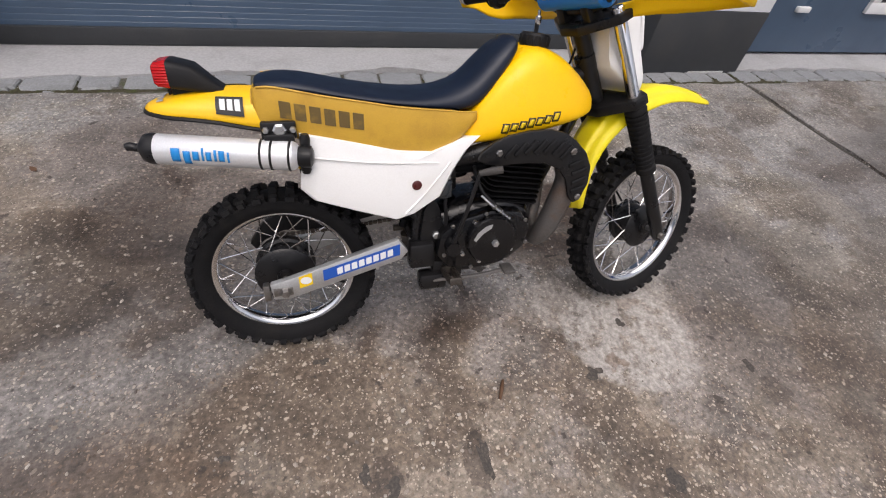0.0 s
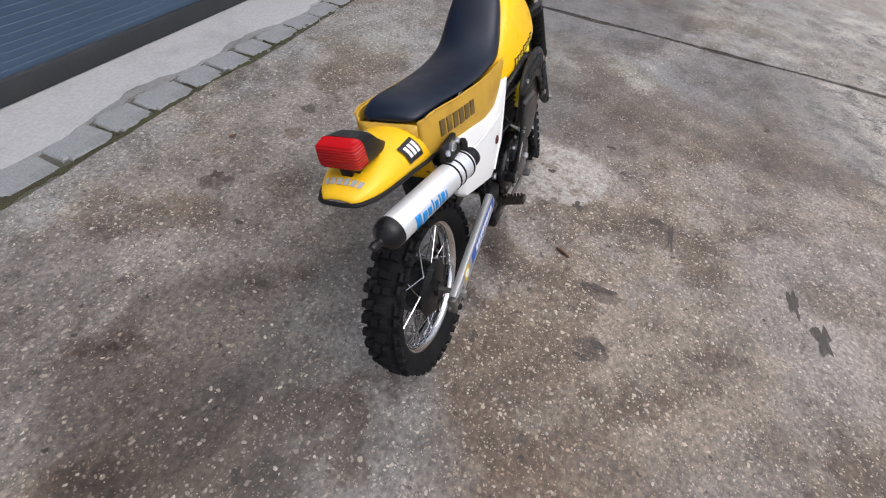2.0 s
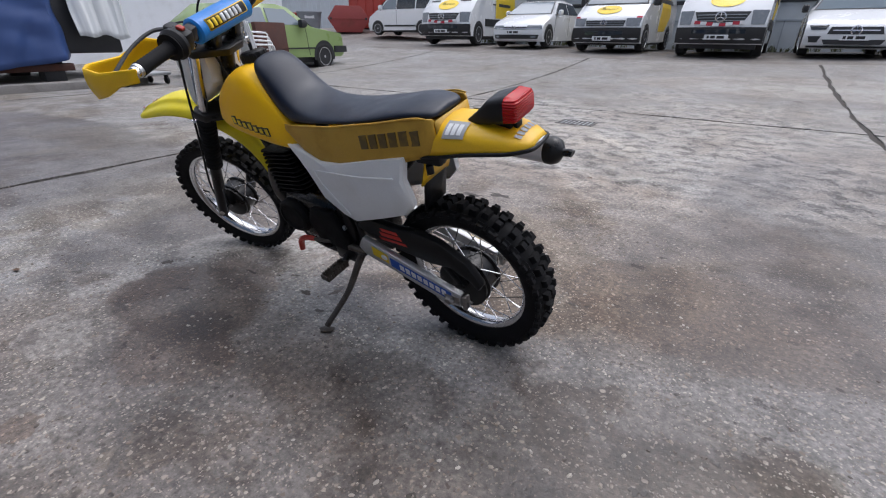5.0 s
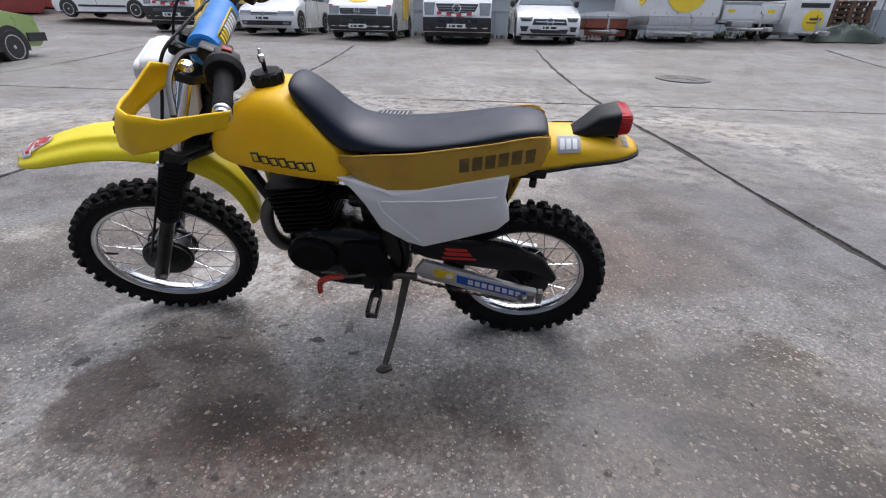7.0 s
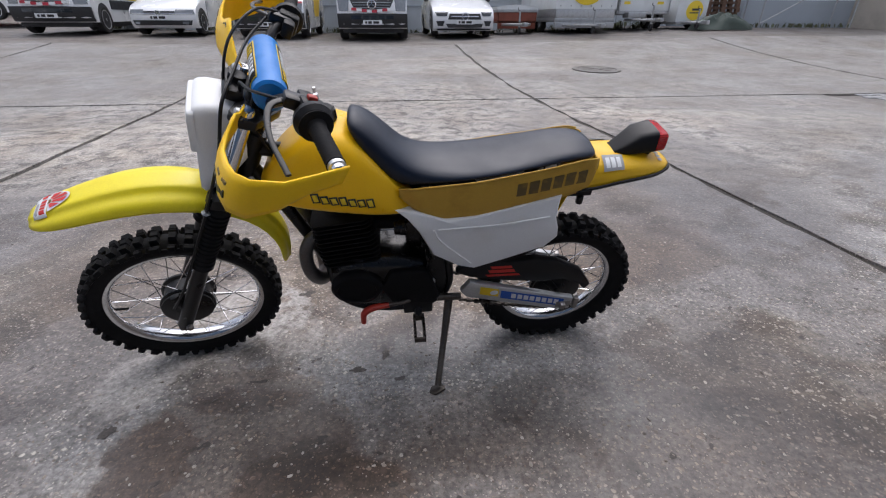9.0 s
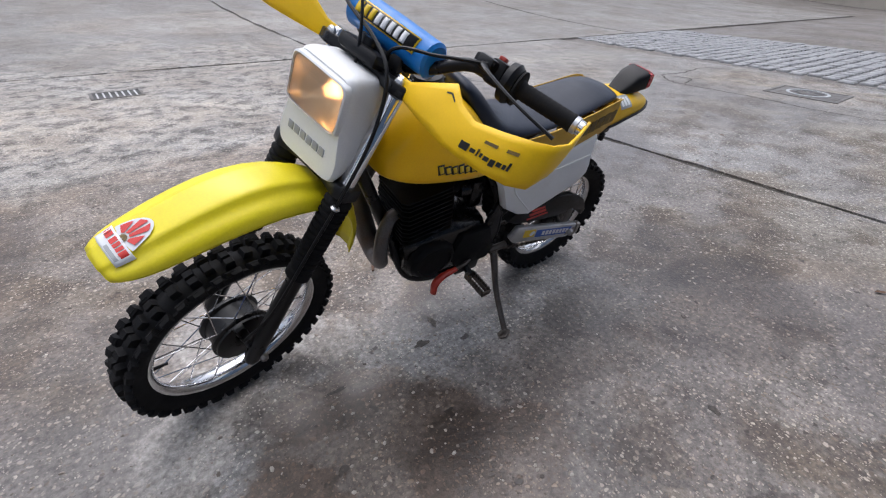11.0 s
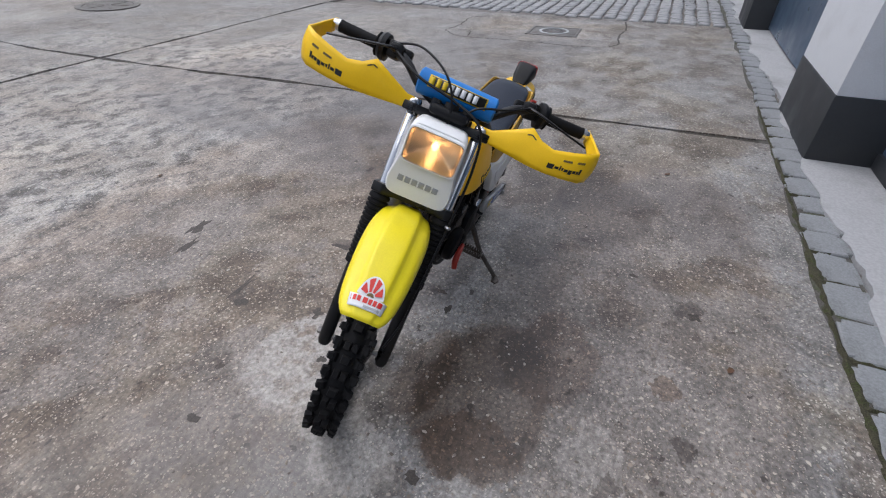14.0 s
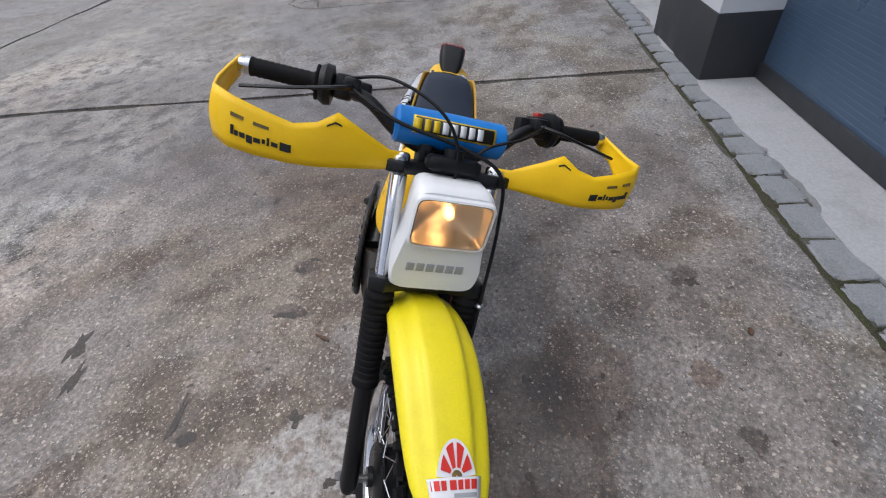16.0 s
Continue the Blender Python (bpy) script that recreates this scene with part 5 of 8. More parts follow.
part("rear_light_cluster", join(box(0.0, 0.07, 0.045, 0.075, 0.618, 0.645, 0.006), tube([(0.03, 0.075, 0.62), (0.03, 0.075, 0.60)], 0.009, 10, 1)), M["black_plastic"], bike)


# ---- front end: u ahead, v left, w up along the fork ----
def front(name, geo, material, label="", parent=None, **kw):
    return part(name, moved(geo, FORK), material, parent or bike, label, **kw)


for _s in (1, -1):
    v = 0.088 * _s
    leg = front("fork_tube", moved(lathe([(0.0155, -0.30), (0.0155, 0.050), (0.012, 0.055), (0.0, 0.055)], 24, "z"), pose(0.040, v, 0)), M["chrome"], "chromed fork tube")
    ribs = [(0.0235, -0.200), (0.0250, -0.205)]
    for k in range(13):
        z = -0.210 - k * 0.0138
        ribs += [(0.0285 - 0.0002 * k, z), (0.0285 - 0.0002 * k, z - 0.006), (0.0235, z - 0.008), (0.0235, z - 0.012)]
    ribs += [(0.027, -0.392), (0.027, -0.408), (0.021, -0.410)]
    front("fork_boot", moved(lathe(ribs, 24, "z"), pose(0.040, v, 0)), M["rubber"], "black ribbed rubber boot", leg)
    front("lower_leg", moved(lathe([(0.0185, -0.40), (0.0195, -0.55), (0.0195, -0.662), (0.015, -0.676), (0.0, -0.678)], 24, "z"), pose(0.040, v, 0)), M["black_paint"], "black fork leg", leg)
    front("axle_nut", moved(bolt(0.010, 0.012) if _s > 0 else mirrored(bolt(0.010, 0.012)), pose(0.030, v + 0.018 * _s, -0.648)), M["steel"], "", leg)
for w0, w1 in ((0.020, 0.042), (-0.200, -0.172)):
    yoke = prism([(-0.035, -0.03), (0.020, -0.112), (0.060, -0.116), (0.072, -0.088), (0.055, -0.04), (0.055, 0.04), (0.072, 0.088), (0.060, 0.116), (0.020, 0.112), (-0.035, 0.03)], w0, w1, "z", 0.004)
    front("fork_clamp", yoke, M["black_paint"], "black fork clamp")
front("steering_stem", lathe([(0.020, -0.19), (0.020, 0.045)], 16, "z"), M["black_paint"])
front("front_axle", tube([(0.040, -0.105, -0.648), (0.040, 0.105, -0.648)], 0.008, 10, 1), M["steel"])
front("ignition_dash", join(box(0.045, 0.085, -0.05, 0.05, 0.035, 0.062, 0.010), moved(lathe([(0.018, 0.05), (0.018, 0.075), (0.0, 0.075)], 16, "z"), pose(0.06, 0, 0))), M["black_plastic"])

bar = front("handlebar", tube([(-0.053, 0.290, 0.145), (-0.040, 0.215, 0.143), (-0.008, 0.155, 0.130), (0.006, 0.100, 0.088), (0.008, 0.050, 0.066), (0.008, 0.0, 0.064), (0.008, -0.050, 0.066), (0.006, -0.100, 0.088), (-0.008, -0.155, 0.130), (-0.040, -0.215, 0.143), (-0.053, -0.290, 0.145)], 0.0115, 14), M["black_paint"], "black braced handlebar")
front("bar_clamp", box(-0.015, 0.030, 0.028, 0.055, 0.038, 0.082, 0.006), M["black_paint"], "", bar)
front("bar_clamp", box(-0.015, 0.030, -0.055, -0.028, 0.038, 0.082, 0.006), M["black_paint"], "", bar)
pad = front("bar_pad", moved(lathe([(0.0, -0.105), (0.027, -0.105), (0.033, -0.100), (0.034, 0.0), (0.033, 0.100), (0.027, 0.105), (0.0, 0.105)], 36), pose(0.010, 0, 0.101)), M["blue_pad"], "blue foam crossbar pad with yellow and white bars", bar)
def on_pad(v0, v1, a0, a1, r=0.0345):
    return moved(loft([[(-r * math.cos(a), v, r * math.sin(a)) for a in np.linspace(a0, a1, 8)] for v in (v0, v1)], closed=False), pose(0.010, 0, 0.101))
for flip in (0, 1):
    o = math.pi if flip else 0
    thick(front("pad_label", on_pad(-0.078, 0.078, o + (-0.62 if flip else 0.18), o + (0.28 if flip else 1.10), 0.0342), M["decal_yellow"], "yellow-edged dark label", pad), 0.0005, 1.0)
    thick(front("pad_label", on_pad(-0.074, 0.074, o + (-0.54 if flip else 0.26), o + (0.20 if flip else 1.02), 0.0348), M["decal_black"], "dark label field", pad), 0.0005, 1.0)
    for k in range(8):
        v0 = 0.062 - k * 0.0165
        if flip:
            v0 = -0.062 + k * 0.0165 - 0.012
        thick(front("pad_bar", on_pad(v0, v0 + 0.0115, o + (-0.46 if flip else 0.34), o + (0.12 if flip else 0.94), 0.0354), M["decal_yellow"] if k < 3 else M["decal_white"], "lettering bar", pad), 0.0005, 1.0)

GUARD_HIGH = ((0.045, 0.078, 0.055), (0.055, 0.115, 0.056), (0.070, 0.165, 0.080), (0.076, 0.205, 0.100), (0.084, 0.235, 0.080), (0.088, 0.270, 0.072), (0.086, 0.320, 0.085), (0.080, 0.360, 0.098), (0.062, 0.384, 0.108), (0.015, 0.388, 0.120), (-0.030, 0.380, 0.142), (-0.075, 0.370, 0.164))
GUARD_LOW = ((0.045, 0.078, 0.030), (0.055, 0.120, 0.022), (0.070, 0.165, 0.018), (0.078, 0.205, 0.014), (0.084, 0.235, 0.012), (0.086, 0.270, 0.012), (0.084, 0.320, 0.016), (0.074, 0.360, 0.022), (0.050, 0.382, 0.032), (0.010, 0.386, 0.062), (-0.030, 0.380, 0.104), (-0.075, 0.370, 0.130))
for _s in (1, -1):
    ends = [Vector((-0.046, 0.240 * _s, 0.143)), Vector((-0.062, 0.352 * _s, 0.147))]
    d = (ends[1] - ends[0])
    q = Matrix.Translation(ends[0]) @ d.to_track_quat("Y", "Z").to_matrix().to_4x4()
    prof = [(0.0115, -0.004), (0.030, -0.002), (0.031, 0.002), (0.018, 0.004)] + [(0.0150 if k % 2 else 0.0160, 0.008 + 0.005 * k) for k in range(21)] + [(0.0165, 0.112), (0.012, 0.115)]
    grip = front("grip", moved(lathe(prof, 22), q), M["rubber"], "black rubber grip", bar)
    front("bar_end", moved(lathe([(0.011, 0.110), (0.0150, 0.113), (0.0150, 0.121), (0.010, 0.124), (0.0, 0.124)], 24), q), M["alu"], "silver bar-end plug", grip)
    front("guard_ring", moved(lathe([(0.018, -0.030), (0.034, -0.026), (0.036, -0.014), (0.030, -0.004), (0.018, -0.004)], 24), q), M["black_plastic"], "", grip)
    front("switch_block", moved(join(box(-0.024, 0.022, -0.062, -0.030, -0.020, 0.024, 0.007), box(-0.012, 0.014, -0.095, -0.062, -0.017, 0.018, 0.005)), q), M["black_plastic"], "", bar)
    if _s > 0:
        front("stop_button", moved(box(-0.008, 0.010, -0.056, -0.042, 0.022, 0.031, 0.003), q), M["red_paint"], "red button", bar)
    lever = tube([(-0.002, 0.180 * _s, 0.146), (0.030, 0.212 * _s, 0.138), (0.030, 0.280 * _s, 0.124), (0.004, 0.358 * _s, 0.112)], [0.008, 0.006, 0.005, 0.0055], 8, 6, 0.6)
    front("brake_lever" if _s < 0 else "clutch_lever", join(lever, box(-0.046, 0.008, (0.168 if _s > 0 else -0.200), (0.200 if _s > 0 else -0.168), 0.136, 0.160, 0.006)), M["black_paint"], "black lever with a worn edge", bar)

    # hand guard: a peaked blade from the bar clamp out and back to the bar's end
    def blade(a, f, out=0.0):
        """A point of the guard: a along it, f from lower to upper edge."""
        low = Vector([np.interp(a, range(len(GUARD_LOW)), [p[k] for p in GUARD_LOW]) for k in range(3)])
        high = Vector([np.interp(a, range(len(GUARD_HIGH)), [p[k] for p in GUARD_HIGH]) for k in range(3)])
        p = low.lerp(high, f)
        way = Vector((1.0, 0.35, 0)) if a < 7 else Vector((0.5, 1.0, 0)) if a < 8.5 else Vector((0.1, 1.0, 0))
        p += way.normalized() * (out + 0.006 * math.sin(math.pi * f) * min(1, a / 2, (len(GUARD_LOW) - 1 - a) / 3))
        return Vector((p.x, p.y * _s, p.z))

    def guard_patch(a0, a1, f0, f1, out=0.004):
        return loft([[blade(a, f, o) for f, o in ((f0, out - 0.004), (f0, out), (f1, out), (f1, out - 0.004))] for a in np.linspace(a0, a1, 6)])
    rows = [[blade(a, f) for f in np.linspace(0, 1, 7)] for a in np.arange(0, len(GUARD_LOW) - 0.9, 0.5)]
    hg = thick(front("hand_guard", loft(rows, closed=False), M["yellow_guard"], "bright yellow plastic hand guard with a dark side mark", angle=60), 0.0045, 0.0)
    front("guard_bolt", moved(lathe([(0.010, 0), (0.010, 0.006), (0.006, 0.009), (0, 0.009)], 14, "x"), pose(0.054, 0.093 * _s, 0.042)), M["alu"], "silver bolt", hg)
    front("end_bolt", moved(lathe([(0.013, 0.122), (0.013, 0.131), (0.009, 0.134), (0.0, 0.131)], 20), q), M["chrome"], "chrome end bolt", hg)
    # the blade is uncut: brown bars paint in the slots' shade
    for a0, a1 in ((5.6, 6.05), (6.4, 6.85)):
        front("guard_slot", guard_patch(a0, a1, 0.63, 0.70, 0.0035), M["decal_brown"], "brown bar painting in the shade of a narrow slot", hg)
    front("guard_notch", guard_patch(2.75, 3.45, 0.80, 0.835, 0.0035), M["decal_black"], "dark peak line", hg)
    for a0, a1, f0, f1 in ((4.9, 5.25, 0.26, 0.46), (5.32, 5.5, 0.30, 0.40), (5.56, 5.62, 0.28, 0.46), (5.68, 5.76, 0.30, 0.40), (5.82, 6.0, 0.28, 0.38), (6.06, 6.26, 0.22, 0.38), (6.32, 6.5, 0.28, 0.38), (6.56, 6.68, 0.28, 0.38), (6.73, 6.82, 0.28, 0.46)):
        front("guard_mark", guard_patch(a0, a1, f0, f1, 0.0038), M["decal_black"], "black bar", hg)

# headlamp in a white number-plate shell, tipped forward of the fork
LAMP = Matrix.Translation((0.119, 0, -0.046)) @ Matrix.Rotation(radians(15.7), 4, "Y") @ Matrix.Translation((-0.150, 0, -0.004))


def lamp(name, geo, *rest, **kw):
    return front(name, moved(geo, LAMP), *rest, **kw)


def lens_ring(u, w, h, c=0.0):
    return [(u, w * math.copysign(abs(math.cos(t)) ** 0.24, math.cos(t)), c + h * math.copysign(abs(math.sin(t)) ** 0.24, math.sin(t))) for t in (2 * math.pi * i / 64 for i in range(64))]


SHELL = ((0.052, -0.060, 0.052, 0.062), (0.080, -0.095, 0.062, 0.070), (0.125, -0.135, 0.065, 0.075), (0.140, -0.142, 0.062, 0.076), (0.148, -0.138, 0.057, 0.072))
sh_rings = []
for u, a, b, w in SHELL:
    ring = []
    for i in range(64):
        t = 2 * math.pi * i / 64
        c, s = math.cos(t), math.sin(t)
        z = (a + b) / 2 + (b - a) / 2 * math.copysign(abs(s) ** 0.26, s)
        step = min(1.0, max(0.0, (-0.032 - z) / 0.030))
        k = 0.97 + 0.17 * step * step * (3 - 2 * step)
        ring.append((u, w * k * math.copysign(abs(c) ** 0.26, c), z))
    sh_rings.append(ring)
sh_rings += [lens_ring(0.148, 0.068, 0.044, 0.004), lens_ring(0.100, 0.063, 0.041, 0.004)]
shell = lamp("headlamp_shell", loft(sh_rings), M["white_plastic"], "white plastic headlamp cowl with a dull grey bar", angle=45)
lamp("lamp_rim", loft([lens_ring(0.145, 0.0725, 0.050, 0.004), lens_ring(0.157, 0.0715, 0.048, 0.004), lens_ring(0.159, 0.0685, 0.045, 0.004), lens_ring(0.146, 0.066, 0.043, 0.004)], caps=False), M["white_plastic"], "white lamp rim", shell)
lamp("reflector_bowl", loft([lens_ring(0.150, 0.066, 0.043, 0.004), lens_ring(0.125, 0.058, 0.038, 0.004), lens_ring(0.105, 0.030, 0.020, 0.004), lens_ring(0.100, 0.008, 0.006, 0.004)], caps=False), M["reflector"], "shiny lamp reflector", shell)
lamp("bulb", moved(lathe([(0.0, -0.012), (0.007, -0.008), (0.009, 0.0), (0.007, 0.008), (0.0, 0.012)], 14, "x"), pose(0.118, 0, 0.006)), M["lamp_bulb"], "glowing warm bulb", shell)
lens = lamp("lamp_lens", loft([lens_ring(0.149, 0.067, 0.0440, 0.004), lens_ring(0.157, 0.066, 0.043, 0.004), lens_ring(0.162, 0.042, 0.028, 0.004), lens_ring(0.165, 0.012, 0.008, 0.004)]), M["lamp_glass"], "fluted glass lens lit amber from inside", shell)
for k in range(6):
    v = 0.048 - 0.0185 * k
    lamp("plate_bar", box(0.1478, 0.1494, v - 0.0145, v, -0.098, -0.082, 0.0003), M["decal_grey"], "grey bar", shell)

# front fender: a long ridged blade under the lower clamp
FF = ((-0.185, -0.405, 0.044, 0.020), (-0.168, -0.345, 0.050, 0.026), (-0.115, -0.275, 0.056, 0.028), (-0.045, -0.230, 0.062, 0.032), (0.035, -0.210, 0.070, 0.036), (0.115, -0.214, 0.077, 0.038), (0.195, -0.238, 0.079, 0.038), (0.275, -0.290, 0.075, 0.034), (0.340, -0.350, 0.067, 0.026), (0.370, -0.378, 0.057, 0.018), (0.382, -0.396, 0.042, 0.012))
rows = []
cen = [Vector((u, 0, w)) for u, w, *_ in FF]
for k, (u, w, half, drop) in enumerate(FF):
    d = (cen[min(k + 1, len(FF) - 1)] - cen[max(k - 1, 0)]).normalized()
    nrm = Vector((-d.z, 0, d.x))
    row = []
    for f, h in ((-1, -1.0), (-0.97, -0.72), (-0.85, -0.30), (-0.54, -0.24), (-0.46, 0.10), (-0.38, 0.16), (0, 0.17), (0.38, 0.16), (0.46, 0.10), (0.54, -0.24), (0.85, -0.30), (0.97, -0.72), (1, -1.0)):
        row.append(Vector((u, half * f, w)) + nrm * drop * h)
    rows.append(row)
ff = thick(smoothed(front("front_fender", loft(rows, closed=False), M["yellow_fender"], "bright yellow ridged front fender with a red and white sticker at its tip", angle=180), 1), 0.004)



def on_fender(a, f, out):
    """A point on the fender's top: a along its stations, f across."""
    i = min(int(a), len(FF) - 2)
    u, w, half, drop = [FF[i][n] + (FF[i + 1][n] - FF[i][n]) * (a - i) for n in range(4)]
    d = (cen[i + 1] - cen[i]).normalized()
    h = np.interp(f, (-1, -0.97, -0.85, -0.54, -0.46, -0.38, 0, 0.38, 0.46, 0.54, 0.85, 0.97, 1), (-1, -0.72, -0.30, -0.14, 0.08, 0.15, 0.17, 0.15, 0.08, -0.14, -0.30, -0.72, -1))
    return Vector((u, half * f, w)) + Vector((-d.z, 0, d.x)) * (drop * h + out)


def fender_patch(a0, a1, f0, f1, out=0.003, skew=0.0):
    return loft([[on_fender(a + skew * f, f, out) for f in np.linspace(f0, f1, 9)] for a in np.linspace(a0, a1, 7)], closed=False)


def fender_round(a, f, r0, r1, t0, t1, out):
    ring = [[on_fender(a - r * 1.7 * math.sin(t), f + r * math.cos(t), out) for t in np.linspace(t0, t1, 16)] for r in (r0, r1)]
    return loft(ring, closed=False)


tip = thick(front("tip_sticker", fender_patch(8.28, 8.98, -0.66, 0.62, 0.0022), M["decal_white"], "red and white sticker of plain shapes", ff), 0.0004, 1.0)
front("sticker_field", fender_round(8.34, 0.0, 0.0, 0.46, 0.15, 2.99, 0.0024), M["decal_white"], "white rounded field", tip)
for a0, a1, f0, f1, mat in ((8.36, 8.66, -0.60, -0.42, "decal_red"), (8.36, 8.66, -0.38, -0.26, "decal_red"), (8.36, 8.66, -0.18, -0.02, "decal_red"), (8.36, 8.66, 0.02, 0.14, "decal_red"), (8.36, 8.66, 0.18, 0.30, "decal_red"), (8.36, 8.66, 0.34, 0.52, "decal_red"), (8.76, 8.90, -0.1, 0.5, "decal_grey")):
    front("sticker_bar", fender_patch(a0, a1, f0, f1, 0.0036), M[mat], "small lettering bar", tip)
for k in range(4):
    front("sticker_mark", fender_round(8.26, 0.0, 0.16, 0.38, 0.35 + k * 0.66, 0.80 + k * 0.66, 0.0036), M["decal_red"], "red fan shape", tip)
front("sticker_mark", fender_round(8.26, 0.0, 0.02, 0.12, 0.0, 3.14, 0.0036), M["decal_brown"], "dark centre", tip)

# cables and brake line
for pts, r in (([(-0.01, -0.19, 0.160), (0.045, -0.12, 0.168), (0.085, -0.04, 0.130), (0.085, 0.0, 0.065), (0.055, 0.005, -0.03)], 0.0030),
               ([(0.0, -0.20, 0.150), (0.045, -0.11, 0.105), (0.070, 0.01, 0.080), (0.085, 0.085, 0.045), (0.072, 0.108, -0.05), (0.066, 0.110, -0.18), (0.066, 0.106, -0.32), (0.068, 0.10, -0.50), (0.075, 0.075, -0.61)], 0.0036),
               ([(0.0, 0.20, 0.152), (0.050, 0.13, 0.115), (0.060, 0.05, 0.080), (0.020, 0.03, 0.0), (-0.05, 0.04, -0.08)], 0.0030)):
    front("control_cable", tube(pts, r, 7, 8), M["black_plastic"], "black control cable")
front("cable_guide", moved(lathe([(0.007, -0.004), (0.010, 0), (0.007, 0.004)], 12, "z"), pose(0.066, 0.109, -0.215)), M["alu"], "metal cable ring")


# ---- parked vehicles ----
M["car_white"] = surface("car_white", (0.80, 0.81, 0.82), 0.25, dirt=(0.62, 0.60, 0.57), amount=0.3, scale=2.5, coat=0.6, wear=0.06)
M["car_green"] = surface("car_green", (0.26, 0.36, 0.13), 0.35, dirt=(0.20, 0.28, 0.10), amount=0.4, scale=3, coat=0.3, wear=0.08)
M["trim_black"] = surface("trim_black", (0.022, 0.023, 0.026), 0.55, dirt=(0.06, 0.058, 0.055), amount=0.4, scale=6)
# pale grey-blue base paints the reflected sky into the glass
M["car_glass"] = surface("car_glass", (0.16, 0.20, 0.23), 0.05, amount=0.05, spec=1.0, coat=0.5)
M["lamp_clear"] = surface("lamp_clear", (0.20, 0.215, 0.23), 0.12, 0.3, dirt=(0.36, 0.37, 0.38), amount=0.5, scale=14, coat=1.0)
M["vinyl_yellow"] = surface("vinyl_yellow", (0.86, 0.62, 0.03), 0.4, amount=0.1, scale=4)
M["vinyl_red"] = surface("vinyl_red", (0.45, 0.03, 0.05), 0.4, amount=0.2)
M["vinyl_dark"] = surface("vinyl_dark", (0.04, 0.042, 0.05), 0.5, amount=0.2)
M["tyre"] = surface("tyre", (0.02, 0.02, 0.021), 0.8, dirt=(0.06, 0.055, 0.05), amount=0.5, scale=8)
M["tarp_white"] = surface("tarp_white", (0.72, 0.74, 0.74), 0.45, dirt=(0.5, 0.5, 0.47), amount=0.5, scale=1.8, bump=0.1, grain_scale=80)
M["tarp_blue"] = surface("tarp_blue", (0.026, 0.060, 0.190), 0.50, dirt=(0.035, 0.080, 0.235), amount=0.6, scale=2.5, bump=0.2, grain_scale=60)
M["tarp_green"] = surface("tarp_green", (0.055, 0.075, 0.06), 0.5, dirt=(0.10, 0.11, 0.09), amount=0.6, scale=5, bump=0.3, grain_scale=40)
M["wood_old"] = surface("wood_old", (0.15, 0.085, 0.055), 0.8, dirt=(0.06, 0.035, 0.025), amount=0.7, scale=6, grain=0.25, grain_scale=60, bump=0.3)
M["rust"] = surface("rust", (0.075, 0.030, 0.022), 0.75, dirt=(0.12, 0.045, 0.025), amount=0.7, scale=3.5, grain=0.2, grain_scale=60, bump=0.2)
M["board_red"] = surface("board_red", (0.23, 0.065, 0.04), 0.7, dirt=(0.14, 0.05, 0.03), amount=0.6, scale=4, grain=0.15)
M["skip_red"] = surface("skip_red", (0.30, 0.055, 0.05), 0.6, dirt=(0.20, 0.06, 0.045), amount=0.7, scale=2.0, grain=0.1)
M["container_red"] = surface("container_red", (0.40, 0.045, 0.03), 0.5, dirt=(0.28, 0.05, 0.035), amount=0.5, scale=1.2)
M["bin_grey"] = surface("bin_grey", (0.22, 0.24, 0.26), 0.55, amount=0.3, scale=3)
M["leaf"] = surface("leaf", (0.085, 0.095, 0.04), 0.6, dirt=(0.15, 0.12, 0.06), amount=0.8, scale=3)
M["dead_leaf"] = surface("dead_leaf", (0.10, 0.05, 0.025), 0.7, dirt=(0.17, 0.11, 0.05), amount=0.6, scale=20)


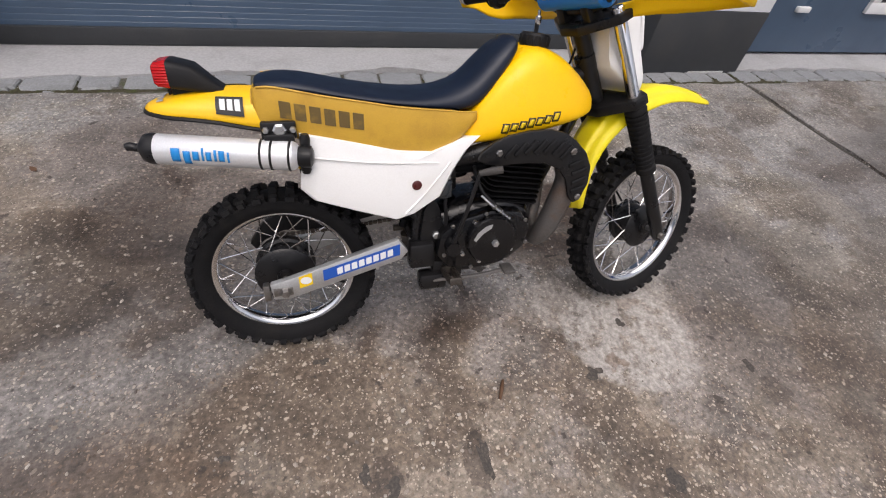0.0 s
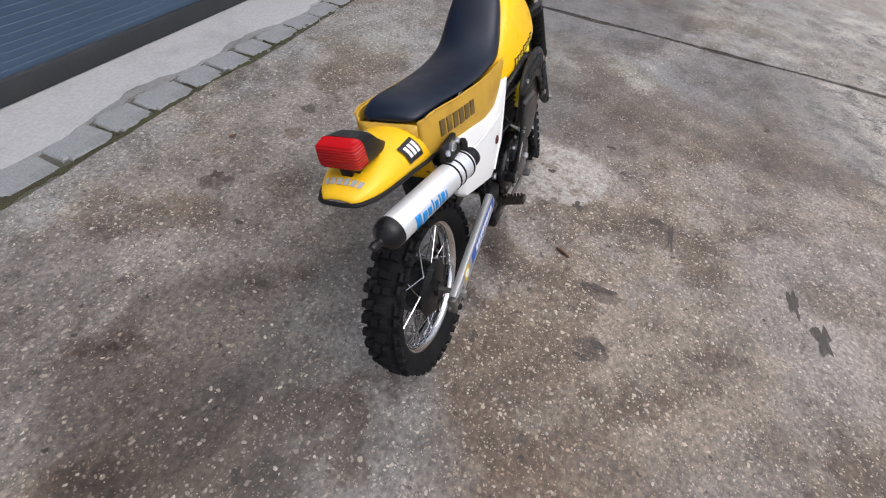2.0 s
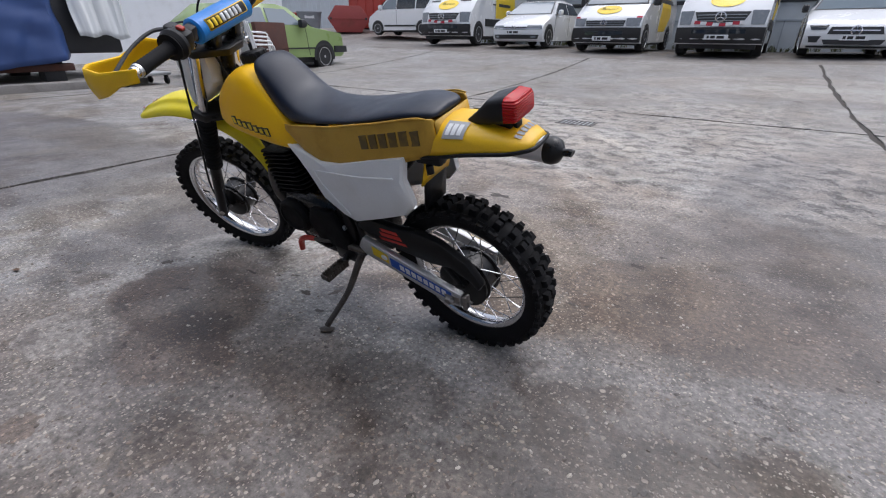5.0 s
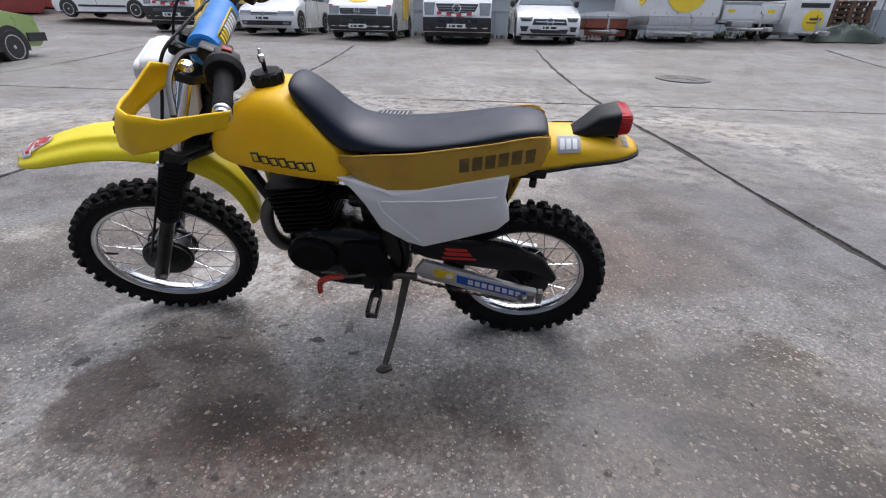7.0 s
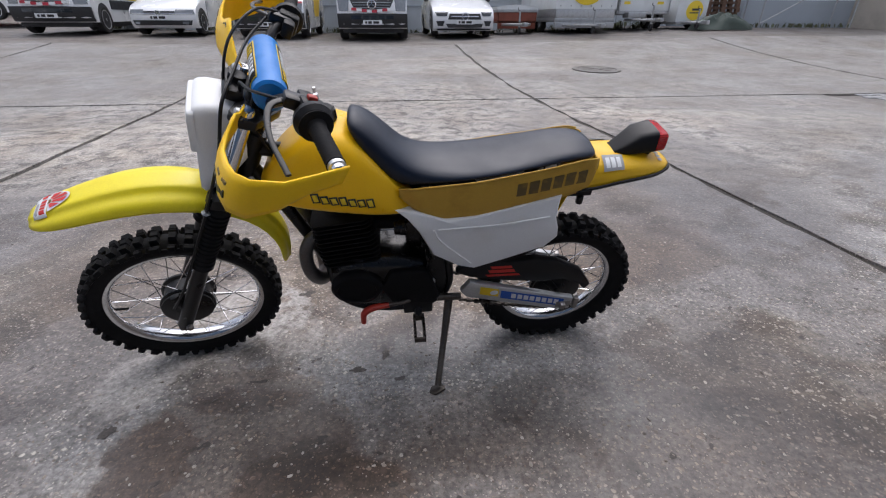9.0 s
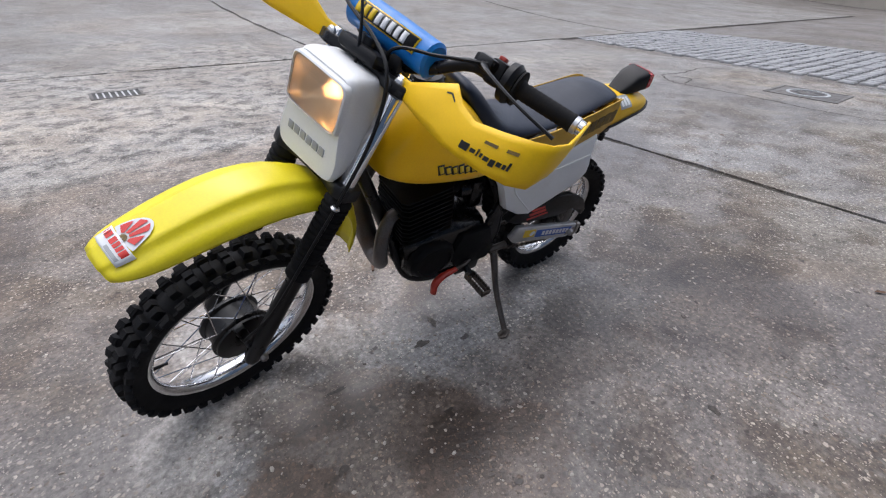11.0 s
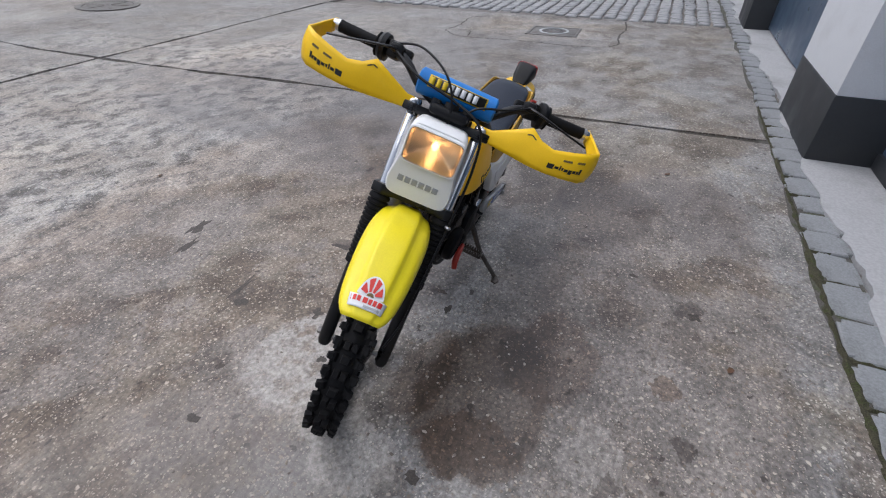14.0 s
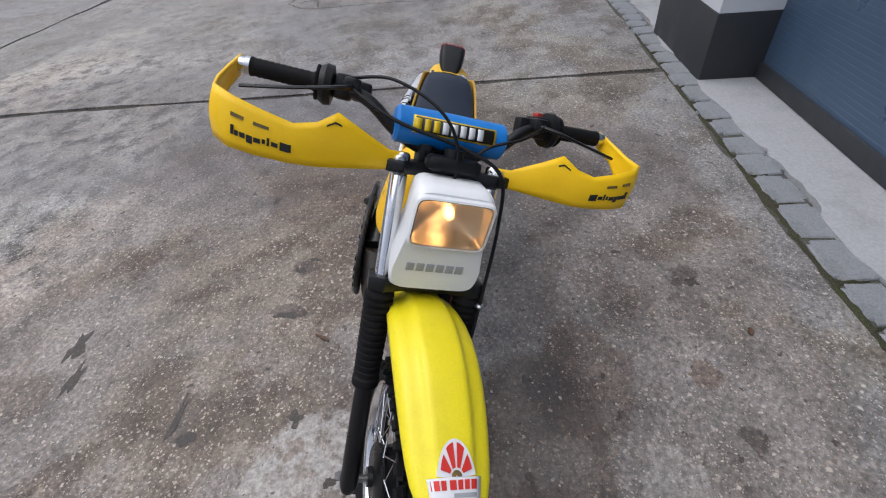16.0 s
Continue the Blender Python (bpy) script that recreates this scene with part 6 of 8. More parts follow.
class Body:
    """A vehicle body: a side profile of (back from the nose, height), rounded in plan, narrowing to the roof."""

    def __init__(self, profile, w, w_roof, belt, bow):
        self.profile, self.w, self.w_roof, self.belt, self.bow = profile, w, w_roof, belt, bow
        self.roof = max(z for _, z in profile)

    def top(self, y):
        a = abs(y)
        return self.roof if a <= self.w_roof else self.roof - (self.roof - self.belt) * (a - self.w_roof) / (self.w - self.w_roof)

    def at(self, x, y, z):
        k = max(0.0, 1 - x / 1.2)
        return (-(x + self.bow * (y / self.w) ** 2 * k), y, min(z, self.top(y)))

    def mesh(self):
        ys = [-self.w, -(self.w + self.w_roof) / 2, -self.w_roof, -0.7 * self.w_roof, -0.35 * self.w_roof, 0]
        ys += [-y for y in ys[-2::-1]]
        return loft([[self.at(x, y, z) for x, z in self.profile] for y in ys])

    def nose(self, z):
        for (xa, za), (xb, zb) in zip(self.profile, self.profile[1:]):
            if za <= z <= zb:
                return xa + (xb - xa) * (z - za) / max(zb - za, 1e-6)
        return self.profile[0][0]

    def front(self, y0, y1, z0, z1, out=0.012, cut=0.0):
        """A raised patch on the nose; cut slants its ends."""
        rings = []
        n = 7
        for k in range(n):
            f = k / (n - 1)
            ring = []
            for z, o in ((z0, -0.03), (z0, out), ((z0 + z1) / 2, out), (z1, out), (z1, -0.03)):
                y = y0 + (y1 - y0) * f + (cut * (1 if k == 0 else -1) * (z1 - z) / (z1 - z0) if k in (0, n - 1) else 0)
                p = self.at(self.nose(z), y, z)
                ring.append((p[0] + o, p[1], p[2]))
            rings.append(ring)
        return loft(rings)

    def slope(self, a, b, s0, s1, inset, out=0.012, y0=None, y1=None):
        """A pane on the slanting top between profile points a and b."""
        (xa, za), (xb, zb) = self.profile[a], self.profile[b]
        nx, nz = (zb - za), (xb - xa)
        ln = math.hypot(nx, nz)
        verts, faces = [], []
        n, rows = 9, 4
        for r in range(rows + 1):
            s = s0 + (s1 - s0) * r / rows
            x, z = xa + (xb - xa) * s, za + (zb - za) * s
            half = self.w_roof + (self.w - self.w_roof) * max(0, (self.roof - z) / (self.roof - self.belt)) - inset
            lo, hi = (-half, half) if y0 is None else (y0, y1)
            for i in range(n):
                p = self.at(x, lo + (hi - lo) * i / (n - 1), z)
                verts.append((p[0] + out * nx / ln, p[1], p[2] + out * nz / ln))
        for r in range(rows):
            for i in range(n - 1):
                k = r * n + i
                faces.append([k, k + 1, k + n + 1, k + n])
        return verts, faces

    def disc(self, a, b, s, y, r):
        """A round sticker on the slanting top."""
        (xa, za), (xb, zb) = self.profile[a], self.profile[b]
        ln = math.hypot(xb - xa, zb - za)
        verts = [(*self.at(xa + (xb - xa) * s, y, za + (zb - za) * s)[:2], za + (zb - za) * s + 0.02)]
        for i in range(28):
            an = 2 * math.pi * i / 28
            ss = s + r * math.sin(an) / ln
            p = self.at(xa + (xb - xa) * ss, y + r * 1.25 * math.cos(an), za + (zb - za) * ss)
            verts.append((p[0] + 0.006, p[1], p[2] + 0.014))
        return verts, [[0, i + 1, (i + 1) % 28 + 1] for i in range(28)]

    def side(self, outline, sign, out=0.01):
        """A plate on the side, its outline in (back from the nose, height)."""
        def y(z, o):
            e = self.w if z < self.belt else self.w - (self.w - self.w_roof) * (z - self.belt) / (self.roof - self.belt)
            return sign * (e + o)
        zs = [z for _, z in outline]
        if min(zs) < self.belt - 0.02 and max(zs) > self.belt + 0.02:
            halves = []
            for up in (1, -1):
                half = []
                for (xa, za), (xb, zb) in zip(outline, outline[1:] + outline[:1]):
                    if up * (za - self.belt) >= 0:
                        half.append((xa, za))
                    if (za - self.belt) * (zb - self.belt) < 0:
                        half.append((xa + (xb - xa) * (self.belt - za) / (zb - za), self.belt))
                halves.append(self.side(half, sign, out))
            return join(*halves)
        n = len(outline)
        verts = [(-x, y(z, out), z) for x, z in outline] + [(-x, y(z, -0.03), z) for x, z in outline]
        return verts, [list(range(n)), list(range(n, 2 * n))[::-1]] + [[i, (i + 1) % n, n + (i + 1) % n, n + i] for i in range(n)]


def arc(cx, cz, r, a0, a1, n=12):
    return [(cx + r * math.cos(radians(a0 + (a1 - a0) * i / n)), cz + r * math.sin(radians(a0 + (a1 - a0) * i / n))) for i in range(n + 1)]


def road_wheel(parent, x, y, r, width, rim_material, spokes=10, label=""):
    """A tyre with a rim and spokes; y is the outer face's side."""
    s = 1 if y > 0 else -1
    w = part("wheel", lathe([(r * 0.68, -width), (r * 0.93, -width), (r, -width * 0.85), (r, -width * 0.15), (r * 0.93, 0), (r * 0.70, 0.0), (r * 0.66, -0.02), (r * 0.66, -width * 0.9)], 28, closed=True), M["tyre"], parent, label, m=pose(x, y, r, 0, 0, 0 if s > 0 else 180))
    part("rim", lathe([(r * 0.70, -0.005), (r * 0.66, -0.002), (r * 0.62, -0.03), (r * 0.2, -0.05), (0.0, -0.05)], 28), M["trim_black"], w)
    geos = []
    for i in range(spokes):
        geos.append(moved(box(r * 0.10, r * 0.68, -0.035, -0.006, -r * 0.045, r * 0.045, 0.004, 1), Matrix.Rotation(2 * math.pi * i / spokes, 4, "Y")))
    geos.append(lathe([(0.0, -0.002), (r * 0.15, -0.006), (r * 0.17, -0.04)], 16))
    geos.append(lathe([(r * 0.64, -0.03), (r * 0.66, 0.002), (r * 0.72, 0.004), (r * 0.71, -0.012)], 28, closed=True))
    part("spokes", join(*geos), rim_material, w)
    return w


def emblem(parent, x, z, r):
    """A plain bright ring with a dark middle."""
    e = part("emblem", lathe([(r, 0.0), (r, 0.02), (r * 0.82, 0.028), (r * 0.80, 0.0)], 20, axis="x", closed=True), M["chrome"], parent, "round chrome emblem", m=pose(x, 0, z))
    part("emblem_core", join(box(0.0, 0.018, -r * 0.07, r * 0.07, -0.1 * r, r * 0.8), moved(box(0.0, 0.018, -r * 0.07, r * 0.07, -0.1 * r, r * 0.8), Matrix.Rotation(radians(120), 4, "X")), moved(box(0.0, 0.018, -r * 0.07, r * 0.07, -0.1 * r, r * 0.8), Matrix.Rotation(radians(-120), 4, "X"))), M["chrome"], e)


def plate(parent, body, z, y=0.0):
    """A number plate with unreadable dark bars."""
    x = body.at(body.nose(z), 0, z)[0] + 0.048
    p = part("number_plate", box(x, x + 0.012, y - 0.26, y + 0.26, z - 0.055, z + 0.055, 0.004, 1), M["decal_white"], parent, "white number plate with dark bars")
    part("bars", join(*[box(x + 0.011, x + 0.014, y + a, y + b, z - 0.03, z + 0.03) for a, b in ((-0.20, -0.15), (-0.12, -0.02), (0.02, 0.18))]), M["decal_black"], p)


def door_mirror(parent, x, y, z, s, material):
    part("mirror", moved(loft([soft_ring(-0.10, -0.12 * s, 0.12 * s, 0.09 * s, 4, 12), soft_ring(0.0, -0.13 * s, 0.13 * s, 0.10 * s, 4, 12), soft_ring(0.09, -0.08 * s, 0.08 * s, 0.06 * s, 4, 12)]), pose(x, y, z)), material, parent)


def underside(parent, body, length, wheels, r):
    """Dark floor, and flat dark plates painting in the shade of the wheel wells."""
    part("underbody", box(-length + 0.25, -0.35, -body.w + 0.12, body.w - 0.12, 0.17, 0.5, 0.02), M["trim_black"], parent, "dark underside")
    for x in wheels:
        for s in (-1, 1):
            part("wheel_arch", body.side(arc(x, r, r + 0.075, -12, 192, 16), s, 0.002), M["trim_black"], parent, "dark plate painting in the shaded wheel well", smooth=False)


def large_van(label, m, graphics=True):
    v = thing("van", label, "van", m, "vans parked along the hall")
    b = Body([(0.12, 0.28), (0.0, 0.40), (0.0, 0.68), (0.04, 0.90), (0.12, 1.05), (0.76, 1.46), (1.58, 2.28), (2.0, 2.58), (5.7, 2.62), (5.9, 2.3), (5.9, 0.42), (5.7, 0.32)], 0.97, 0.80, 1.5, 0.30)
    part("body", b.mesh(), M["car_white"], v, angle=50)
    underside(v, b, 5.9, (1.0, 4.65), 0.35)
    part("bumper", b.front(-0.97, 0.97, 0.30, 0.66, 0.04), M["trim_black"], v, "unpainted black plastic bumper")
    part("bumper_slot", b.front(-0.58, 0.58, 0.52, 0.61, 0.045), M["glass_dark"], v, "dark air intake")
    part("grille", b.front(-0.60, 0.60, 0.76, 1.00, 0.02, 0.12), M["trim_black"], v, "black slatted grille")
    for k in range(3):
        part("grille_slat", b.front(-0.53 + 0.02 * (2 - k), 0.53 - 0.02 * (2 - k), 0.79 + k * 0.065, 0.81 + k * 0.065, 0.034), M["bin_grey"], v)
    for s in (-1, 1):
        part("headlamp", b.front(s * 0.62 if s > 0 else -0.95, 0.95 if s > 0 else -0.62, 0.72, 1.03, 0.015, 0.03), M["lamp_clear"], v, "clear glass headlamp")
        part("windscreen_vent", b.slope(4, 5, 0.78, 0.88, 0, 0.012, s * 0.40 if s > 0 else -0.78, 0.78 if s > 0 else -0.40), M["trim_black"], v)
        part("side_window", b.side([(1.28, 1.52), (1.62, 2.0), (2.35, 2.08), (2.35, 1.52)], s), M["car_glass"], v, smooth=False)
        part("side_moulding", b.side([(1.55, 0.62), (4.1, 0.62), (4.1, 0.86), (1.55, 0.86)], s, 0.025), M["trim_black"], v, smooth=False)
        part("door_gap", b.side([(2.42, 0.5), (2.44, 0.5), (2.44, 2.2), (2.42, 2.2)], s, 0.004), M["trim_black"], v, smooth=False)
        part("door_handle", b.side([(2.2, 1.32), (2.36, 1.32), (2.36, 1.37), (2.2, 1.37)], s, 0.03), M["trim_black"], v)
        door_mirror(v, -1.35, s * 1.13, 1.62, 1.35, M["trim_black"])
    for k in range(8):
        y0 = -0.56 + k * 0.14
        part("warning_stripe", b.front(y0, y0 + 0.14, 0.67 + 0.06 * abs(k - 3.5) / 3.5, 0.74 + 0.06 * abs(k - 3.5) / 3.5, 0.046), M["vinyl_red"] if k % 2 == 0 else M["decal_white"], v, "red and white warning tape")
    part("windscreen", b.slope(5, 6, 0.04, 0.96, 0.10), M["car_glass"], v, "windscreen with pale sky reflection put into its glass colour", smooth=False)
    part("windscreen_frame", b.slope(5, 6, 0.0, 1.0, 0.055, 0.006), M["trim_black"], v, smooth=False)
    part("wiper", tube([(-0.80, -0.7, 1.54), (-0.93, 0.1, 1.64)], 0.012, 6, 1), M["trim_black"], v)
    if graphics:
        c = part("bonnet_sticker", b.disc(4, 5, 0.5, 0.03, 0.30), M["vinyl_yellow"], v, "round yellow company sticker", smooth=False)
        part("sticker_bars", join(b.slope(4, 5, 0.52, 0.55, 0, 0.022, -0.20, 0.28), b.slope(4, 5, 0.60, 0.66, 0, 0.022, -0.20, -0.10)), M["vinyl_dark"], c)
        for s in (-1, 1):
            c = part("side_sticker", b.side([(2.48, 0.90), (3.6, 0.90), (4.4, 1.3), (4.4, 2.1), (3.8, 2.4), (2.48, 2.4)], s, 0.006), M["vinyl_yellow"], v, "large yellow side sticker", smooth=False)
            part("sticker_bars", join(b.side([(2.75, 1.75), (3.9, 1.75), (3.9, 1.85), (2.75, 1.85)], s, 0.010), b.side([(2.75, 1.3), (3.9, 1.3), (3.9, 1.4), (2.75, 1.4)], s, 0.010)), M["vinyl_dark"], c, smooth=False)
    emblem(v, 0.0, 0.88, 0.12)
    plate(v, b, 0.44)
    for x in (1.0, 4.65):
        for s in (-1, 1):
            road_wheel(v, -x, s * 0.985, 0.35, 0.23, M["alu_dull"], 8)
    return v


def small_van(label, m, windows=False, graphics=True):
    v = thing("van", label, "van", m, "vans parked along the hall")
    b = Body([(0.12, 0.22), (0.0, 0.34), (0.0, 0.60), (0.04, 0.80), (0.14, 0.91), (0.82, 1.22), (1.60, 1.84), (2.0, 1.96), (4.6, 1.95), (4.86, 1.7), (4.9, 0.42), (4.7, 0.26)], 0.95, 0.78, 1.22, 0.28)
    part("body", b.mesh(), M["car_white"], v, angle=50)
    underside(v, b, 4.9, (0.92, 3.92), 0.33)
    paint = M["car_white"] if windows else M["trim_black"]
    part("bumper", b.front(-0.95, 0.95, 0.24, 0.62, 0.04), paint, v, "" if windows else "dark grey plastic bumper")
    part("bumper_slot", b.front(-0.52, 0.52, 0.43, 0.53, 0.05), M["glass_dark"], v, "dark air intake")
    part("grille", b.front(-0.55, 0.55, 0.66, 0.80, 0.03, 0.03), M["trim_black"], v, "black grille")
    for k in range(2):
        part("grille_slat", b.front(-0.52, 0.52, 0.69 + 0.055 * k, 0.704 + 0.055 * k, 0.04), M["bin_grey"], v)
    for s in (-1, 1):
        part("headlamp", b.front(0.56 if s > 0 else -0.93, 0.93 if s > 0 else -0.56, 0.66, 0.86, 0.02, 0.03), M["lamp_clear"], v, "clear glass headlamp")
        part("side_window", b.side([(1.15, 1.25), (1.62, 1.70), (2.2, 1.74), (2.2, 1.25)], s), M["car_glass"], v, smooth=False)
        if windows:
            part("side_window", b.side([(2.28, 1.25), (2.28, 1.74), (3.45, 1.74), (3.45, 1.25)], s), M["glass_dark"], v, "tinted side window", smooth=False)
            part("side_window", b.side([(3.53, 1.25), (3.53, 1.74), (4.62, 1.72), (4.70, 1.25)], s), M["glass_dark"], v, "tinted side window", smooth=False)
            part("sill_strip", b.side([(1.4, 0.42), (3.5, 0.42), (3.5, 0.50), (1.4, 0.50)], s, 0.02), M["trim_black"], v, smooth=False)
        part("door_gap", b.side([(2.23, 0.5), (2.245, 0.5), (2.245, 1.8), (2.23, 1.8)], s, 0.004), M["trim_black"], v, smooth=False)
        part("door_handle", b.side([(2.02, 1.08), (2.17, 1.08), (2.17, 1.12), (2.02, 1.12)], s, 0.03), M["car_white"], v)
        door_mirror(v, -1.22, s * 1.06, 1.33, 1.05, M["car_white"] if windows else M["trim_black"])
    part("windscreen", b.slope(5, 6, 0.06, 0.97, 0.09), M["car_glass"], v, "windscreen with pale sky reflection put into its glass colour", smooth=False)
    part("windscreen_frame", b.slope(5, 6, 0.0, 1.0, 0.05, 0.006), M["trim_black"], v, smooth=False)
    if graphics:
        c = part("bonnet_sticker", b.disc(4, 5, 0.52, -0.05, 0.28), M["vinyl_yellow"], v, "round yellow company sticker", smooth=False)
        part("sticker_bars", join(b.slope(4, 5, 0.54, 0.57, 0, 0.022, -0.28, 0.20), b.slope(4, 5, 0.64, 0.70, 0, 0.022, -0.28, -0.18)), M["vinyl_dark"], c)
        for s in (-1, 1):
            c = part("side_sticker", b.side([(2.4, 0.55), (3.3, 0.55), (3.9, 1.0), (3.7, 1.75), (3.0, 1.85), (2.6, 1.6)], s, 0.006), M["vinyl_yellow"], v, "large yellow side sticker", smooth=False)
            part("sticker_bars", join(b.side([(2.4, 1.34), (4.2, 1.34), (4.2, 1.46), (2.4, 1.46)], s, 0.010)), M["vinyl_dark"], c, smooth=False)
            part("reflector_tape", b.front(s * 0.80 if s > 0 else -0.93, 0.93 if s > 0 else -0.80, 0.865, 0.91, 0.03), M["vinyl_red"], v)
    emblem(v, 0.03, 0.735, 0.085)
    plate(v, b, 0.34)
    for x in (0.92, 3.92):
        for s in (-1, 1):
            road_wheel(v, -x, s * 0.965, 0.33, 0.21, M["alu"], 7)
    return v


def hatchback(label, m, paint, profile, w, w_roof, belt, wheels, r, front, roof_paint=None, spokes=10, name="car"):
    v = thing(name, label, "car", m, "cars in the yard")
    b = Body(profile, w, w_roof, belt, 0.30 if front != "old" else 0.05)
    length = max(x for x, _ in profile)
    part("body", b.mesh(), paint, v, angle=50)
    underside(v, b, length, wheels, r)
    part("windscreen", b.slope(5, 6, 0.05, 0.97, 0.09), M["car_glass"], v, "windscreen with pale sky reflection put into its glass colour", smooth=False)
    part("windscreen_frame", b.slope(5, 6, 0.0, 1.0, 0.05, 0.006), M["trim_black"], v, smooth=False)
    part("rear_window", b.slope(8, 9, 0.1, 0.9, 0.12, -0.012), M["glass_dark"], v, smooth=False)
    if roof_paint:
        part("roof", b.slope(6, 8, 0.02, 0.98, 0.08, 0.02), roof_paint, v, "gloss black roof", smooth=False)
    (xa, za), (xb, zb), (xc, zc) = profile[5], profile[6], profile[8]
    xm = (xb + xc) / 2
    top = profile[7][1] - 0.10
    for s in (-1, 1):
        part("side_window", b.side([(xa + 0.35, za + 0.03), (xb + 0.12, top), (xm - 0.04, top + 0.01), (xm - 0.04, za + 0.02)], s), M["car_glass"] if front == "old" else M["glass_dark"], v, smooth=False)
        part("side_window", b.side([(xm + 0.04, za + 0.02), (xm + 0.04, top + 0.01), (xc - 0.12, top - 0.02), (xc + 0.20, za + 0.05)], s), M["car_glass"] if front == "old" else M["glass_dark"], v, smooth=False)
        part("door_gap", b.side([(xm - 0.008, 0.35), (xm + 0.008, 0.35), (xm + 0.008, za), (xm - 0.008, za)], s, 0.004), M["trim_black"], v, smooth=False)
        part("door_gap", b.side([(xa + 0.20, 0.35), (xa + 0.215, 0.35), (xa + 0.30, za - 0.02), (xa + 0.285, za - 0.02)], s, 0.004), M["trim_black"], v, smooth=False)
        part("door_handle", b.side([(xm - 0.20, za - 0.11), (xm - 0.05, za - 0.11), (xm - 0.05, za - 0.075), (xm - 0.20, za - 0.075)], s, 0.02), M["trim_black"] if front == "old" else paint, v)
        door_mirror(v, -xa - 0.42, s * (w + 0.08), za + 0.06, 0.72, M["trim_black"] if front in ("star", "old") else paint)
    if front == "old":
        part("bumper", join(b.front(-w, w, 0.40, 0.56, 0.09), b.side([(-0.05, 0.40), (0.42, 0.40), (0.42, 0.56), (-0.05, 0.56)], 1, 0.03), b.side([(-0.05, 0.40), (0.42, 0.40), (0.42, 0.56), (-0.05, 0.56)], -1, 0.03)), M["trim_black"], v, "black plastic bumper")
        part("rear_bumper", box(-length - 0.08, -length + 0.3, -w - 0.02, w + 0.02, 0.38, 0.55, 0.02), M["trim_black"], v, "black plastic bumper")
        part("grille", b.front(-0.66, 0.66, 0.60, 0.76, 0.012), M["trim_black"], v)
        for s in (-1, 1):
            part("headlamp", lathe([(0.0, 0.02), (0.085, 0.018), (0.09, -0.02)], 20, axis="x"), M["lamp_clear"], v, m=pose(0.01, s * 0.55, 0.68))
            part("tail_lamp", box(-length - 0.015, -length + 0.25, s * w - 0.18 * (s > 0) - 0.01, s * w + 0.18 * (s < 0) + 0.01, 0.62, 0.80, 0.01), M["decal_red"], v, "red tail lamp")
            part("rub_strip", b.side([(0.55, 0.50), (3.45, 0.50), (3.45, 0.53), (0.55, 0.53)], s, 0.012), M["trim_black"], v, smooth=False)
    elif front == "star":
        part("grille", b.front(-0.44, 0.44, 0.47, 0.62, 0.02, -0.05), M["trim_black"], v, "black studded grille")
        part("grille_bar", b.front(-0.40, 0.40, 0.535, 0.56, 0.032), M["chrome"], v)
        part("lower_intake", b.front(-0.55, 0.55, 0.26, 0.36, 0.03, 0.06), M["trim_black"], v)
        part("splitter", b.front(-0.80, 0.80, 0.19, 0.23, 0.05), M["trim_black"], v)
        for s in (-1, 1):
            part("headlamp", b.front(0.48 if s > 0 else -0.84, 0.84 if s > 0 else -0.48, 0.56, 0.66, 0.02, 0.05), M["glass_dark"], v, "slim dark headlamp")
            # a pale strip paints the glint on the lamp
            part("headlamp_glint", b.front(0.55 if s > 0 else -0.80, 0.80 if s > 0 else -0.55, 0.635, 0.65, 0.03), M["lamp_clear"], v)
            part("side_intake", b.front(0.58 if s > 0 else -0.82, 0.82 if s > 0 else -0.58, 0.30, 0.43, 0.02, 0.06), M["trim_black"], v)
        emblem(v, 0.0, 0.545, 0.10)
        plate(v, b, 0.40)
    else:
        part("grille", b.front(-0.40, 0.40, 0.52, 0.60, 0.02), M["trim_black"], v, "black grille with a chrome strip")
        part("grille_bar", b.front(-0.80, 0.80, 0.535, 0.55, 0.03), M["chrome"], v)
        part("lower_intake", b.front(-0.78, 0.78, 0.25, 0.37, 0.03, 0.04), M["trim_black"], v, "black lower grille")
        for s in (-1, 1):
            part("headlamp", b.front(0.42 if s > 0 else -0.83, 0.83 if s > 0 else -0.42, 0.53, 0.64, 0.02, -0.02), M["lamp_clear"], v, "clear glass headlamp")
            part("fog_lamp", b.front(0.56 if s > 0 else -0.70, 0.70 if s > 0 else -0.56, 0.28, 0.34, 0.045), M["lamp_clear"], v)
        emblem(v, 0.02, 0.56, 0.07)
        plate(v, b, 0.44)
    for x in wheels:
        for s in (-1, 1):
            road_wheel(v, -x, s * (w + 0.014), r, 0.20, M["alu"], spokes)
    return v


def parked(x, y, turn):
    return pose(x, y, ground_height(x, y - 1.0), 0, 0, turn)


large_van("white high-roof van with black bumper and round yellow sticker", parked(0.92, -12.75, 90))
large_van("white high-roof van with yellow side graphics, parked aslant", parked(9.45, -13.15, 96))
small_van("white and yellow delivery van with grey plastic bumper", parked(3.8, -13.05, 90))
small_van("white passenger minivan with dark side windows", pose(19.2, -20.45, 0.92, 0, 0, 2), True, False)
POLO = [(0.12, 0.17), (0.0, 0.28), (0.0, 0.50), (0.05, 0.62), (0.22, 0.73), (1.05, 0.98), (1.80, 1.38), (2.3, 1.45), (3.35, 1.38), (3.92, 0.98), (4.05, 0.6), (3.95, 0.22)]
hatchback("small white hatchback with chrome grille strip", parked(6.75, -13.35, 91), M["car_white"], POLO, 0.875, 0.64, 0.93, (0.82, 3.36), 0.31, "strip")
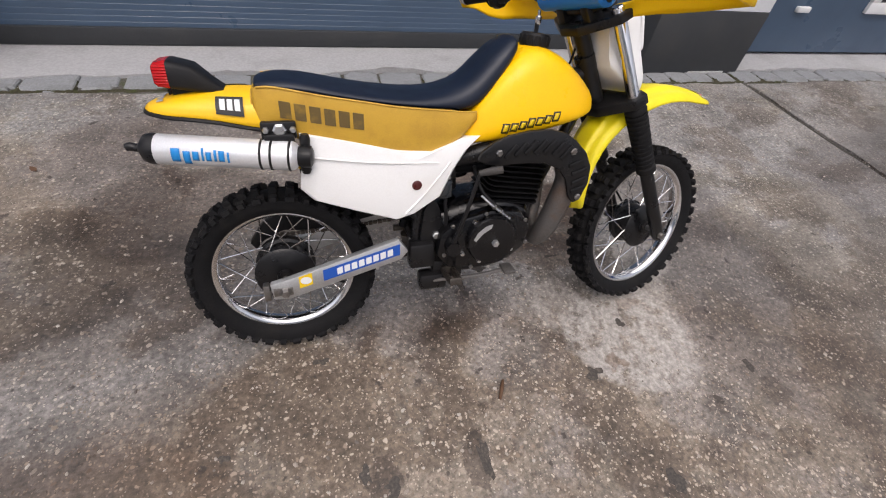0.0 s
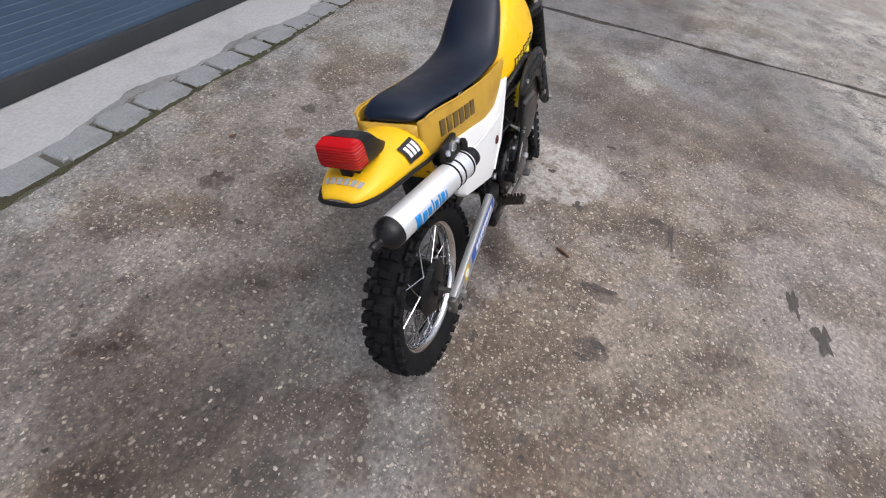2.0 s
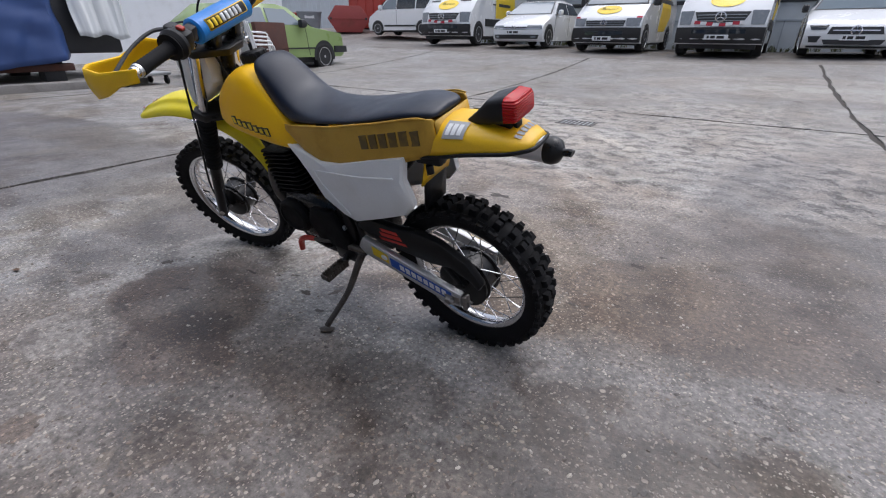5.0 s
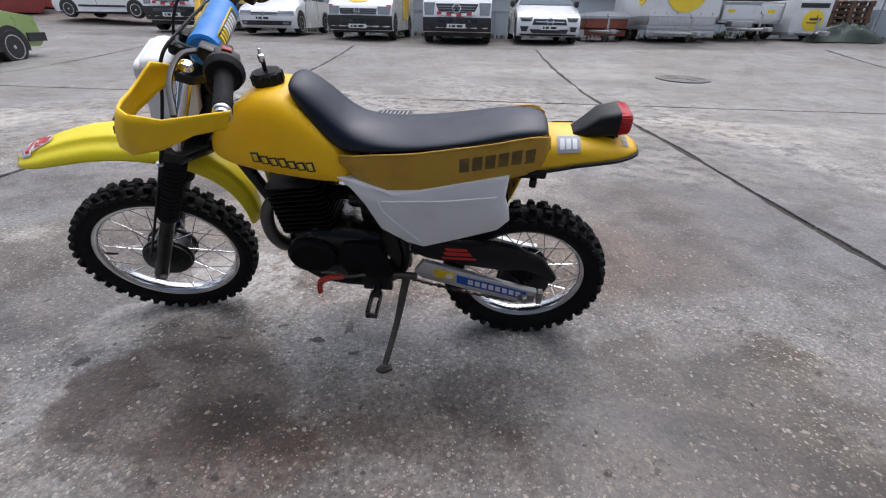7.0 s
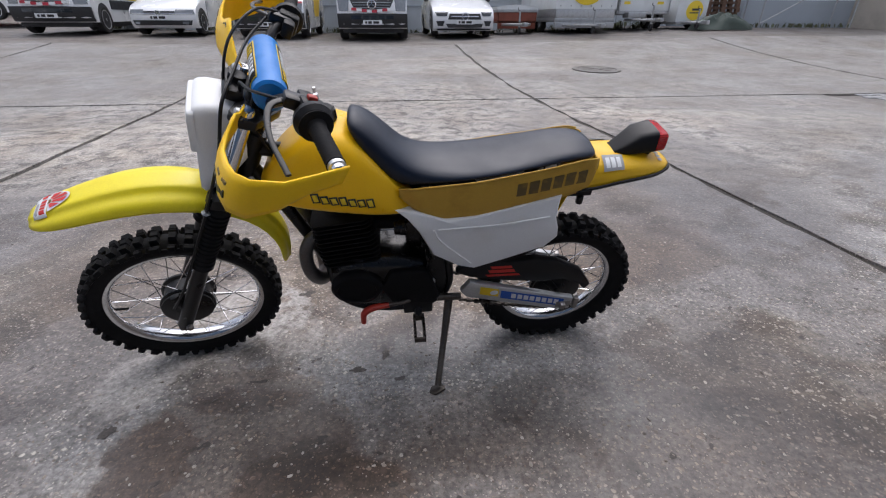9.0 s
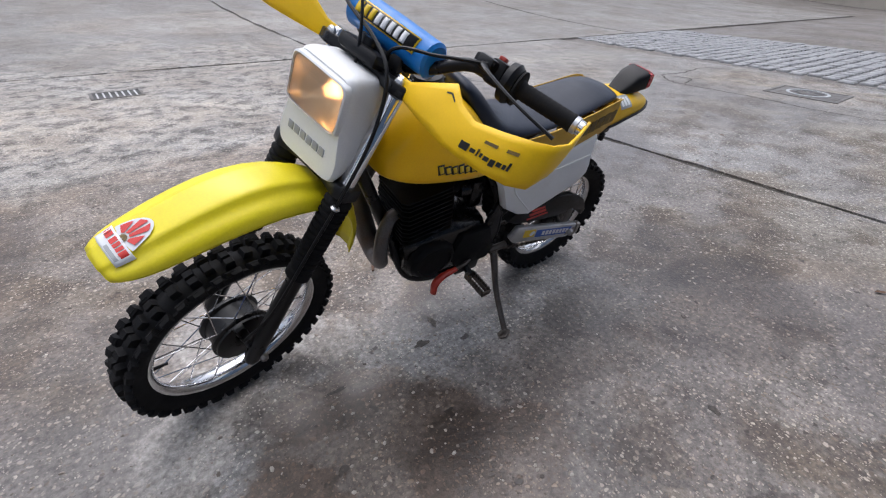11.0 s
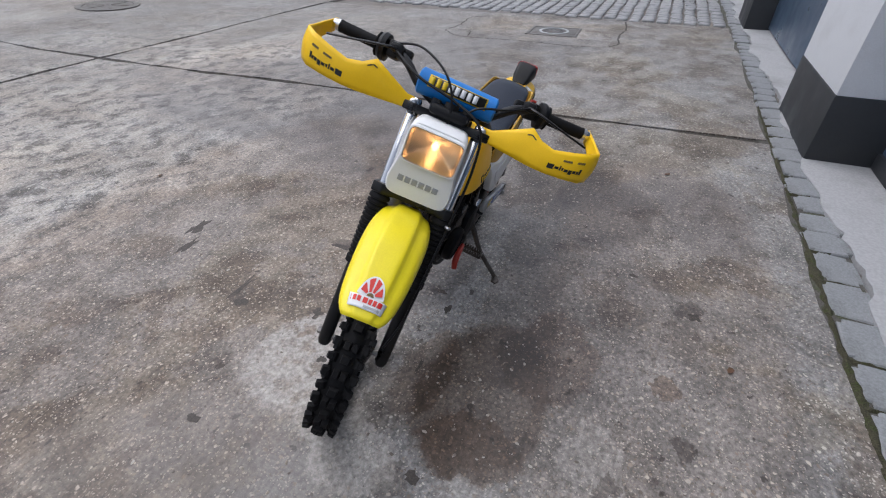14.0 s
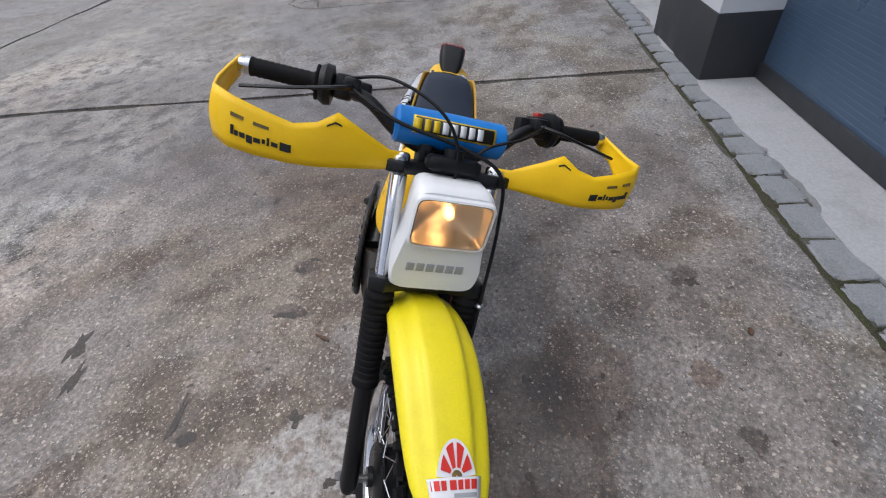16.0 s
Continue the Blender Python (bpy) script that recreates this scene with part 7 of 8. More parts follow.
hatchback("white compact car with black roof and wide black grille", parked(-1.72, -13.05, 91), M["car_white"], [(0.12, 0.17), (0.0, 0.26), (0.0, 0.52), (0.05, 0.64), (0.26, 0.75), (1.15, 1.0), (1.95, 1.37), (2.5, 1.44), (3.6, 1.36), (4.25, 1.0), (4.4, 0.6), (4.3, 0.22)], 0.90, 0.66, 0.95, (0.90, 3.62), 0.33, "star", M["glass_dark"])
hatchback("light green older hatchback with black bumpers and multi-spoke wheels", pose(10.28, -8.42, 0.05, 0, 0, -84), M["car_green"], [(0.10, 0.30), (0.0, 0.36), (0.0, 0.56), (0.02, 0.74), (0.08, 0.86), (1.12, 1.0), (1.80, 1.40), (2.15, 1.45), (3.3, 1.42), (3.9, 1.0), (4.0, 0.6), (3.92, 0.32)], 0.84, 0.68, 0.98, (0.80, 3.27), 0.31, "old", None, 22)


# ---- trailers and stores along the hall ----
def drawbar(parent, x0, x1, z, length):
    """A V-shaped drawbar with coupling and jockey wheel, towards +y."""
    xc = (x0 + x1) / 2
    part("drawbar", join(tube([(x0, 0, z), (xc - 0.04, length, z)], 0.04, 8, 1), tube([(x1, 0, z), (xc + 0.04, length, z)], 0.04, 8, 1), box(xc - 0.06, xc + 0.06, length - 0.1, length + 0.28, z - 0.05, z + 0.06, 0.015)), M["galv"], parent, "galvanised drawbar with coupling")
    part("jockey_post", tube([(xc + 0.1, length - 0.12, 0.16), (xc + 0.1, length - 0.12, z + 0.38)], 0.028, 10, 1), M["galv"], parent)
    part("jockey_wheel", lathe([(0.03, -0.03), (0.09, -0.03), (0.10, -0.015), (0.10, 0.015), (0.09, 0.03), (0.03, 0.03)], 18, axis="x", closed=True), M["tyre"], parent, m=pose(xc + 0.1, length - 0.12, 0.10))
    part("crank", tube([(xc + 0.1, length - 0.12, z + 0.38), (xc + 0.16, length - 0.12, z + 0.40), (xc + 0.16, length - 0.12, z + 0.46)], 0.01, 6, 1), M["black_plastic"], parent)


def side_wheels(parent, xs, ys, r):
    for x in xs:
        for y in ys:
            w = part("wheel", lathe([(r * 0.55, -0.08), (r * 0.93, -0.08), (r, -0.05), (r, 0.05), (r * 0.93, 0.08), (r * 0.55, 0.08)], 24, axis="x", closed=True), M["tyre"], parent, m=pose(x, y, r))
            part("rim", lathe([(0.0, -0.05), (r * 0.3, -0.05), (r * 0.56, -0.07), (r * 0.56, 0.07), (r * 0.3, 0.05), (0.0, 0.05)], 20, axis="x"), M["galv"], w)


_z = ground_height(-3.5, -14.5)
t = thing("car_trailer", "small box trailer with reddish-brown front board and grey lid", "trailer", pose(0, -14.3, _z))
part("floor", box(-4.2, -2.95, -2.0, 0.0, 0.30, 0.36, 0.01), M["galv"], t)
part("front_board", box(-4.18, -2.95, -0.03, 0.0, 0.14, 0.60, 0.006), M["board_red"], t, "reddish-brown film-faced board")
part("side_board", box(-4.20, -4.17, -2.0, 0.0, 0.30, 0.60, 0.004), M["board_red"], t)
part("side_board", box(-2.98, -2.95, -2.0, 0.0, 0.30, 0.60, 0.004), M["board_red"], t)
part("rim_frame", box(-4.22, -2.92, -2.02, 0.03, 0.60, 0.68, 0.01), M["galv"], t, "galvanised rim")
part("lid", prism([(-4.22, 0.68), (-2.92, 0.68), (-2.92, 0.76), (-3.5, 0.82), (-4.22, 0.76)], -2.0, 0.0), M["tarp_white"], t, "grey flat cover", smooth=False)
side_wheels(t, (-4.32, -2.83), (-1.0,), 0.28)
drawbar(t, -4.0, -3.1, 0.26, 0.9)

_z = ground_height(-5.5, -14.5) - 0.03
t = thing("tarpaulin_trailer", "tandem trailer with a white tarpaulin cover and yellow round print", "trailer", pose(0, -13.6, _z))
part("deck", box(-6.46, -4.56, -3.9, 0.0, 0.30, 0.42, 0.012), M["galv"], t)
for _s, (_a, _b) in enumerate(((-6.46, -6.43), (-4.59, -4.56))):
    part("side_wall", box(_a, _b, -3.9, 0, 0.42, 0.72, 0.006), M["alu_dull"], t, "aluminium drop side")
part("front_wall", box(-6.46, -4.56, -0.03, 0.0, 0.42, 0.72, 0.006), M["alu_dull"], t, "aluminium drop side")
bm = bmesh.new()
bmesh.ops.create_grid(bm, x_segments=1, y_segments=1, size=0.001)
bm.free()
_prof = []
for _k in range(41):
    _prof.append((-6.475 + 1.93 * _k / 40, 0.012 * noise.noise((_k * 0.4, 1.2, 0))))
_front = loft([[(x, y + 0.02 + 0.01 * noise.noise((x * 3, z * 2, 4)), z) for x, y in _prof] for z in frange(0.66, 2.2, 0.14)], closed=False)
_sideg = []
for _x in (-6.475, -4.545):
    _sideg.append(loft([[(_x + 0.02 * noise.noise((y * 1.7, z * 1.3, _x)), y, z) for y in frange(-3.9, 0.02, 0.2)] for z in frange(0.66, 2.2, 0.14)], closed=False))
_c = part("cover", join(_front, *_sideg, box(-6.475, -4.545, -3.9, 0.02, 2.19, 2.24)), M["tarp_white"], t, "white tarpaulin cover with eyelets")
part("print_disc", lathe([(0.0, 0.042), (0.56, 0.042), (0.56, 0.0)], 40), M["vinyl_yellow"], _c, "round yellow print", m=pose(-5.50, 0.0, 1.32))
part("print_disc", lathe([(0.0, 0.03), (0.40, 0.03), (0.40, 0.0)], 32, axis="x"), M["vinyl_yellow"], _c, "round yellow print", m=pose(-4.55, -0.75, 1.35))
part("print_bars", join(box(-6.02, -5.00, 0.02, 0.046, 1.66, 1.82), box(-5.92, -5.12, 0.02, 0.05, 1.40, 1.47), box(-5.62, -5.40, 0.02, 0.05, 1.56, 1.60)), M["vinyl_dark"], _c, "dark unreadable print bars")
for _k in range(6):
    part("eyelet", lathe([(0.0, 0.05), (0.016, 0.05), (0.02, 0.03)], 10), M["galv"], _c, m=pose(-6.30 + _k * 0.32, 0.0, 0.74))
part("front_beam", box(-6.46, -4.56, -0.02, 0.05, 0.14, 0.30, 0.01), M["galv"], t)
side_wheels(t, (-6.36, -4.66), (-1.6, -2.3), 0.28)
drawbar(t, -6.2, -4.8, 0.22, 1.1)

_z = ground_height(-7.5, -14.5) - 0.03
t = thing("flatbed_trailer", "flatbed trailer with low white drop sides and yellow marks", "trailer", pose(0, -14.0, _z))
part("deck", box(-8.45, -6.70, -3.2, 0.0, 0.46, 0.56, 0.012), M["galv"], t)
part("front_wall", box(-8.45, -6.70, -0.04, 0.0, 0.56, 0.92, 0.008), M["tarp_white"], t, "white front board")
part("side_wall", box(-8.45, -8.41, -3.2, 0.0, 0.56, 0.92, 0.008), M["tarp_white"], t, "white side board")
part("side_wall", box(-6.74, -6.70, -3.2, 0.0, 0.56, 0.92, 0.008), M["tarp_white"], t, "white side board")
for _x in (-7.0, -8.1):
    part("mark", box(_x - 0.1, _x + 0.1, 0.0, 0.008, 0.74, 0.82), M["vinyl_yellow"], t, "yellow sticker")
part("headboard_frame", join(tube([(-8.4, 0.03, 0.5), (-8.4, 0.03, 1.02)], 0.02, 8, 1), tube([(-6.75, 0.03, 0.5), (-6.75, 0.03, 1.02)], 0.02, 8, 1), tube([(-8.4, 0.03, 1.0), (-6.75, 0.03, 1.0)], 0.02, 8, 1)), M["galv"], t)
part("toolbox", box(-7.55, -6.95, -0.1, 0.28, 0.36, 0.52, 0.02), M["galv"], t)
side_wheels(t, (-8.55, -6.6), (-1.5,), 0.30)
drawbar(t, -8.1, -7.0, 0.30, 0.95)

_z = ground_height(-9.2, -14.5) - 0.03
t = thing("machine_trailer", "white box machine on a trailer with yellow round sticker", "trailer", pose(0, -14.0, _z))
part("housing", box(-9.74, -8.72, -1.8, 0.0, 0.20, 1.04, 0.02), M["tarp_white"], t, "white sheet-metal housing")
part("vent_slot", box(-9.64, -8.86, -0.01, 0.012, 0.84, 0.96, 0.004), M["trim_black"], t, "dark vent slot")
part("sticker", lathe([(0.0, 0.01), (0.28, 0.01), (0.28, 0.0)], 32), M["vinyl_yellow"], t, "round yellow sticker", m=pose(-9.30, 0.004, 0.52))
part("sticker_bars", join(box(-9.52, -9.20, 0.0, 0.02, 0.52, 0.58), box(-9.5, -9.14, 0.0, 0.02, 0.44, 0.47)), M["vinyl_dark"], t)
part("frame", box(-9.74, -8.72, -1.8, 0.06, 0.12, 0.20, 0.01), M["galv"], t)
side_wheels(t, (-8.62, -9.84), (-1.0,), 0.27)
drawbar(t, -9.5, -8.9, 0.18, 0.7)


def pallet(m):
    p = thing("pallet", "weathered brown wooden pallet in a stack", "pallet", m, "stack of pallets")
    for x in (-0.53, -0.27, 0.0, 0.27, 0.53):
        part("top_board", box(x - 0.055, x + 0.055, -0.4, 0.4, 0.122, 0.144, 0.003, 1), M["wood_old"], p, smooth=False)
    for y in (-0.35, 0.0, 0.35):
        part("stringer", box(-0.59, 0.59, y - 0.05, y + 0.05, 0.100, 0.121, 0.003, 1), M["wood_old"], p, smooth=False)
        part("bottom_board", box(-0.59, 0.59, y - 0.05, y + 0.05, 0.0, 0.022, 0.003, 1), M["wood_old"], p, smooth=False)
        for x in (-0.52, 0.0, 0.52):
            part("block", box(x - 0.07, x + 0.07, y - 0.05, y + 0.05, 0.0225, 0.0995, 0.003, 1), M["wood_old"], p, smooth=False)
    return p


_gz = ground_height(-10.5, -15.0)
_first = pallet(pose(-10.5, -14.75, _gz + 0.002, 0, 0, 2))
for _k in range(1, 7):
    copy_thing(_first, pose(-10.5 + 0.02 * (_k % 3 - 1), -14.75 + 0.015 * (_k % 2), _gz + 0.002 + 0.1455 * _k, 0, 0, 2 + 1.5 * ((_k * 7) % 3 - 1)))


def heap(name, label, category, cx, cy, rx, ry, h, material, z, seed, folds=0.12):
    """A crumpled sheet lying over a heap."""
    n, rings = 48, 14
    verts, faces = [(cx, cy, z + h)], []
    for r in range(1, rings + 1):
        f = r / rings
        for i in range(n):
            a = 2 * math.pi * i / n
            q = (math.cos(a) * 2.2 * f, math.sin(a) * 2.2 * f, seed)
            k = 1 + folds * noise.noise(q) * 2
            zz = h * (1 - f ** 2.4) * (1 + 1.6 * folds * noise.noise((q[0] * 2.5, q[1] * 2.5, seed + 3)) + folds * noise.noise((q[0] * 6, q[1] * 6, seed + 5)))
            verts.append((cx + rx * f * k * math.cos(a), cy + ry * f * k * math.sin(a), z + max(0.0, zz) - (0.02 if r == rings else 0)))
    faces += [[0, 1 + i, 1 + (i + 1) % n] for i in range(n)]
    for r in range(rings - 1):
        for i in range(n):
            j = (i + 1) % n
            faces.append([1 + r * n + i, 1 + (r + 1) * n + i, 1 + (r + 1) * n + j, 1 + r * n + j])
    return tagged(part(name, (verts, faces), material, angle=40), label, category)


heap("tarpaulin", "crumpled dark green tarpaulin lying before the pallets", "tarpaulin", -10.15, -13.75, 1.05, 0.42, 0.42, M["tarp_green"], ground_height(-10.1, -13.75), 2.0, 0.2)

_z = ground_height(-13, -14.3)
t = thing("scaffold_frame", "galvanised tubular scaffold frame standing before the white hall", "scaffold", pose(0, 0, _z))
for _x in (-11.55, -14.85):
    for _y in (-13.85, -14.65):
        part("upright", tube([(_x, _y, 0), (_x, _y, 4.2)], 0.024, 10, 1), M["galv"], t)
    part("ledger", tube([(_x, _y, 2.0), (_x, _y + 0.8, 2.0)], 0.024, 8, 1), M["galv"], t)
for _y in (-13.85,):
    part("rail", tube([(-11.55, _y, 0.98), (-14.85, _y, 0.98)], 0.02, 8, 1), M["galv"], t)
    part("diagonal_brace", tube([(-11.55, _y + 0.03, 0.12), (-14.85, _y + 0.03, 1.85)], 0.02, 8, 1), M["galv"], t)


M["kerb"] = surface("kerb", (0.20, 0.19, 0.18), 0.8, dirt=(0.09, 0.08, 0.065), amount=0.8, scale=3, grain=0.15, grain_scale=60, bump=0.4)


# ---- east side: kerb, blue tarpaulin, cabinet, chairs, panel, skips ----
tagged(part("kerb", join(box(8.95, 9.25, -2.7, 2.0, -0.1, 0.12, 0.02), box(9.25, 17.0, -3.2, 2.0, -0.1, 0.10, 0.01)), M["kerb"]), "raised concrete platform with a kerb", "kerb", kind="structure", )


def hung_tarp():
    """A tarpaulin drawn over a long load, sagging at its lower edge."""
    t = thing("covered_trailer", "long load under a creased dark blue tarpaulin", "tarpaulin", pose(0, 0, 0.1))
    rows, cols = [], 70
    for j in range(26):
        f = j / 25
        row = []
        for i in range(cols + 1):
            y = 2.0 - 4.55 * i / cols
            hem = 0.16 + 0.40 * ((i / cols - 0.55) / 0.5) ** 2 + 0.05 * noise.noise((y * 2, 0.4, 1))
            fold = 0.30 * noise.noise((y * 0.7 + f * 1.6, f * 0.6, 2)) + 0.22 * abs(noise.noise((y * 0.9 - f * 2.6, f * 2.4 + 0.3 * y, 7))) + 0.10 * (1 - abs(noise.noise((y * 2.2 + 3.0 * f, f * 1.0, 9))) * 3) * (0.4 + 0.6 * f) + 0.05 * noise.noise((y * 6 + 8 * f, f * 2, 4))
            z = hem + (1.95 - hem) * min(1, f / 0.72)
            x = 9.42 + 0.35 * f * f - fold * (1 - 0.5 * f)
            if f > 0.72:
                g = (f - 0.72) / 0.28
                x, z = 9.60 + 2.4 * g - fold * 0.3, 1.95 + 0.18 * math.sin(g * math.pi) + 0.2 * fold
            if i > cols - 8:
                x += 0.09 * (i - cols + 8) ** 1.3 * (1 if f < 0.72 else 0.3)
            row.append((x, y, z))
        rows.append(row)
    thick(part("cover", loft(rows, closed=False), M["tarp_blue"], t, "creased dark blue tarpaulin", angle=60), 0.004)
    part("load", box(9.95, 12.2, -3.2, 2.0, 0.42, 1.75, 0.05), M["trim_black"], t, "dark covered load")
    part("chassis_beam", box(9.55, 9.7, -2.2, 2.0, 0.16, 0.28, 0.02), M["rust"], t, "rusty brown beam")
    for y in (-1.9, 1.4):
        part("support_block", box(9.6, 9.9, y - 0.15, y + 0.15, 0.0, 0.43, 0.01), M["trim_black"], t)
        part("support_block", box(11.5, 11.8, y - 0.15, y + 0.15, 0.0, 0.43, 0.01), M["trim_black"], t)
    return t


hung_tarp()
_rows = []
for _z in frange(0.78, 2.3, 0.1):
    _rows.append([(9.72 + 0.10 * noise.noise((y * 6, _z * 0.6, 3)) + 0.05 * noise.noise((y * 15, _z, 8)) + 0.10 * (_z - 0.8), y + 0.03 * noise.noise((y * 4, _z * 2, 5)), _z + 0.10 * noise.noise((y * 3, 1.0, 2)) * (2.3 - _z)) for y in frange(-3.25, -2.45, 0.03)])
tagged(thick(part("plastic_sheet", loft(_rows, closed=False), M["tarp_white"], angle=60), 0.004), "white plastic sheet hanging in folds from the covered load", "plastic sheet")

t = thing("trolley", "low grey trolley on black castors", "trolley", pose(9.05, -2.95, 0, 0, 0, 10))
part("deck", box(-0.3, 0.3, -0.45, 0.45, 0.16, 0.21, 0.01), M["galv"], t)
for _x in (-0.24, 0.24):
    for _y in (-0.38, 0.38):
        part("castor", join(lathe([(0.0, -0.02), (0.06, -0.02), (0.065, 0.0), (0.06, 0.02), (0.0, 0.02)], 16), box(-0.02, 0.03, -0.028, 0.028, 0.05, 0.10, 0.004)), M["tyre"], t, m=pose(_x, _y, 0.065))

t = thing("metal_cabinet", "pale grey metal workshop cabinet on castors with open shelf side", "cabinet", pose(8.35, -4.05, 0, 0, 0, 4))
part("carcass", join(box(-0.22, 0.25, -0.36, -0.33, 0.12, 0.95), box(-0.22, 0.25, 0.33, 0.36, 0.12, 0.95), box(0.22, 0.25, -0.33, 0.33, 0.12, 0.95), box(-0.22, 0.22, -0.33, 0.33, 0.12, 0.15), box(-0.22, 0.22, 0.05, 0.33, 0.5, 0.52)), M["alu_dull"], t, smooth=False)
part("door", box(-0.245, -0.22, -0.355, 0.04, 0.16, 0.74, 0.006), M["sheet_white"], t, "pale grey door with lock")
part("drawer", box(-0.25, -0.22, -0.355, 0.04, 0.76, 0.93, 0.006), M["alu_dull"], t, "aluminium drawer front")
part("drawer_slot", box(-0.256, -0.25, -0.30, -0.02, 0.86, 0.89, 0.002), M["trim_black"], t)
part("lock", lathe([(0.0, 0.0), (0.02, 0.0), (0.022, 0.02)], 12, axis="x"), M["trim_black"], t, m=pose(-0.26, -0.14, 0.64))
part("worktop", box(-0.25, 0.27, -0.38, 0.38, 0.95, 0.98, 0.008), M["trim_black"], t, "black top")
for _y in (-0.3, 0.3):
    for _x in (-0.16, 0.18):
        part("castor", join(lathe([(0.0, -0.016), (0.045, -0.016), (0.05, 0.0), (0.045, 0.016), (0.0, 0.016)], 14), box(-0.02, 0.02, -0.024, 0.024, 0.03, 0.07)), M["tyre"], t, m=pose(_x, _y, 0.05))
t = thing("tool_tray", "clutter of dark tools on the cabinet", "tools", pose(8.35, -4.1, 0.98))
part("tray", box(-0.15, 0.15, -0.25, 0.2, 0.0, 0.05, 0.01), M["trim_black"], t)
part("tool", tube([(-0.1, -0.2, 0.06), (0.1, 0.15, 0.09)], 0.02, 8, 1), M["steel"], t)


def garden_chair(m):
    """A white tubular stacking chair with slatted seat and back."""
    c = thing("garden_chair", "white painted metal stacking chair in a stack", "chair", m, "stack of white chairs")
    for s in (-1, 1):
        part("front_leg", tube([(0.25, s * 0.26, 0.0), (0.22, s * 0.26, 0.45), (0.21, s * 0.27, 0.62), (0.16, s * 0.27, 0.66)], 0.014, 8, 4), M["white_plastic"], c)
        part("back_leg", tube([(-0.27, s * 0.24, 0.0), (-0.20, s * 0.25, 0.42), (-0.34, s * 0.25, 1.0)], 0.014, 8, 5), M["white_plastic"], c)
        part("armrest", tube([(0.17, s * 0.27, 0.66), (-0.05, s * 0.27, 0.67), (-0.27, s * 0.25, 0.68)], 0.017, 8, 4), M["white_plastic"], c)
    part("seat", join(*[box(-0.20 + k * 0.062, -0.16 + k * 0.062, -0.25, 0.25, 0.425, 0.437, 0.003, 1) for k in range(7)]), M["white_plastic"], c, smooth=False)
    part("backrest", moved(join(box(-0.005, 0.005, -0.24, 0.24, 0.04, 0.50, 0.003, 1), tube([(0, -0.25, 0.52), (0, 0.25, 0.52)], 0.014, 8, 1)), Matrix.Translation((-0.22, 0, 0.46)) @ Matrix.Rotation(radians(-14), 4, "Y")), M["white_plastic"], c, smooth=False)
    return c


_first = garden_chair(pose(8.28, -4.98, 0.005, 0, 0, -82))
for _k in range(1, 4):
    copy_thing(_first, pose(8.28 + 0.01 * _k, -4.98 + 0.035 * _k, 0.005 + 0.075 * _k, 0, 0, -82 + 2 * (_k % 2)))

t = thing("steel_panel", "rusty brown folded steel panel standing upright", "panel", pose(8.45, -5.55, ground_height(8.4, -5.55) - 0.002, 0, 4, 6))
part("sheet", join(box(-0.012, 0.012, -0.40, 0.40, 0.0, 1.08, 0.004), box(-0.02, 0.02, -0.40, 0.40, 0.56, 0.585, 0.004)), M["rust"], t)
part("flange", box(0.012, 0.10, -0.40, -0.385, 0.0, 1.08, 0.004), M["rust"], t)
part("flange", box(0.012, 0.10, 0.385, 0.40, 0.0, 1.08, 0.004), M["rust"], t)


def skip(label, m, material):
    s = thing("waste_skip", label, "skip", m)
    out = [(-0.75, 0.0), (0.75, 0.0), (1.25, 0.75), (0.75, 1.45), (-0.75, 1.45), (-1.25, 0.75)]
    part("tub", prism(out, -0.8, 0.8, bevel=0.02), material, s, smooth=False)
    for x in (-1.05, 1.05):
        part("lifting_lug", box(x - 0.06, x + 0.06, 0.78, 0.88, 0.7, 0.8, 0.01), M["trim_black"], s)
    part("rib", box(-1.22, 1.22, 0.8, 0.84, 0.71, 0.79, 0.01), material, s)
    return s


skip("red steel waste skip with slanted ends", pose(22.2, -21.2, ground_height(22.2, -21.2), 0, 0, 46), M["skip_red"])
for _x, _y, _ma, _l in ((27.5, -20.6, M["container_red"], "red plastic four-wheel waste bin"), (25.6, -21.0, M["bin_grey"], "grey plastic four-wheel waste bin")):
    t = thing("waste_bin", _l, "waste bin", pose(_x, _y, ground_height(_x, _y), 0, 0, 50), "waste bins")
    part("tub", loft([soft_ring(0.14, -0.45, 0.45, 0.62, 5, 20), soft_ring(1.05, -0.55, 0.55, 0.78, 5, 20)]), _ma, t, m=pose(0, 0, 0) @ Matrix(((0, 1, 0, 0), (0, 0, 1, 0), (1, 0, 0, 0), (0, 0, 0, 1))))
    part("lid", box(-0.80, 0.80, -0.58, 0.58, 1.05, 1.16, 0.03), _ma, t)
    part("label_patch", box(-0.3, 0.3, 0.50, 0.53, 0.75, 0.95), M["decal_white"], t, "white patch")
    for _a in (-0.5, 0.5):
        for _b in (-0.35, 0.35):
            part("castor", lathe([(0.0, -0.02), (0.09, -0.02), (0.1, 0.0), (0.09, 0.02), (0.0, 0.02)], 14), M["tyre"], t, m=pose(_a, _b, 0.1))

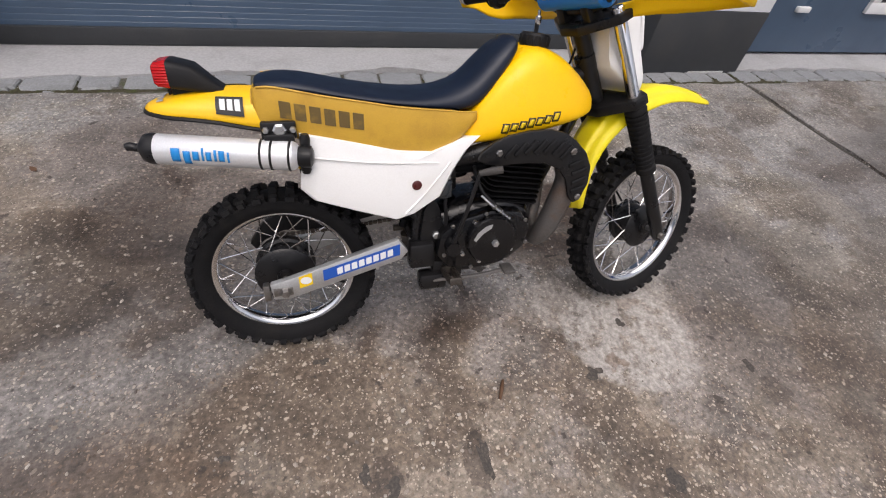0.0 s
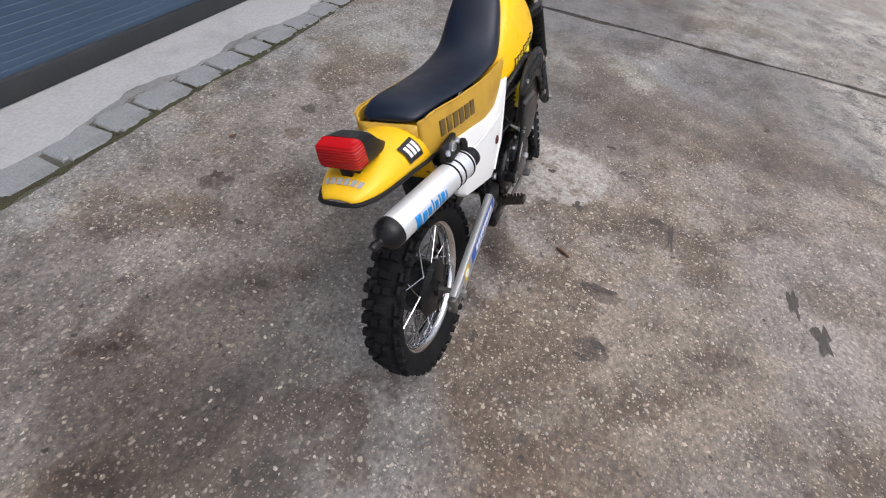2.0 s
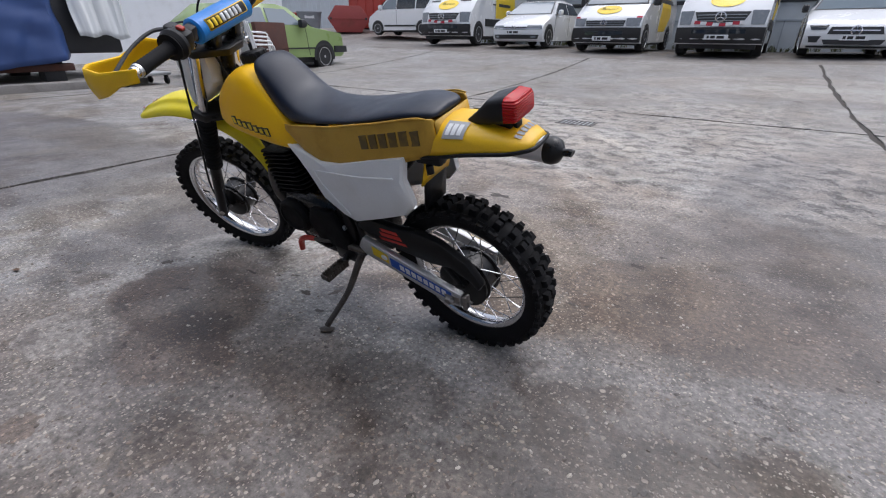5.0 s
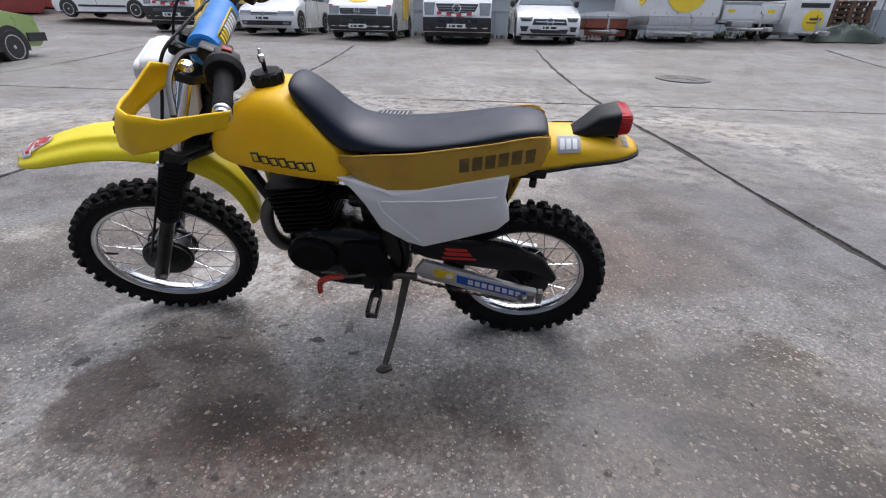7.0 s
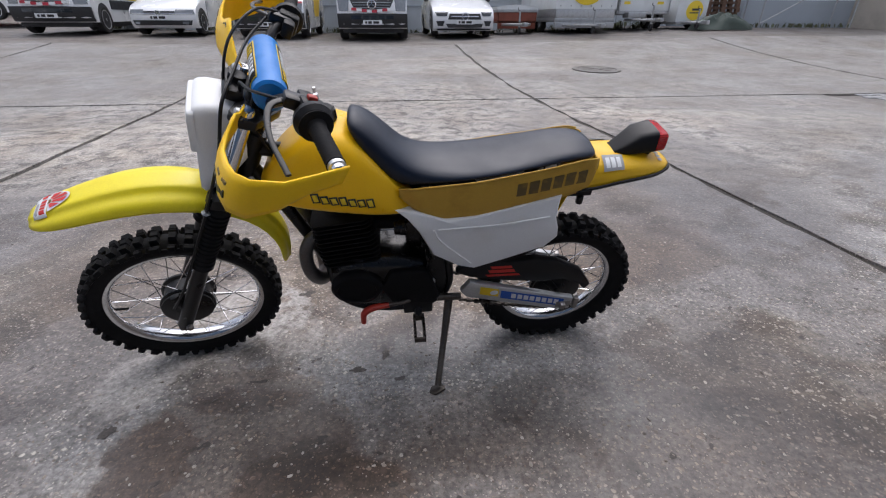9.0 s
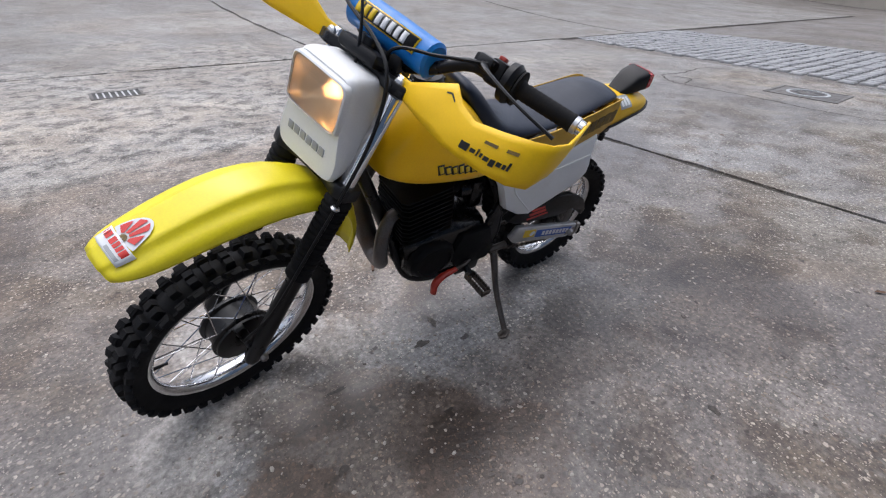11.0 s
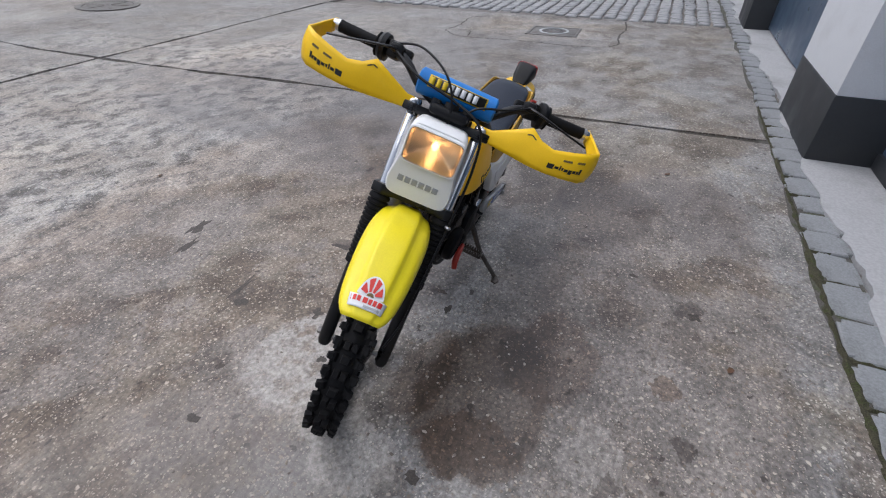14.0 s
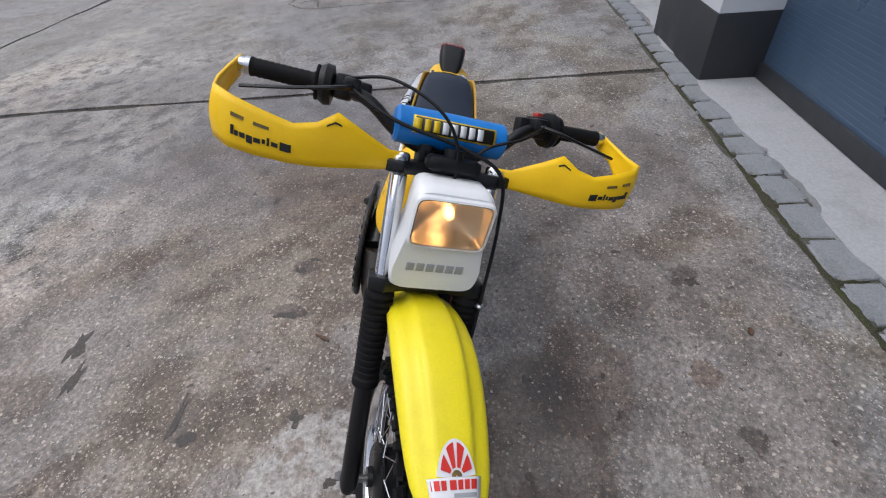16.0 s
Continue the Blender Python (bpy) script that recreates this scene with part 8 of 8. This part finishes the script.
_z = ground_height(20.5, -23.5) - 0.03
t = thing("shipping_container", "large red steel roll-off container", "container", pose(20.6, -24.6, _z, 0, 0, 3))
rib = []
x = -3.0
while x < 2.95:
    rib += [(x, 1.2), (x + 0.5, 1.2), (x + 0.53, 1.26), (x + 0.61, 1.26), (x + 0.64, 1.2)]
    x += 0.66
part("side_wall", loft([[(a, c, z) for a, c in rib] for z in (0.2, 2.6)], closed=False), M["container_red"], t, smooth=False)
part("box_body", box(-3.0, 3.3, -1.2, 1.19, 0.18, 2.58, 0.02), M["container_red"], t, smooth=False)
part("skid", box(-3.0, 3.3, -0.9, 0.9, 0.0, 0.18, 0.01), M["trim_black"], t)
part("white_tape", box(-2.95, -2.8, 1.262, 1.27, 0.6, 1.6), M["decal_white"], t, "white reflective tape")


# ---- covers in the ground ----
def drain(x, y):
    z = ground_height(x, y)
    d = thing("drain_grating", "small cast-iron drain grating set in the concrete", "drain", pose(x, y, z, 0, 0, 2), kind="structure")
    part("frame", join(box(-0.20, 0.20, -0.14, -0.115, -0.02, 0.006, 0.002), box(-0.20, 0.20, 0.115, 0.14, -0.02, 0.006, 0.002), box(-0.20, -0.175, -0.115, 0.115, -0.02, 0.006, 0.002), box(0.175, 0.20, -0.115, 0.115, -0.02, 0.006, 0.002)), M["cast_iron"], d)
    # no open shaft: a black plate paints in its shade
    part("pit", box(-0.175, 0.175, -0.115, 0.115, -0.015, 0.0015), M["decal_black"], d, "flat black plate painting in the shaft's darkness")
    for k in range(7):
        part("bar", box(-0.151 + k * 0.048, -0.137 + k * 0.048, -0.115, 0.115, 0.0, 0.004, 0.001, 1), M["alu_dull"], d)


drain(1.13, -3.95)
t = thing("manhole_cover", "round cast-iron manhole cover set in the concrete", "manhole cover", pose(-3.5, -7.72, ground_height(-3.5, -7.72), -2.5), kind="structure")
part("ring", lathe([(0.37, -0.02), (0.37, 0.012), (0.46, 0.012), (0.46, -0.02)], 48, axis="z", closed=True), M["cast_iron"], t)
part("lid", lathe([(0.0, 0.009), (0.36, 0.009), (0.36, -0.02)], 48, axis="z"), M["cast_iron"], t)
for _k in range(6):
    part("lid_rib", moved(box(0.06, 0.33, -0.012, 0.012, 0.009, 0.015, 0.002, 1), Matrix.Rotation(radians(60 * _k), 4, "Z")), M["cast_iron"], t)

t = thing("gully_cover", "rectangular cast-iron gully cover with stone inlay", "gully cover", pose(-4.72, -0.63, 0, 0, 0, 2), kind="structure")
part("frame", join(box(-0.28, 0.28, -0.33, -0.29, -0.02, 0.007, 0.002), box(-0.28, 0.28, 0.29, 0.33, -0.02, 0.007, 0.002), box(-0.28, -0.24, -0.29, 0.29, -0.02, 0.007, 0.002), box(0.24, 0.28, -0.29, 0.29, -0.02, 0.007, 0.002)), M["cast_iron"], t)
part("lid", box(-0.235, 0.235, -0.285, 0.285, -0.02, 0.005, 0.003), M["cast_iron"], t)
part("lid_ring", lathe([(0.165, 0.004), (0.165, 0.011), (0.195, 0.011), (0.195, 0.004)], 40, axis="z", closed=True), M["alu_dull"], t, "worn ring of the lid")
# closed lid: black bars paint in the shade of its slots
for _k in range(12):
    part("slot", moved(box(0.075, 0.145, -0.010, 0.010, 0.004, 0.0065), Matrix.Rotation(radians(30 * _k), 4, "Z")), M["decal_black"], t, "black bar painting in the shade of a slot")
part("boss", lathe([(0.0, 0.010), (0.05, 0.009), (0.06, 0.004)], 24, axis="z"), M["cast_iron"], t)


def crack(pts, width, seed):
    """A thin dark fissure along a line."""
    line = curve_points([(x, y, 0) for x, y in pts], 14)
    verts, faces = [], []
    for k, p in enumerate(line):
        d = (line[min(k + 1, len(line) - 1)] - line[max(k - 1, 0)]).normalized()
        n = Vector((-d.y, d.x, 0))
        w = width * (0.5 + 0.7 * abs(noise.noise((k * 0.7, seed, 0)))) * (0.3 if k in (0, len(line) - 1) else 1)
        q = p + n * 0.03 * noise.noise((k * 0.45, seed, 4))
        for s in (-1, 1):
            a = q + n * w * s
            verts.append((a.x, a.y, ground_height(a.x, a.y) + 0.0022))
    faces = [[2 * k, 2 * k + 1, 2 * k + 3, 2 * k + 2] for k in range(len(line) - 1)]
    return tagged(part("crack", (verts, faces), M["crack"], ground), "dark crack in the concrete")


M["crack"] = surface("crack", (0.05, 0.044, 0.038), 0.9, dirt=(0.08, 0.065, 0.045), amount=0.6, scale=8, bump=0.3)
for _k, (_p, _w) in enumerate((
        (((-4.28, -2.02), (-4.02, -1.75), (-3.99, -1.4), (-4.02, -0.9), (-3.98, -0.3), (-4.04, 0.12)), 0.012), (((-4.04, 0.12), (-4.25, 0.24), (-4.7, 0.20), (-5.2, 0.24), (-5.72, 0.18)), 0.018),
        (((-5.72, 0.18), (-5.76, -0.6), (-5.70, -1.3)), 0.009), (((-4.28, -2.02), (-4.7, -1.97), (-5.3, -2.02), (-5.5, -1.7)), 0.017), (((-4.3, -1.95), (-4.36, -1.7), (-4.05, -1.6)), 0.014), (((3.1, -3.2), (4.3, -3.6), (5.6, -3.4)), 0.007))):
    crack(_p, _w, _k)


def tuft(bm, rng, x, y, z, r, h, n):
    for _ in range(n):
        a, d = rng.uniform(0, 6.28), r * math.sqrt(rng.random())
        px_, py_ = x + d * math.cos(a), y + d * math.sin(a)
        b, l, w = rng.uniform(0, 6.28), h * rng.uniform(0.5, 1.1), rng.uniform(0.008, 0.02)
        tip = Vector((px_ + 0.6 * l * math.cos(b), py_ + 0.6 * l * math.sin(b), z + l))
        mid = Vector((px_ + 0.2 * l * math.cos(b), py_ + 0.2 * l * math.sin(b), z + 0.6 * l))
        s = Vector((-math.sin(b), math.cos(b), 0)) * w
        v = [bm.verts.new(q) for q in (Vector((px_, py_, z)) - s, Vector((px_, py_, z)) + s, mid + s * 1.2, tip, mid - s * 1.2)]
        bm.faces.new(v)


_rng = random.Random(11)
bm = bmesh.new()
for _k in range(70):
    _x, _y = _rng.uniform(-11, 11), -19.15 + _rng.uniform(-0.05, 0.25)
    tuft(bm, _rng, _x, _y, ground_height(_x, _y) - 0.01, 0.18, 0.22, 14)
for _k in range(16):
    _x = _rng.uniform(-15.6, -10.8)
    _y = -14.75 + _rng.uniform(0, 0.3)
    tuft(bm, _rng, _x, _y, ground_height(_x, _y) - 0.01, 0.2, 0.16, 14)
for _k in range(30):
    _x, _y = _rng.uniform(-8.5, -2.5), _rng.uniform(-16, -14.6)
    tuft(bm, _rng, _x, _y, ground_height(_x, _y) - 0.01, 0.15, 0.14, 10)
tagged(part("weeds", bm, M["leaf"], smooth=False), "weeds and grass along the foot of the halls", "weeds", kind="stuff")

# loose grit and leaves on the concrete
_rng = random.Random(5)
verts, faces = [], []
for _k in range(9000):
    _x, _y = 0.5 + _rng.gauss(0, 1.5), 0.1 + _rng.gauss(0, 1.0)
    if _y > 1.46:
        continue
    _r = 0.0016 + 0.0042 * _rng.random() ** 2.2
    _a, _l, _h = _rng.uniform(0, 6.28), _r * _rng.uniform(0.9, 1.7), ground_height(_x, _y)
    _c, _n = math.cos(_a), math.sin(_a)
    b0 = len(verts)
    for u, v in ((1, 0.2), (0.4, 0.9), (-0.7, 0.8), (-1, -0.3), (-0.1, -1), (0.7, -0.7)):
        verts.append((_x + u * _l * _c - v * _r * _n, _y + u * _l * _n + v * _r * _c, _h - 0.0005))
    for u, v in ((0.5, 0.4), (-0.5, 0.3), (0.0, -0.5)):
        verts.append((_x + u * _l * _c - v * _r * _n, _y + u * _l * _n + v * _r * _c, _h + _r * _rng.uniform(0.25, 0.6)))
    faces += [[b0 + q for q in f] for f in ((6, 7, 8), (0, 1, 6), (1, 2, 7, 6), (2, 3, 7), (3, 4, 8, 7), (4, 5, 8), (5, 0, 6, 8))]
M["grit"], _nt, _p = node_material("grit")
_gi = _nt.nodes.new("ShaderNodeNewGeometry")
_nt.links.new(ramp_node(_nt, _gi.outputs["Random Per Island"], [(0.0, (0.09, 0.075, 0.065)), (0.35, (0.24, 0.20, 0.165)), (0.7, (0.32, 0.285, 0.245)), (1.0, (0.42, 0.385, 0.34))]).outputs[0], _p.inputs["Base Color"])
_p.inputs["Roughness"].default_value = 0.6
tagged(part("grit", mesh_of("grit", verts, faces, False), M["grit"]), "fine stones of the worn concrete and loose grit", "grit", kind="stuff")
for _k, (_x, _y) in enumerate(((0.3, -1.9), (2.1, -1.2), (-0.9, 0.9), (1.7, 0.7), (-2.4, -0.4), (0.55, 1.15), (2.9, -2.2))):
    bm = bmesh.new()
    v = [bm.verts.new(p) for p in ((-0.018, 0, 0), (-0.006, 0.010, 0.004), (0.010, 0.008, 0.003), (0.022, 0, 0.006), (0.009, -0.009, 0.003), (-0.007, -0.010, 0.005), (0, 0, 0.0005))]
    for a in range(6):
        bm.faces.new((v[a], v[(a + 1) % 6], v[6]))
    tagged(part("fallen_leaf", bm, M["dead_leaf"], m=pose(_x, _y, 0.004, 0, 0, _k * 67)), "small dry brown leaf on the concrete", "leaf", "fallen leaves")


def pit(x, y, rx, ry, seed):
    """A small ragged dark patch laid flat on the concrete."""
    n = 18
    verts = [(x, y, ground_height(x, y) + 0.0016)]
    for i in range(n):
        a = 2 * math.pi * i / n
        k = 0.95 + 0.9 * noise.noise((math.cos(a) * 1.6, math.sin(a) * 1.6, seed * 3.1))
        verts.append((x + rx * k * math.cos(a), y + ry * k * math.sin(a), ground_height(x, y) + 0.0012))
    part("pit", (verts, [[0, 1 + i, 1 + (i + 1) % n] for i in range(n)]), M["pit"], ground, "small ragged dark patch on the concrete")


M["pit"] = surface("pit", (0.05, 0.042, 0.036), 0.7, dirt=(0.14, 0.12, 0.10), amount=0.8, scale=45, grain=0.3, grain_scale=160, bump=0.5)
PITS = ((0.17, -0.45, 0.02, 0.025), (0.47, -0.47, 0.022, 0.055), (0.23, -0.49, 0.029, 0.026), (-0.16, -0.34, 0.017, 0.013), (0.09, -0.12, 0.028, 0.015), (0.88, -0.31, 0.035, 0.03), (1.06, -0.16, 0.022, 0.016), (1.41, -0.39, 0.018, 0.024), (0.95, -0.64, 0.024, 0.04),
        (-0.15, 0.55, 0.014, 0.013), (0.75, -1.16, 0.09, 0.03), (-0.27, -0.77, 0.034, 0.022), (0.32, 1.04, 0.03, 0.03), (0.15, 0.8, 0.017, 0.02), (0.55, 0.55, 0.012, 0.01), (1.3, 0.32, 0.024, 0.03), (0.57, 0.08, 0.017, 0.04), (0.66, 0.15, 0.03, 0.016), (0.95, 0.17, 0.05, 0.010), (0.62, -1.24, 0.09, 0.04), (0.87, -0.7, 0.09, 0.018))
for _k, _p in enumerate(PITS):
    pit(_p[0], _p[1], _p[2] * 0.8, _p[3] * 0.8, _k)
tagged(part("twig", tube([(0.563, -0.334, 0.005), (0.578, -0.305, 0.008), (0.591, -0.280, 0.005)], [0.004, 0.006, 0.004], 8, 4), M["dead_leaf"]), "short reddish-brown stub of wood on the concrete", "twig")


M["joint"] = surface("joint", (0.045, 0.039, 0.033), 0.9, dirt=(0.075, 0.065, 0.05), amount=0.6, scale=7, grain=0.3, grain_scale=90, bump=0.5)


# ---- pieces of the ground: slabs, edging stones, cobbles ----
def askew(geo):
    """The joints across the yard run a little off square to the doors."""
    return [(x - 0.036 * (y - 1.5) * min(1.0, max(0.0, (x + 5.8) / 3)), y, z) for x, y, z in geo[0]], geo[1]


def slab(x0, x1, y0, y1, step, seed):
    return part("slab", askew(draped(frange(x0 + 0.027, x1 - 0.027, step), frange(y0 + 0.027, y1 - 0.027, step), 0.0, 0.036, 0.03, seed)), M["concrete"], ground, smooth=True, angle=40)


slab_xs, slab_ys = (-22, -8.2, -1.68, 3.05, 8.0, 14, 30), (-11.4, -5.0, 1.533)
_seed = 0
for _i in range(len(slab_xs) - 1):
    for _j in range(len(slab_ys) - 1):
        x0, x1, y0, y1 = slab_xs[_i], slab_xs[_i + 1], slab_ys[_j], slab_ys[_j + 1]
        if _j == 1 and x0 < -5.7:
            x0 = max(x0, -5.80)
            if x1 < -5.7:
                continue
        _seed += 1
        slab(x0, x1, y0, y1, 0.09 if _j == 1 and -2 < x0 < 3 else 0.14, _seed)

# dirt in the joints between the slabs
for _x in slab_xs[1:-1]:
    part("joint_dirt", askew(draped([_x - 0.07, _x + 0.07], frange(-11.4, 1.5, 0.5), -0.012, 0, 0)), M["joint"], ground, "dark dirt in the slab joint")
part("joint_dirt", draped(frange(-22, 30, 0.5), [-5.07, -4.93], -0.012, 0, 0), M["joint"], ground, "dark dirt in the slab joint")
part("concrete_strip", draped(frange(-40, 40, 0.06), [1.672, 1.74, 2.12], 0.010, 0.075, 0.06, 3), M["strip"], ground, "pale concrete strip before the doors")
part("joint_filling", box(-40, 40, 1.46, 1.69, -0.05, -0.007), M["moss"], ground, "moss and dirt in the joint")

M["edging"] = surface("edging", (0.245, 0.253, 0.262), 0.6, dirt=(0.14, 0.145, 0.14), amount=0.75, scale=9, grain=0.16, grain_scale=130, bump=0.5)
M["moss_green"] = surface("moss_green", (0.046, 0.042, 0.022), 0.95, dirt=(0.042, 0.060, 0.011), amount=1.0, scale=22, grain=0.5, grain_scale=240, bump=1.0)


def moss_run(pts, widths, seed):
    """A lumpy ribbon of moss and earth along a joint."""
    rows = []
    for k, (x, y) in enumerate(pts):
        a, b = pts[max(k - 1, 0)], pts[min(k + 1, len(pts) - 1)]
        d = Vector((b[0] - a[0], b[1] - a[1], 0)).normalized()
        n = Vector((-d.y, d.x, 0))
        w = widths[k]
        rows.append([Vector((x, y, -0.008)) + n * w * f + Vector((0, 0, (0.011 + 0.008 * noise.noise((x * 40, f * 3 + seed, y * 40))) * (1 - f * f))) for f in (-1, -0.6, -0.2, 0.2, 0.6, 1)])
    return loft(rows, closed=False)


_rng = random.Random(4)
_x = -9.0
_gaps = []
while _x < 8.6:
    _l = _rng.uniform(0.15, 0.235)
    _y0, _y1 = 1.530 + _rng.uniform(-0.012, 0.012), 1.70 + _rng.uniform(-0.01, 0.01)
    bm = bmesh.new()
    bmesh.ops.create_cube(bm, size=1)
    for v in bm.verts:
        v.co = Vector((v.co.x * _l + _rng.uniform(-0.014, 0.010), v.co.y * (_y1 - _y0) + _rng.uniform(-0.014, 0.012), v.co.z * 0.07 + _rng.uniform(-0.004, 0.003)))
    bmesh.ops.bevel(bm, geom=[e for e in bm.edges if abs(e.verts[0].co.z - e.verts[1].co.z) > 0.03], offset=0.022, segments=2, affect="EDGES")
    bmesh.ops.bevel(bm, geom=[e for e in bm.edges if min(v.co.z for v in e.verts) > 0.02], offset=0.006, segments=1, affect="EDGES")
    part("edging_stone", bm, M["edging"], ground, m=pose(_x + _l / 2, (_y0 + _y1) / 2, -0.033 + _rng.uniform(-0.003, 0.004), _rng.uniform(-1.5, 1.5), _rng.uniform(-1.2, 1.2), _rng.uniform(-2, 2)))
    _g = _rng.uniform(0.003, 0.020)
    if -2.2 < _x < 3.2:
        _gaps.append((_x + _l + _g / 2, _g))
    _x += _l + _g
_run = [(x, 1.524 + 0.010 * noise.noise((x * 3.1, 0, 7)) + 0.006 * noise.noise((x * 17, 0, 3))) for x in frange(-2.6, 3.4, 0.02)]
part("moss", moss_run(_run, [0.004 + (0.010 + 0.028 * min(1.0, max(0.0, 1.6 - abs(x - 1.4))) + 0.016 * min(1.0, max(0.0, 1.0 - abs(x + 0.3)))) * max(0.0, 0.35 + 0.9 * noise.noise((x * 2.6, 5, 1)) + 0.9 * noise.noise((x * 8, 2, 1)) + 0.5 * noise.noise((x * 23, 4, 1))) for x, _ in _run], 1), M["moss_green"], ground, "dark olive moss and earth in the joint")
for _k, (_x, _g) in enumerate(_gaps):
    if _k % 4 == 2:
        continue
    _n = _rng.randint(4, 8)
    part("moss", moss_run([(_x + 0.008 * noise.noise((_k, j, 0.5)), 1.525 + 0.017 * j) for j in range(_n)], [max(0.002, (0.006 + _g * 0.8) * (1 - j / _n)) for j in range(_n)], _k), M["moss_green"], ground, "moss between the edging stones")

cobble_meshes = []
for _k in range(6):
    bm = bmesh.new()
    bmesh.ops.create_cube(bm, size=1)
    _w, _d = _rng.uniform(0.145, 0.165), _rng.uniform(0.138, 0.150)
    for v in bm.verts:
        v.co = Vector((v.co.x * _d + _rng.uniform(-0.01, 0.01), v.co.y * _w + _rng.uniform(-0.01, 0.01), v.co.z * 0.08))
    bmesh.ops.bevel(bm, geom=bm.edges[:], offset=0.011, segments=1, affect="EDGES")
    me = from_bm("cobble", bm, True)
    me.materials.append(M["sett"])
    cobble_meshes.append(me)
_count, rest = 0, ([], [])
for _i in range(26):
    for _j in range(48):
        cx, cy = -5.95 - _i * 0.152 - (_j % 2) * 0.07 + 0.012 * noise.noise((_i * 0.7, _j * 3.3, 2)), 1.40 - _j * 0.186 + 0.012 * noise.noise((_i * 0.25, _j, 5))
        if cy < -5.2 - 0.1 * _i:
            continue
        edge = -5.82 - 0.07 * max(0, 1.2 - cy)
        if cx > edge - 0.05:
            continue
        m = pose(cx, cy, -0.036 + _rng.uniform(-0.006, 0.006), _rng.uniform(-3, 3), _rng.uniform(-3, 3), _rng.uniform(-5, 5))
        me = cobble_meshes[_rng.randrange(6)]
        if _count < 300:
            part("cobble", me, None, ground, m=m)
            _count += 1
        else:
            rest = join(rest, ([m @ v.co for v in me.vertices], [list(f.vertices) for f in me.polygons]))
tagged(part("cobbles", rest, M["sett"], ground), "grey granite cobbles farther off", kind="stuff")
